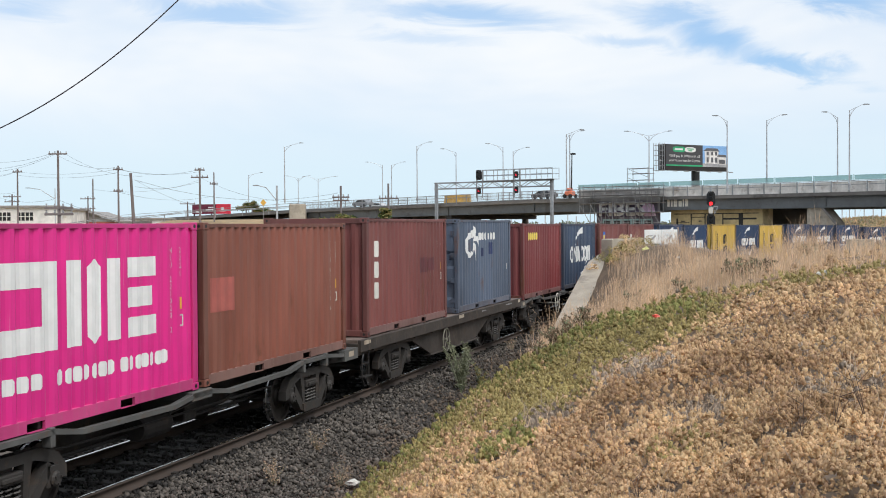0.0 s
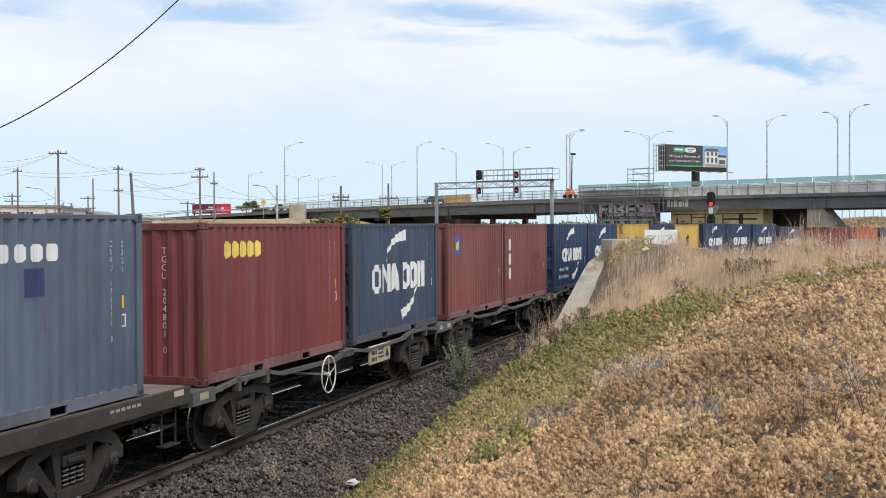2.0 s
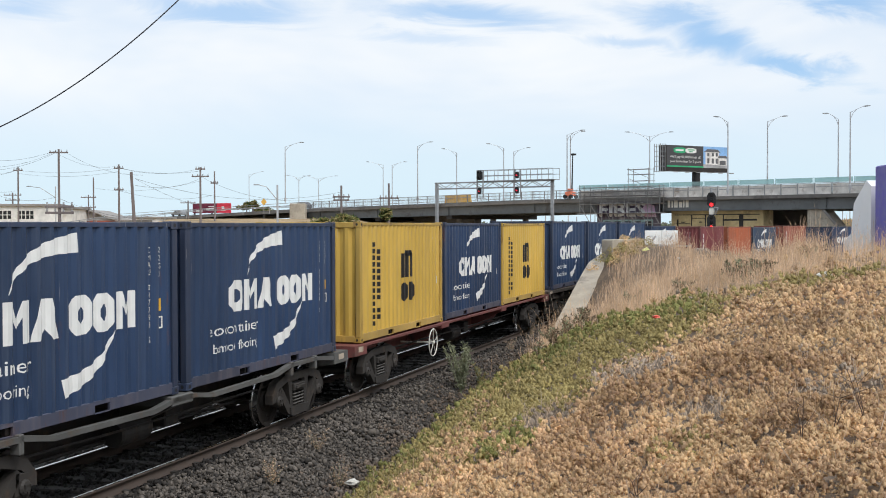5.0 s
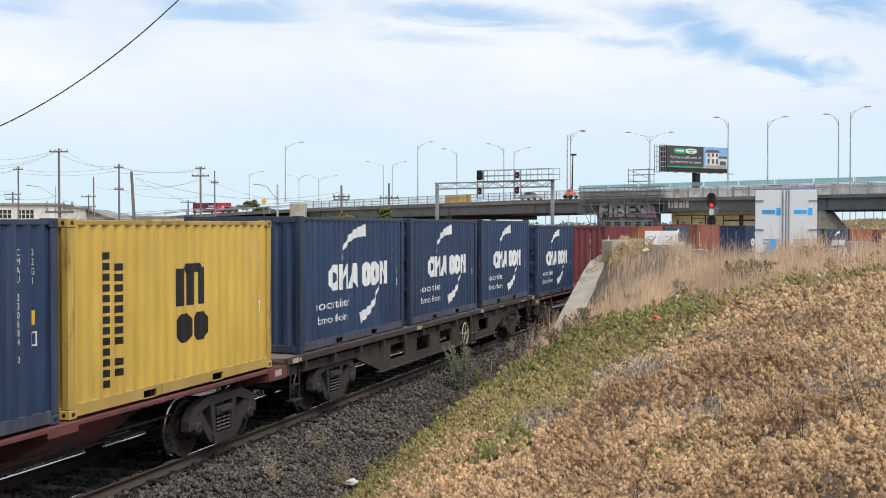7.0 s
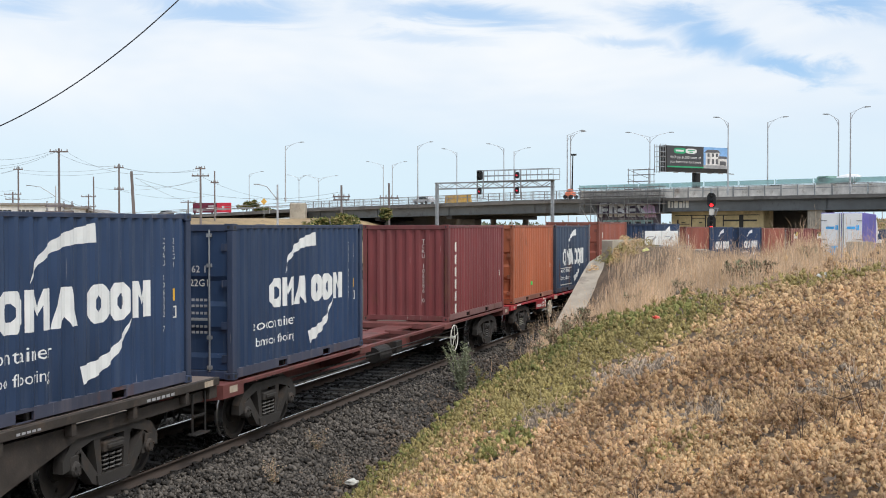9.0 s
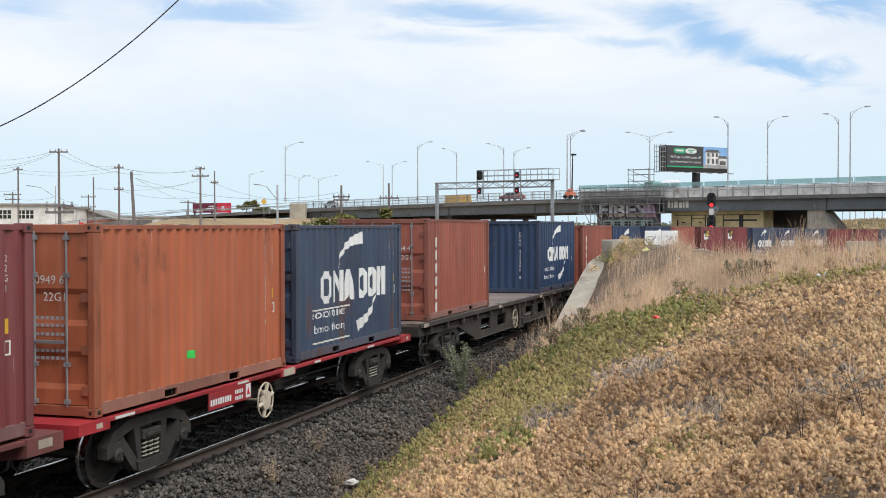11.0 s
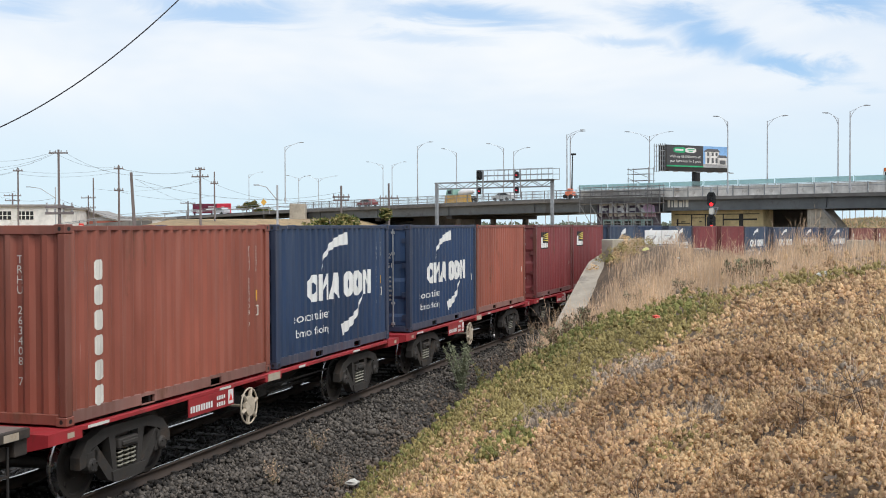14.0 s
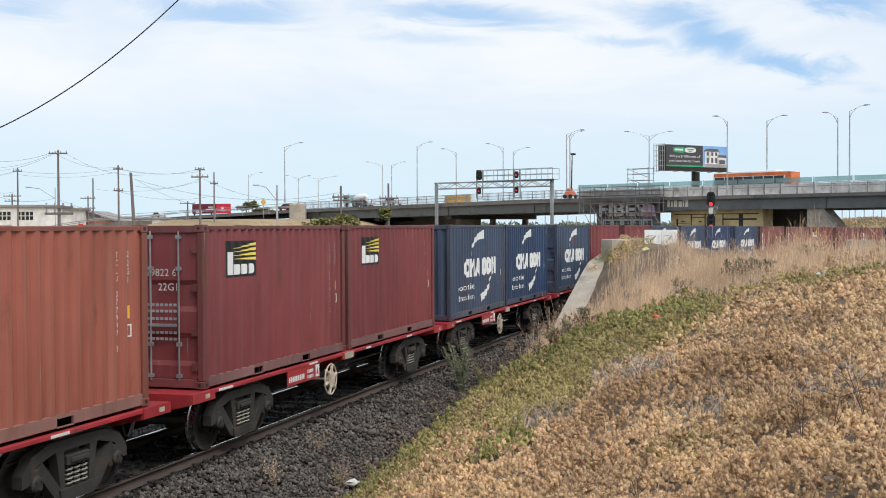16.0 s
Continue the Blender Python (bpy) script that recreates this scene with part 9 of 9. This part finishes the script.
# ---- trees and bushes farther off ----
def crown(name, centre, size, n, mats, seed, leaf, lumps_n=14):
    """A crown of many leaf tufts gathered in uneven clumps."""
    rng = np.random.default_rng(seed)
    cl = rng.normal(0, 0.42, (lumps_n, 3)) * np.array(size)
    cl[:, 2] = np.abs(cl[:, 2]) * 0.9
    rad = rng.uniform(0.22, 0.42, lumps_n) * min(size)
    pick = rng.integers(0, lumps_n, n)
    v = rng.normal(0, 1, (n, 3))
    v /= np.linalg.norm(v, axis=1)[:, None]
    p = cl[pick] + v * (rad[pick] * rng.uniform(0.6, 1.05, n))[:, None] + np.array(centre)
    return sprigs(name, p[:, 0], p[:, 1], p[:, 2], np.full(n, leaf), mats, rng.integers(0, len(mats), n), 4, rng, 0.3, 0.55)


def tree(name, label, x, y, ground, height, size, n, mats, seed, leaf):
    root = thing(name, label, "tree" if height > 4 else "bush", at=Matrix.Translation((x, y, ground)))
    bm = bmesh.new()
    tube(bm, [(0, 0, -0.3), (0.1, 0, height * 0.35), (0.0, 0.1, height * 0.6)], 0.05 * height, 8, 0.02 * height)
    rng = random.Random(seed)
    for k in range(5):
        a = rng.uniform(0, math.tau)
        tube(bm, [(0.1, 0, height * 0.3), (math.cos(a) * size[0] * 0.4, math.sin(a) * size[1] * 0.4, height * 0.65)], 0.02 * height, 6, 0.008 * height)
    part("trunk", bm, M["wood_pole"], root)
    part("crown", crown("crown", (0, 0, height * 0.45), size, n, mats, seed, leaf), None, root)


p = at_sight(590, 398, 98)
for k, dx in enumerate((-1.3, 0.1, 1.2)):
    tree("bush", "dense dark green bush beyond the tracks", p.x + dx, p.y, -0.4, 6.3 + 0.6 * (k == 1), (2.3, 1.6, 2.1), 1500, [M["dark_leaf"], M["green_leaf"], M["olive_leaf"]], 90 + k, 0.24)
for k, (px, py, far, h) in enumerate(((436, 368, 300, 4.2), (447, 366, 300, 4.8), (462, 370, 305, 3.0), (476, 372, 300, 2.6))):
    q = at_sight(px, py + 8, far)
    tree("tree", "small olive tree at the roadside in the distance", q.x, q.y, q.z - 1.0, h, (1.8, 1.6, 1.3), 420, [M["olive_leaf"], M["dark_leaf"]], 95 + k, 0.4)


def far_woods():
    rng = np.random.default_rng(14)
    n = 14000
    x = rng.uniform(-260, 330, n)
    y = rng.uniform(420, 520, n)
    h = (3.4 + 2.6 * np.clip(waves(x, y, 30, 51) + 0.3, 0, 1)) * rng.uniform(0.2, 1.0, n)
    me = sprigs("far_woods", x, y, h, np.full(n, 0.9), [M["far_leaf"]], np.zeros(n, int), 4, rng, 0.3, 0.7)
    tagged(new("far_woods", me), "low belt of distant trees beyond the bridge", "trees", kind="stuff")
    # scrub on the waste ground seen under the bridge and on the grassed embankment
    n = 15000
    x, y = rng.uniform(55, 120, n), rng.uniform(195, 250, n)
    z = ground_z(x, y)
    me = sprigs("scrub", x, y, z, np.full(n, 0.42), [M["olive_leaf"], M["grey_twig"], M["grey_leaf"], M["tan_leaf"]], rng.integers(0, 4, n), 4, rng, 0.7, 0.4)
    tagged(new("scrub", me), "dry scrub on the waste ground beyond the bridge", "scrub", kind="stuff")
    n = 22000
    x, y = rng.uniform(-42, -14, n), rng.uniform(55, 120, n)
    q = (x + 21) * math.cos(0.165) - (y - 57) * math.sin(0.165)
    keep = (q < 0.5) & (rng.random(n) < np.clip(1.0 + q / 9, 0.1, 1))
    x, y = x[keep], y[keep]
    me = blades("bank_grass", x, y, ground_z(x, y), rng.gamma(5, 0.05, len(x)), np.full(len(x), 0.018), [M["rust_leaf"], M["grey_twig"], M["olive_leaf"]], rng.choice(3, len(x), p=(0.5, 0.35, 0.15)), rng, 0.4)
    tagged(new("bank_grass", me), "dry grass at the foot of the embankment", "grass", kind="stuff")
    # low dry shrubs on the steep cut
    n = 9000
    x, y = rng.uniform(-44, -17, n), rng.uniform(56, 95, n)
    z = ground_z(x, y)
    keep = (z > -0.1) & (x / y < -0.20) & (z < 3.2) & (rng.random(n) < 0.5 + waves(x, y, 4, 61))
    x, y, z = x[keep], y[keep], z[keep]
    me = clumps("dry_shrubs", x, y, z, rng.uniform(0.15, 0.4, len(x)), [M["brown_leaf"], M["rust_leaf"], M["grey_twig"]], rng.choice(3, len(x), p=(0.6, 0.25, 0.15)), 18, rng)
    tagged(new("dry_shrubs", me), "low dry brown shrubs on the steep cutting", "shrubs", kind="stuff")


far_woods()
tree("bush", "small bright green bush at the foot of the cutting", -23.4, 62.0, -0.5, 1.7, (0.7, 0.7, 0.7), 500, [M["green_leaf"], M["olive_leaf"]], 120, 0.12)


def wall_creeper():
    """Yellow-green creeper that spills over the head of the wing wall."""
    rng = np.random.default_rng(17)
    n = 150
    s = rng.uniform(32.6, 38.0, n)
    d = rng.normal(2.3, 0.42, n)
    x, y, h = np.interp(s, SS, PX), np.interp(s, SS, PY), np.interp(s, SS, TH)
    x, y = x + np.cos(h) * d, y - np.sin(h) * d
    top = np.interp(s, (25.6, 26.6, 33.6, 36), (-0.35, 0.0, 2.25, 2.5))
    z = np.maximum(ground_z(x, y), np.where(d < 1.9, top, -9)) + np.abs(rng.normal(0, 0.13, n))
    me = clumps("wall_creeper", x, y, z, rng.uniform(0.12, 0.26, n), [M["olive_leaf"], M["sand_leaf"], M["green_leaf"]], rng.choice(3, n, p=(0.5, 0.32, 0.18)), 50, rng)
    tagged(new("wall_creeper", me), "yellow-green creeper spilling over the wall's head", "creeper", kind="stuff")


wall_creeper()
for px, py in ((838, 388), (870, 384), (905, 386), (935, 384), (965, 382), (1005, 381), (1020, 384), (1490, 372), (1503, 360), (1513, 362), (1529, 362), (1545, 364), (1560, 366)):
    q = at_sight(px, py, 320)
    bm = bmesh.new()
    tube(bm, [(q.x, q.y, 0.3), (q.x, q.y, q.z)], 0.14, 6)
    tagged(part("catenary_mast", bm, M["pole_grey"]), "thin grey railway mast in the distance", "mast", "distant masts")


def motions():
    times = [0.5 * k for k in range(33)]
    run = [gone(t) for t in times]
    for ob, start, z in CONTAINERS:
        walk(ob, [(t, on_train(start + LEN / 2 - g, LEN / 2, z)) for t, g in zip(times, run)])
    for ob, mid, reach in CARS:
        walk(ob, [(t, on_train(mid - g, reach, 0.0)) for t, g in zip(times, run)])
    ticks = [k / FPS for k in range(16 * FPS + 1)]
    turned = [float(g) / 0.46 for g in np.interp(ticks, times, run)]
    for k, w in enumerate(WHEELS):
        x, z, first = w.location.x, w.location.z, 0.7 * k
        walk(w, [(t, Matrix.Translation((x, 0, z)) @ Matrix.Rotation(-(first + a), 4, "Y")) for t, a in zip(ticks, turned)])

    # lorry on the back road, from behind the camera out past the bank
    stops = [(0.0, 15.6, -38.0), (2.0, 15.6, -14.0), (4.2, 14.9, 13.0), (5.3, 13.3, 27.0), (6.3, 12.0, 40.5), (7.0, 14.2, 49.0), (8.0, 19.5, 62.8), (9.2, 26.4, 77.0), (11.3, 41.0, 98.0), (13.0, 57.0, 114.0), (16.0, 86.0, 140.0)]
    heads = [90, 90, 90, 84, 75.5, 73, 69, 66, 58, 48, 42]
    walk(truck, [(t, pose(x, y, float(road_z(road_distance(np.array([x]), np.array([y]))[1])[0]), 0, 0, a)) for (t, x, y), a in zip(stops, heads)])
    # along the bridge, seconds and metres
    def drive(ob, lane, first, speed, turn):
        rows = []
        for k in range(9):
            d = first + speed * 2 * k
            w = BRIDGE_AT @ Vector((-d, lane, deck_z(d)))
            rows.append((2.0 * k, pose(w.x, w.y, w.z, 0, 0, turn)))
        walk(ob, rows)
    drive(bus, 2.2, 20.2 - 16 * 12.7, 12.7, 135)
    drive(mixer, 2.4, 7.1 - 9.0 * 14.2, 14.2, 135)
    for ob, lane, first, speed in CARS_ROAD:
        drive(ob, lane, first, speed, 135 if speed > 0 else -45)


motions()
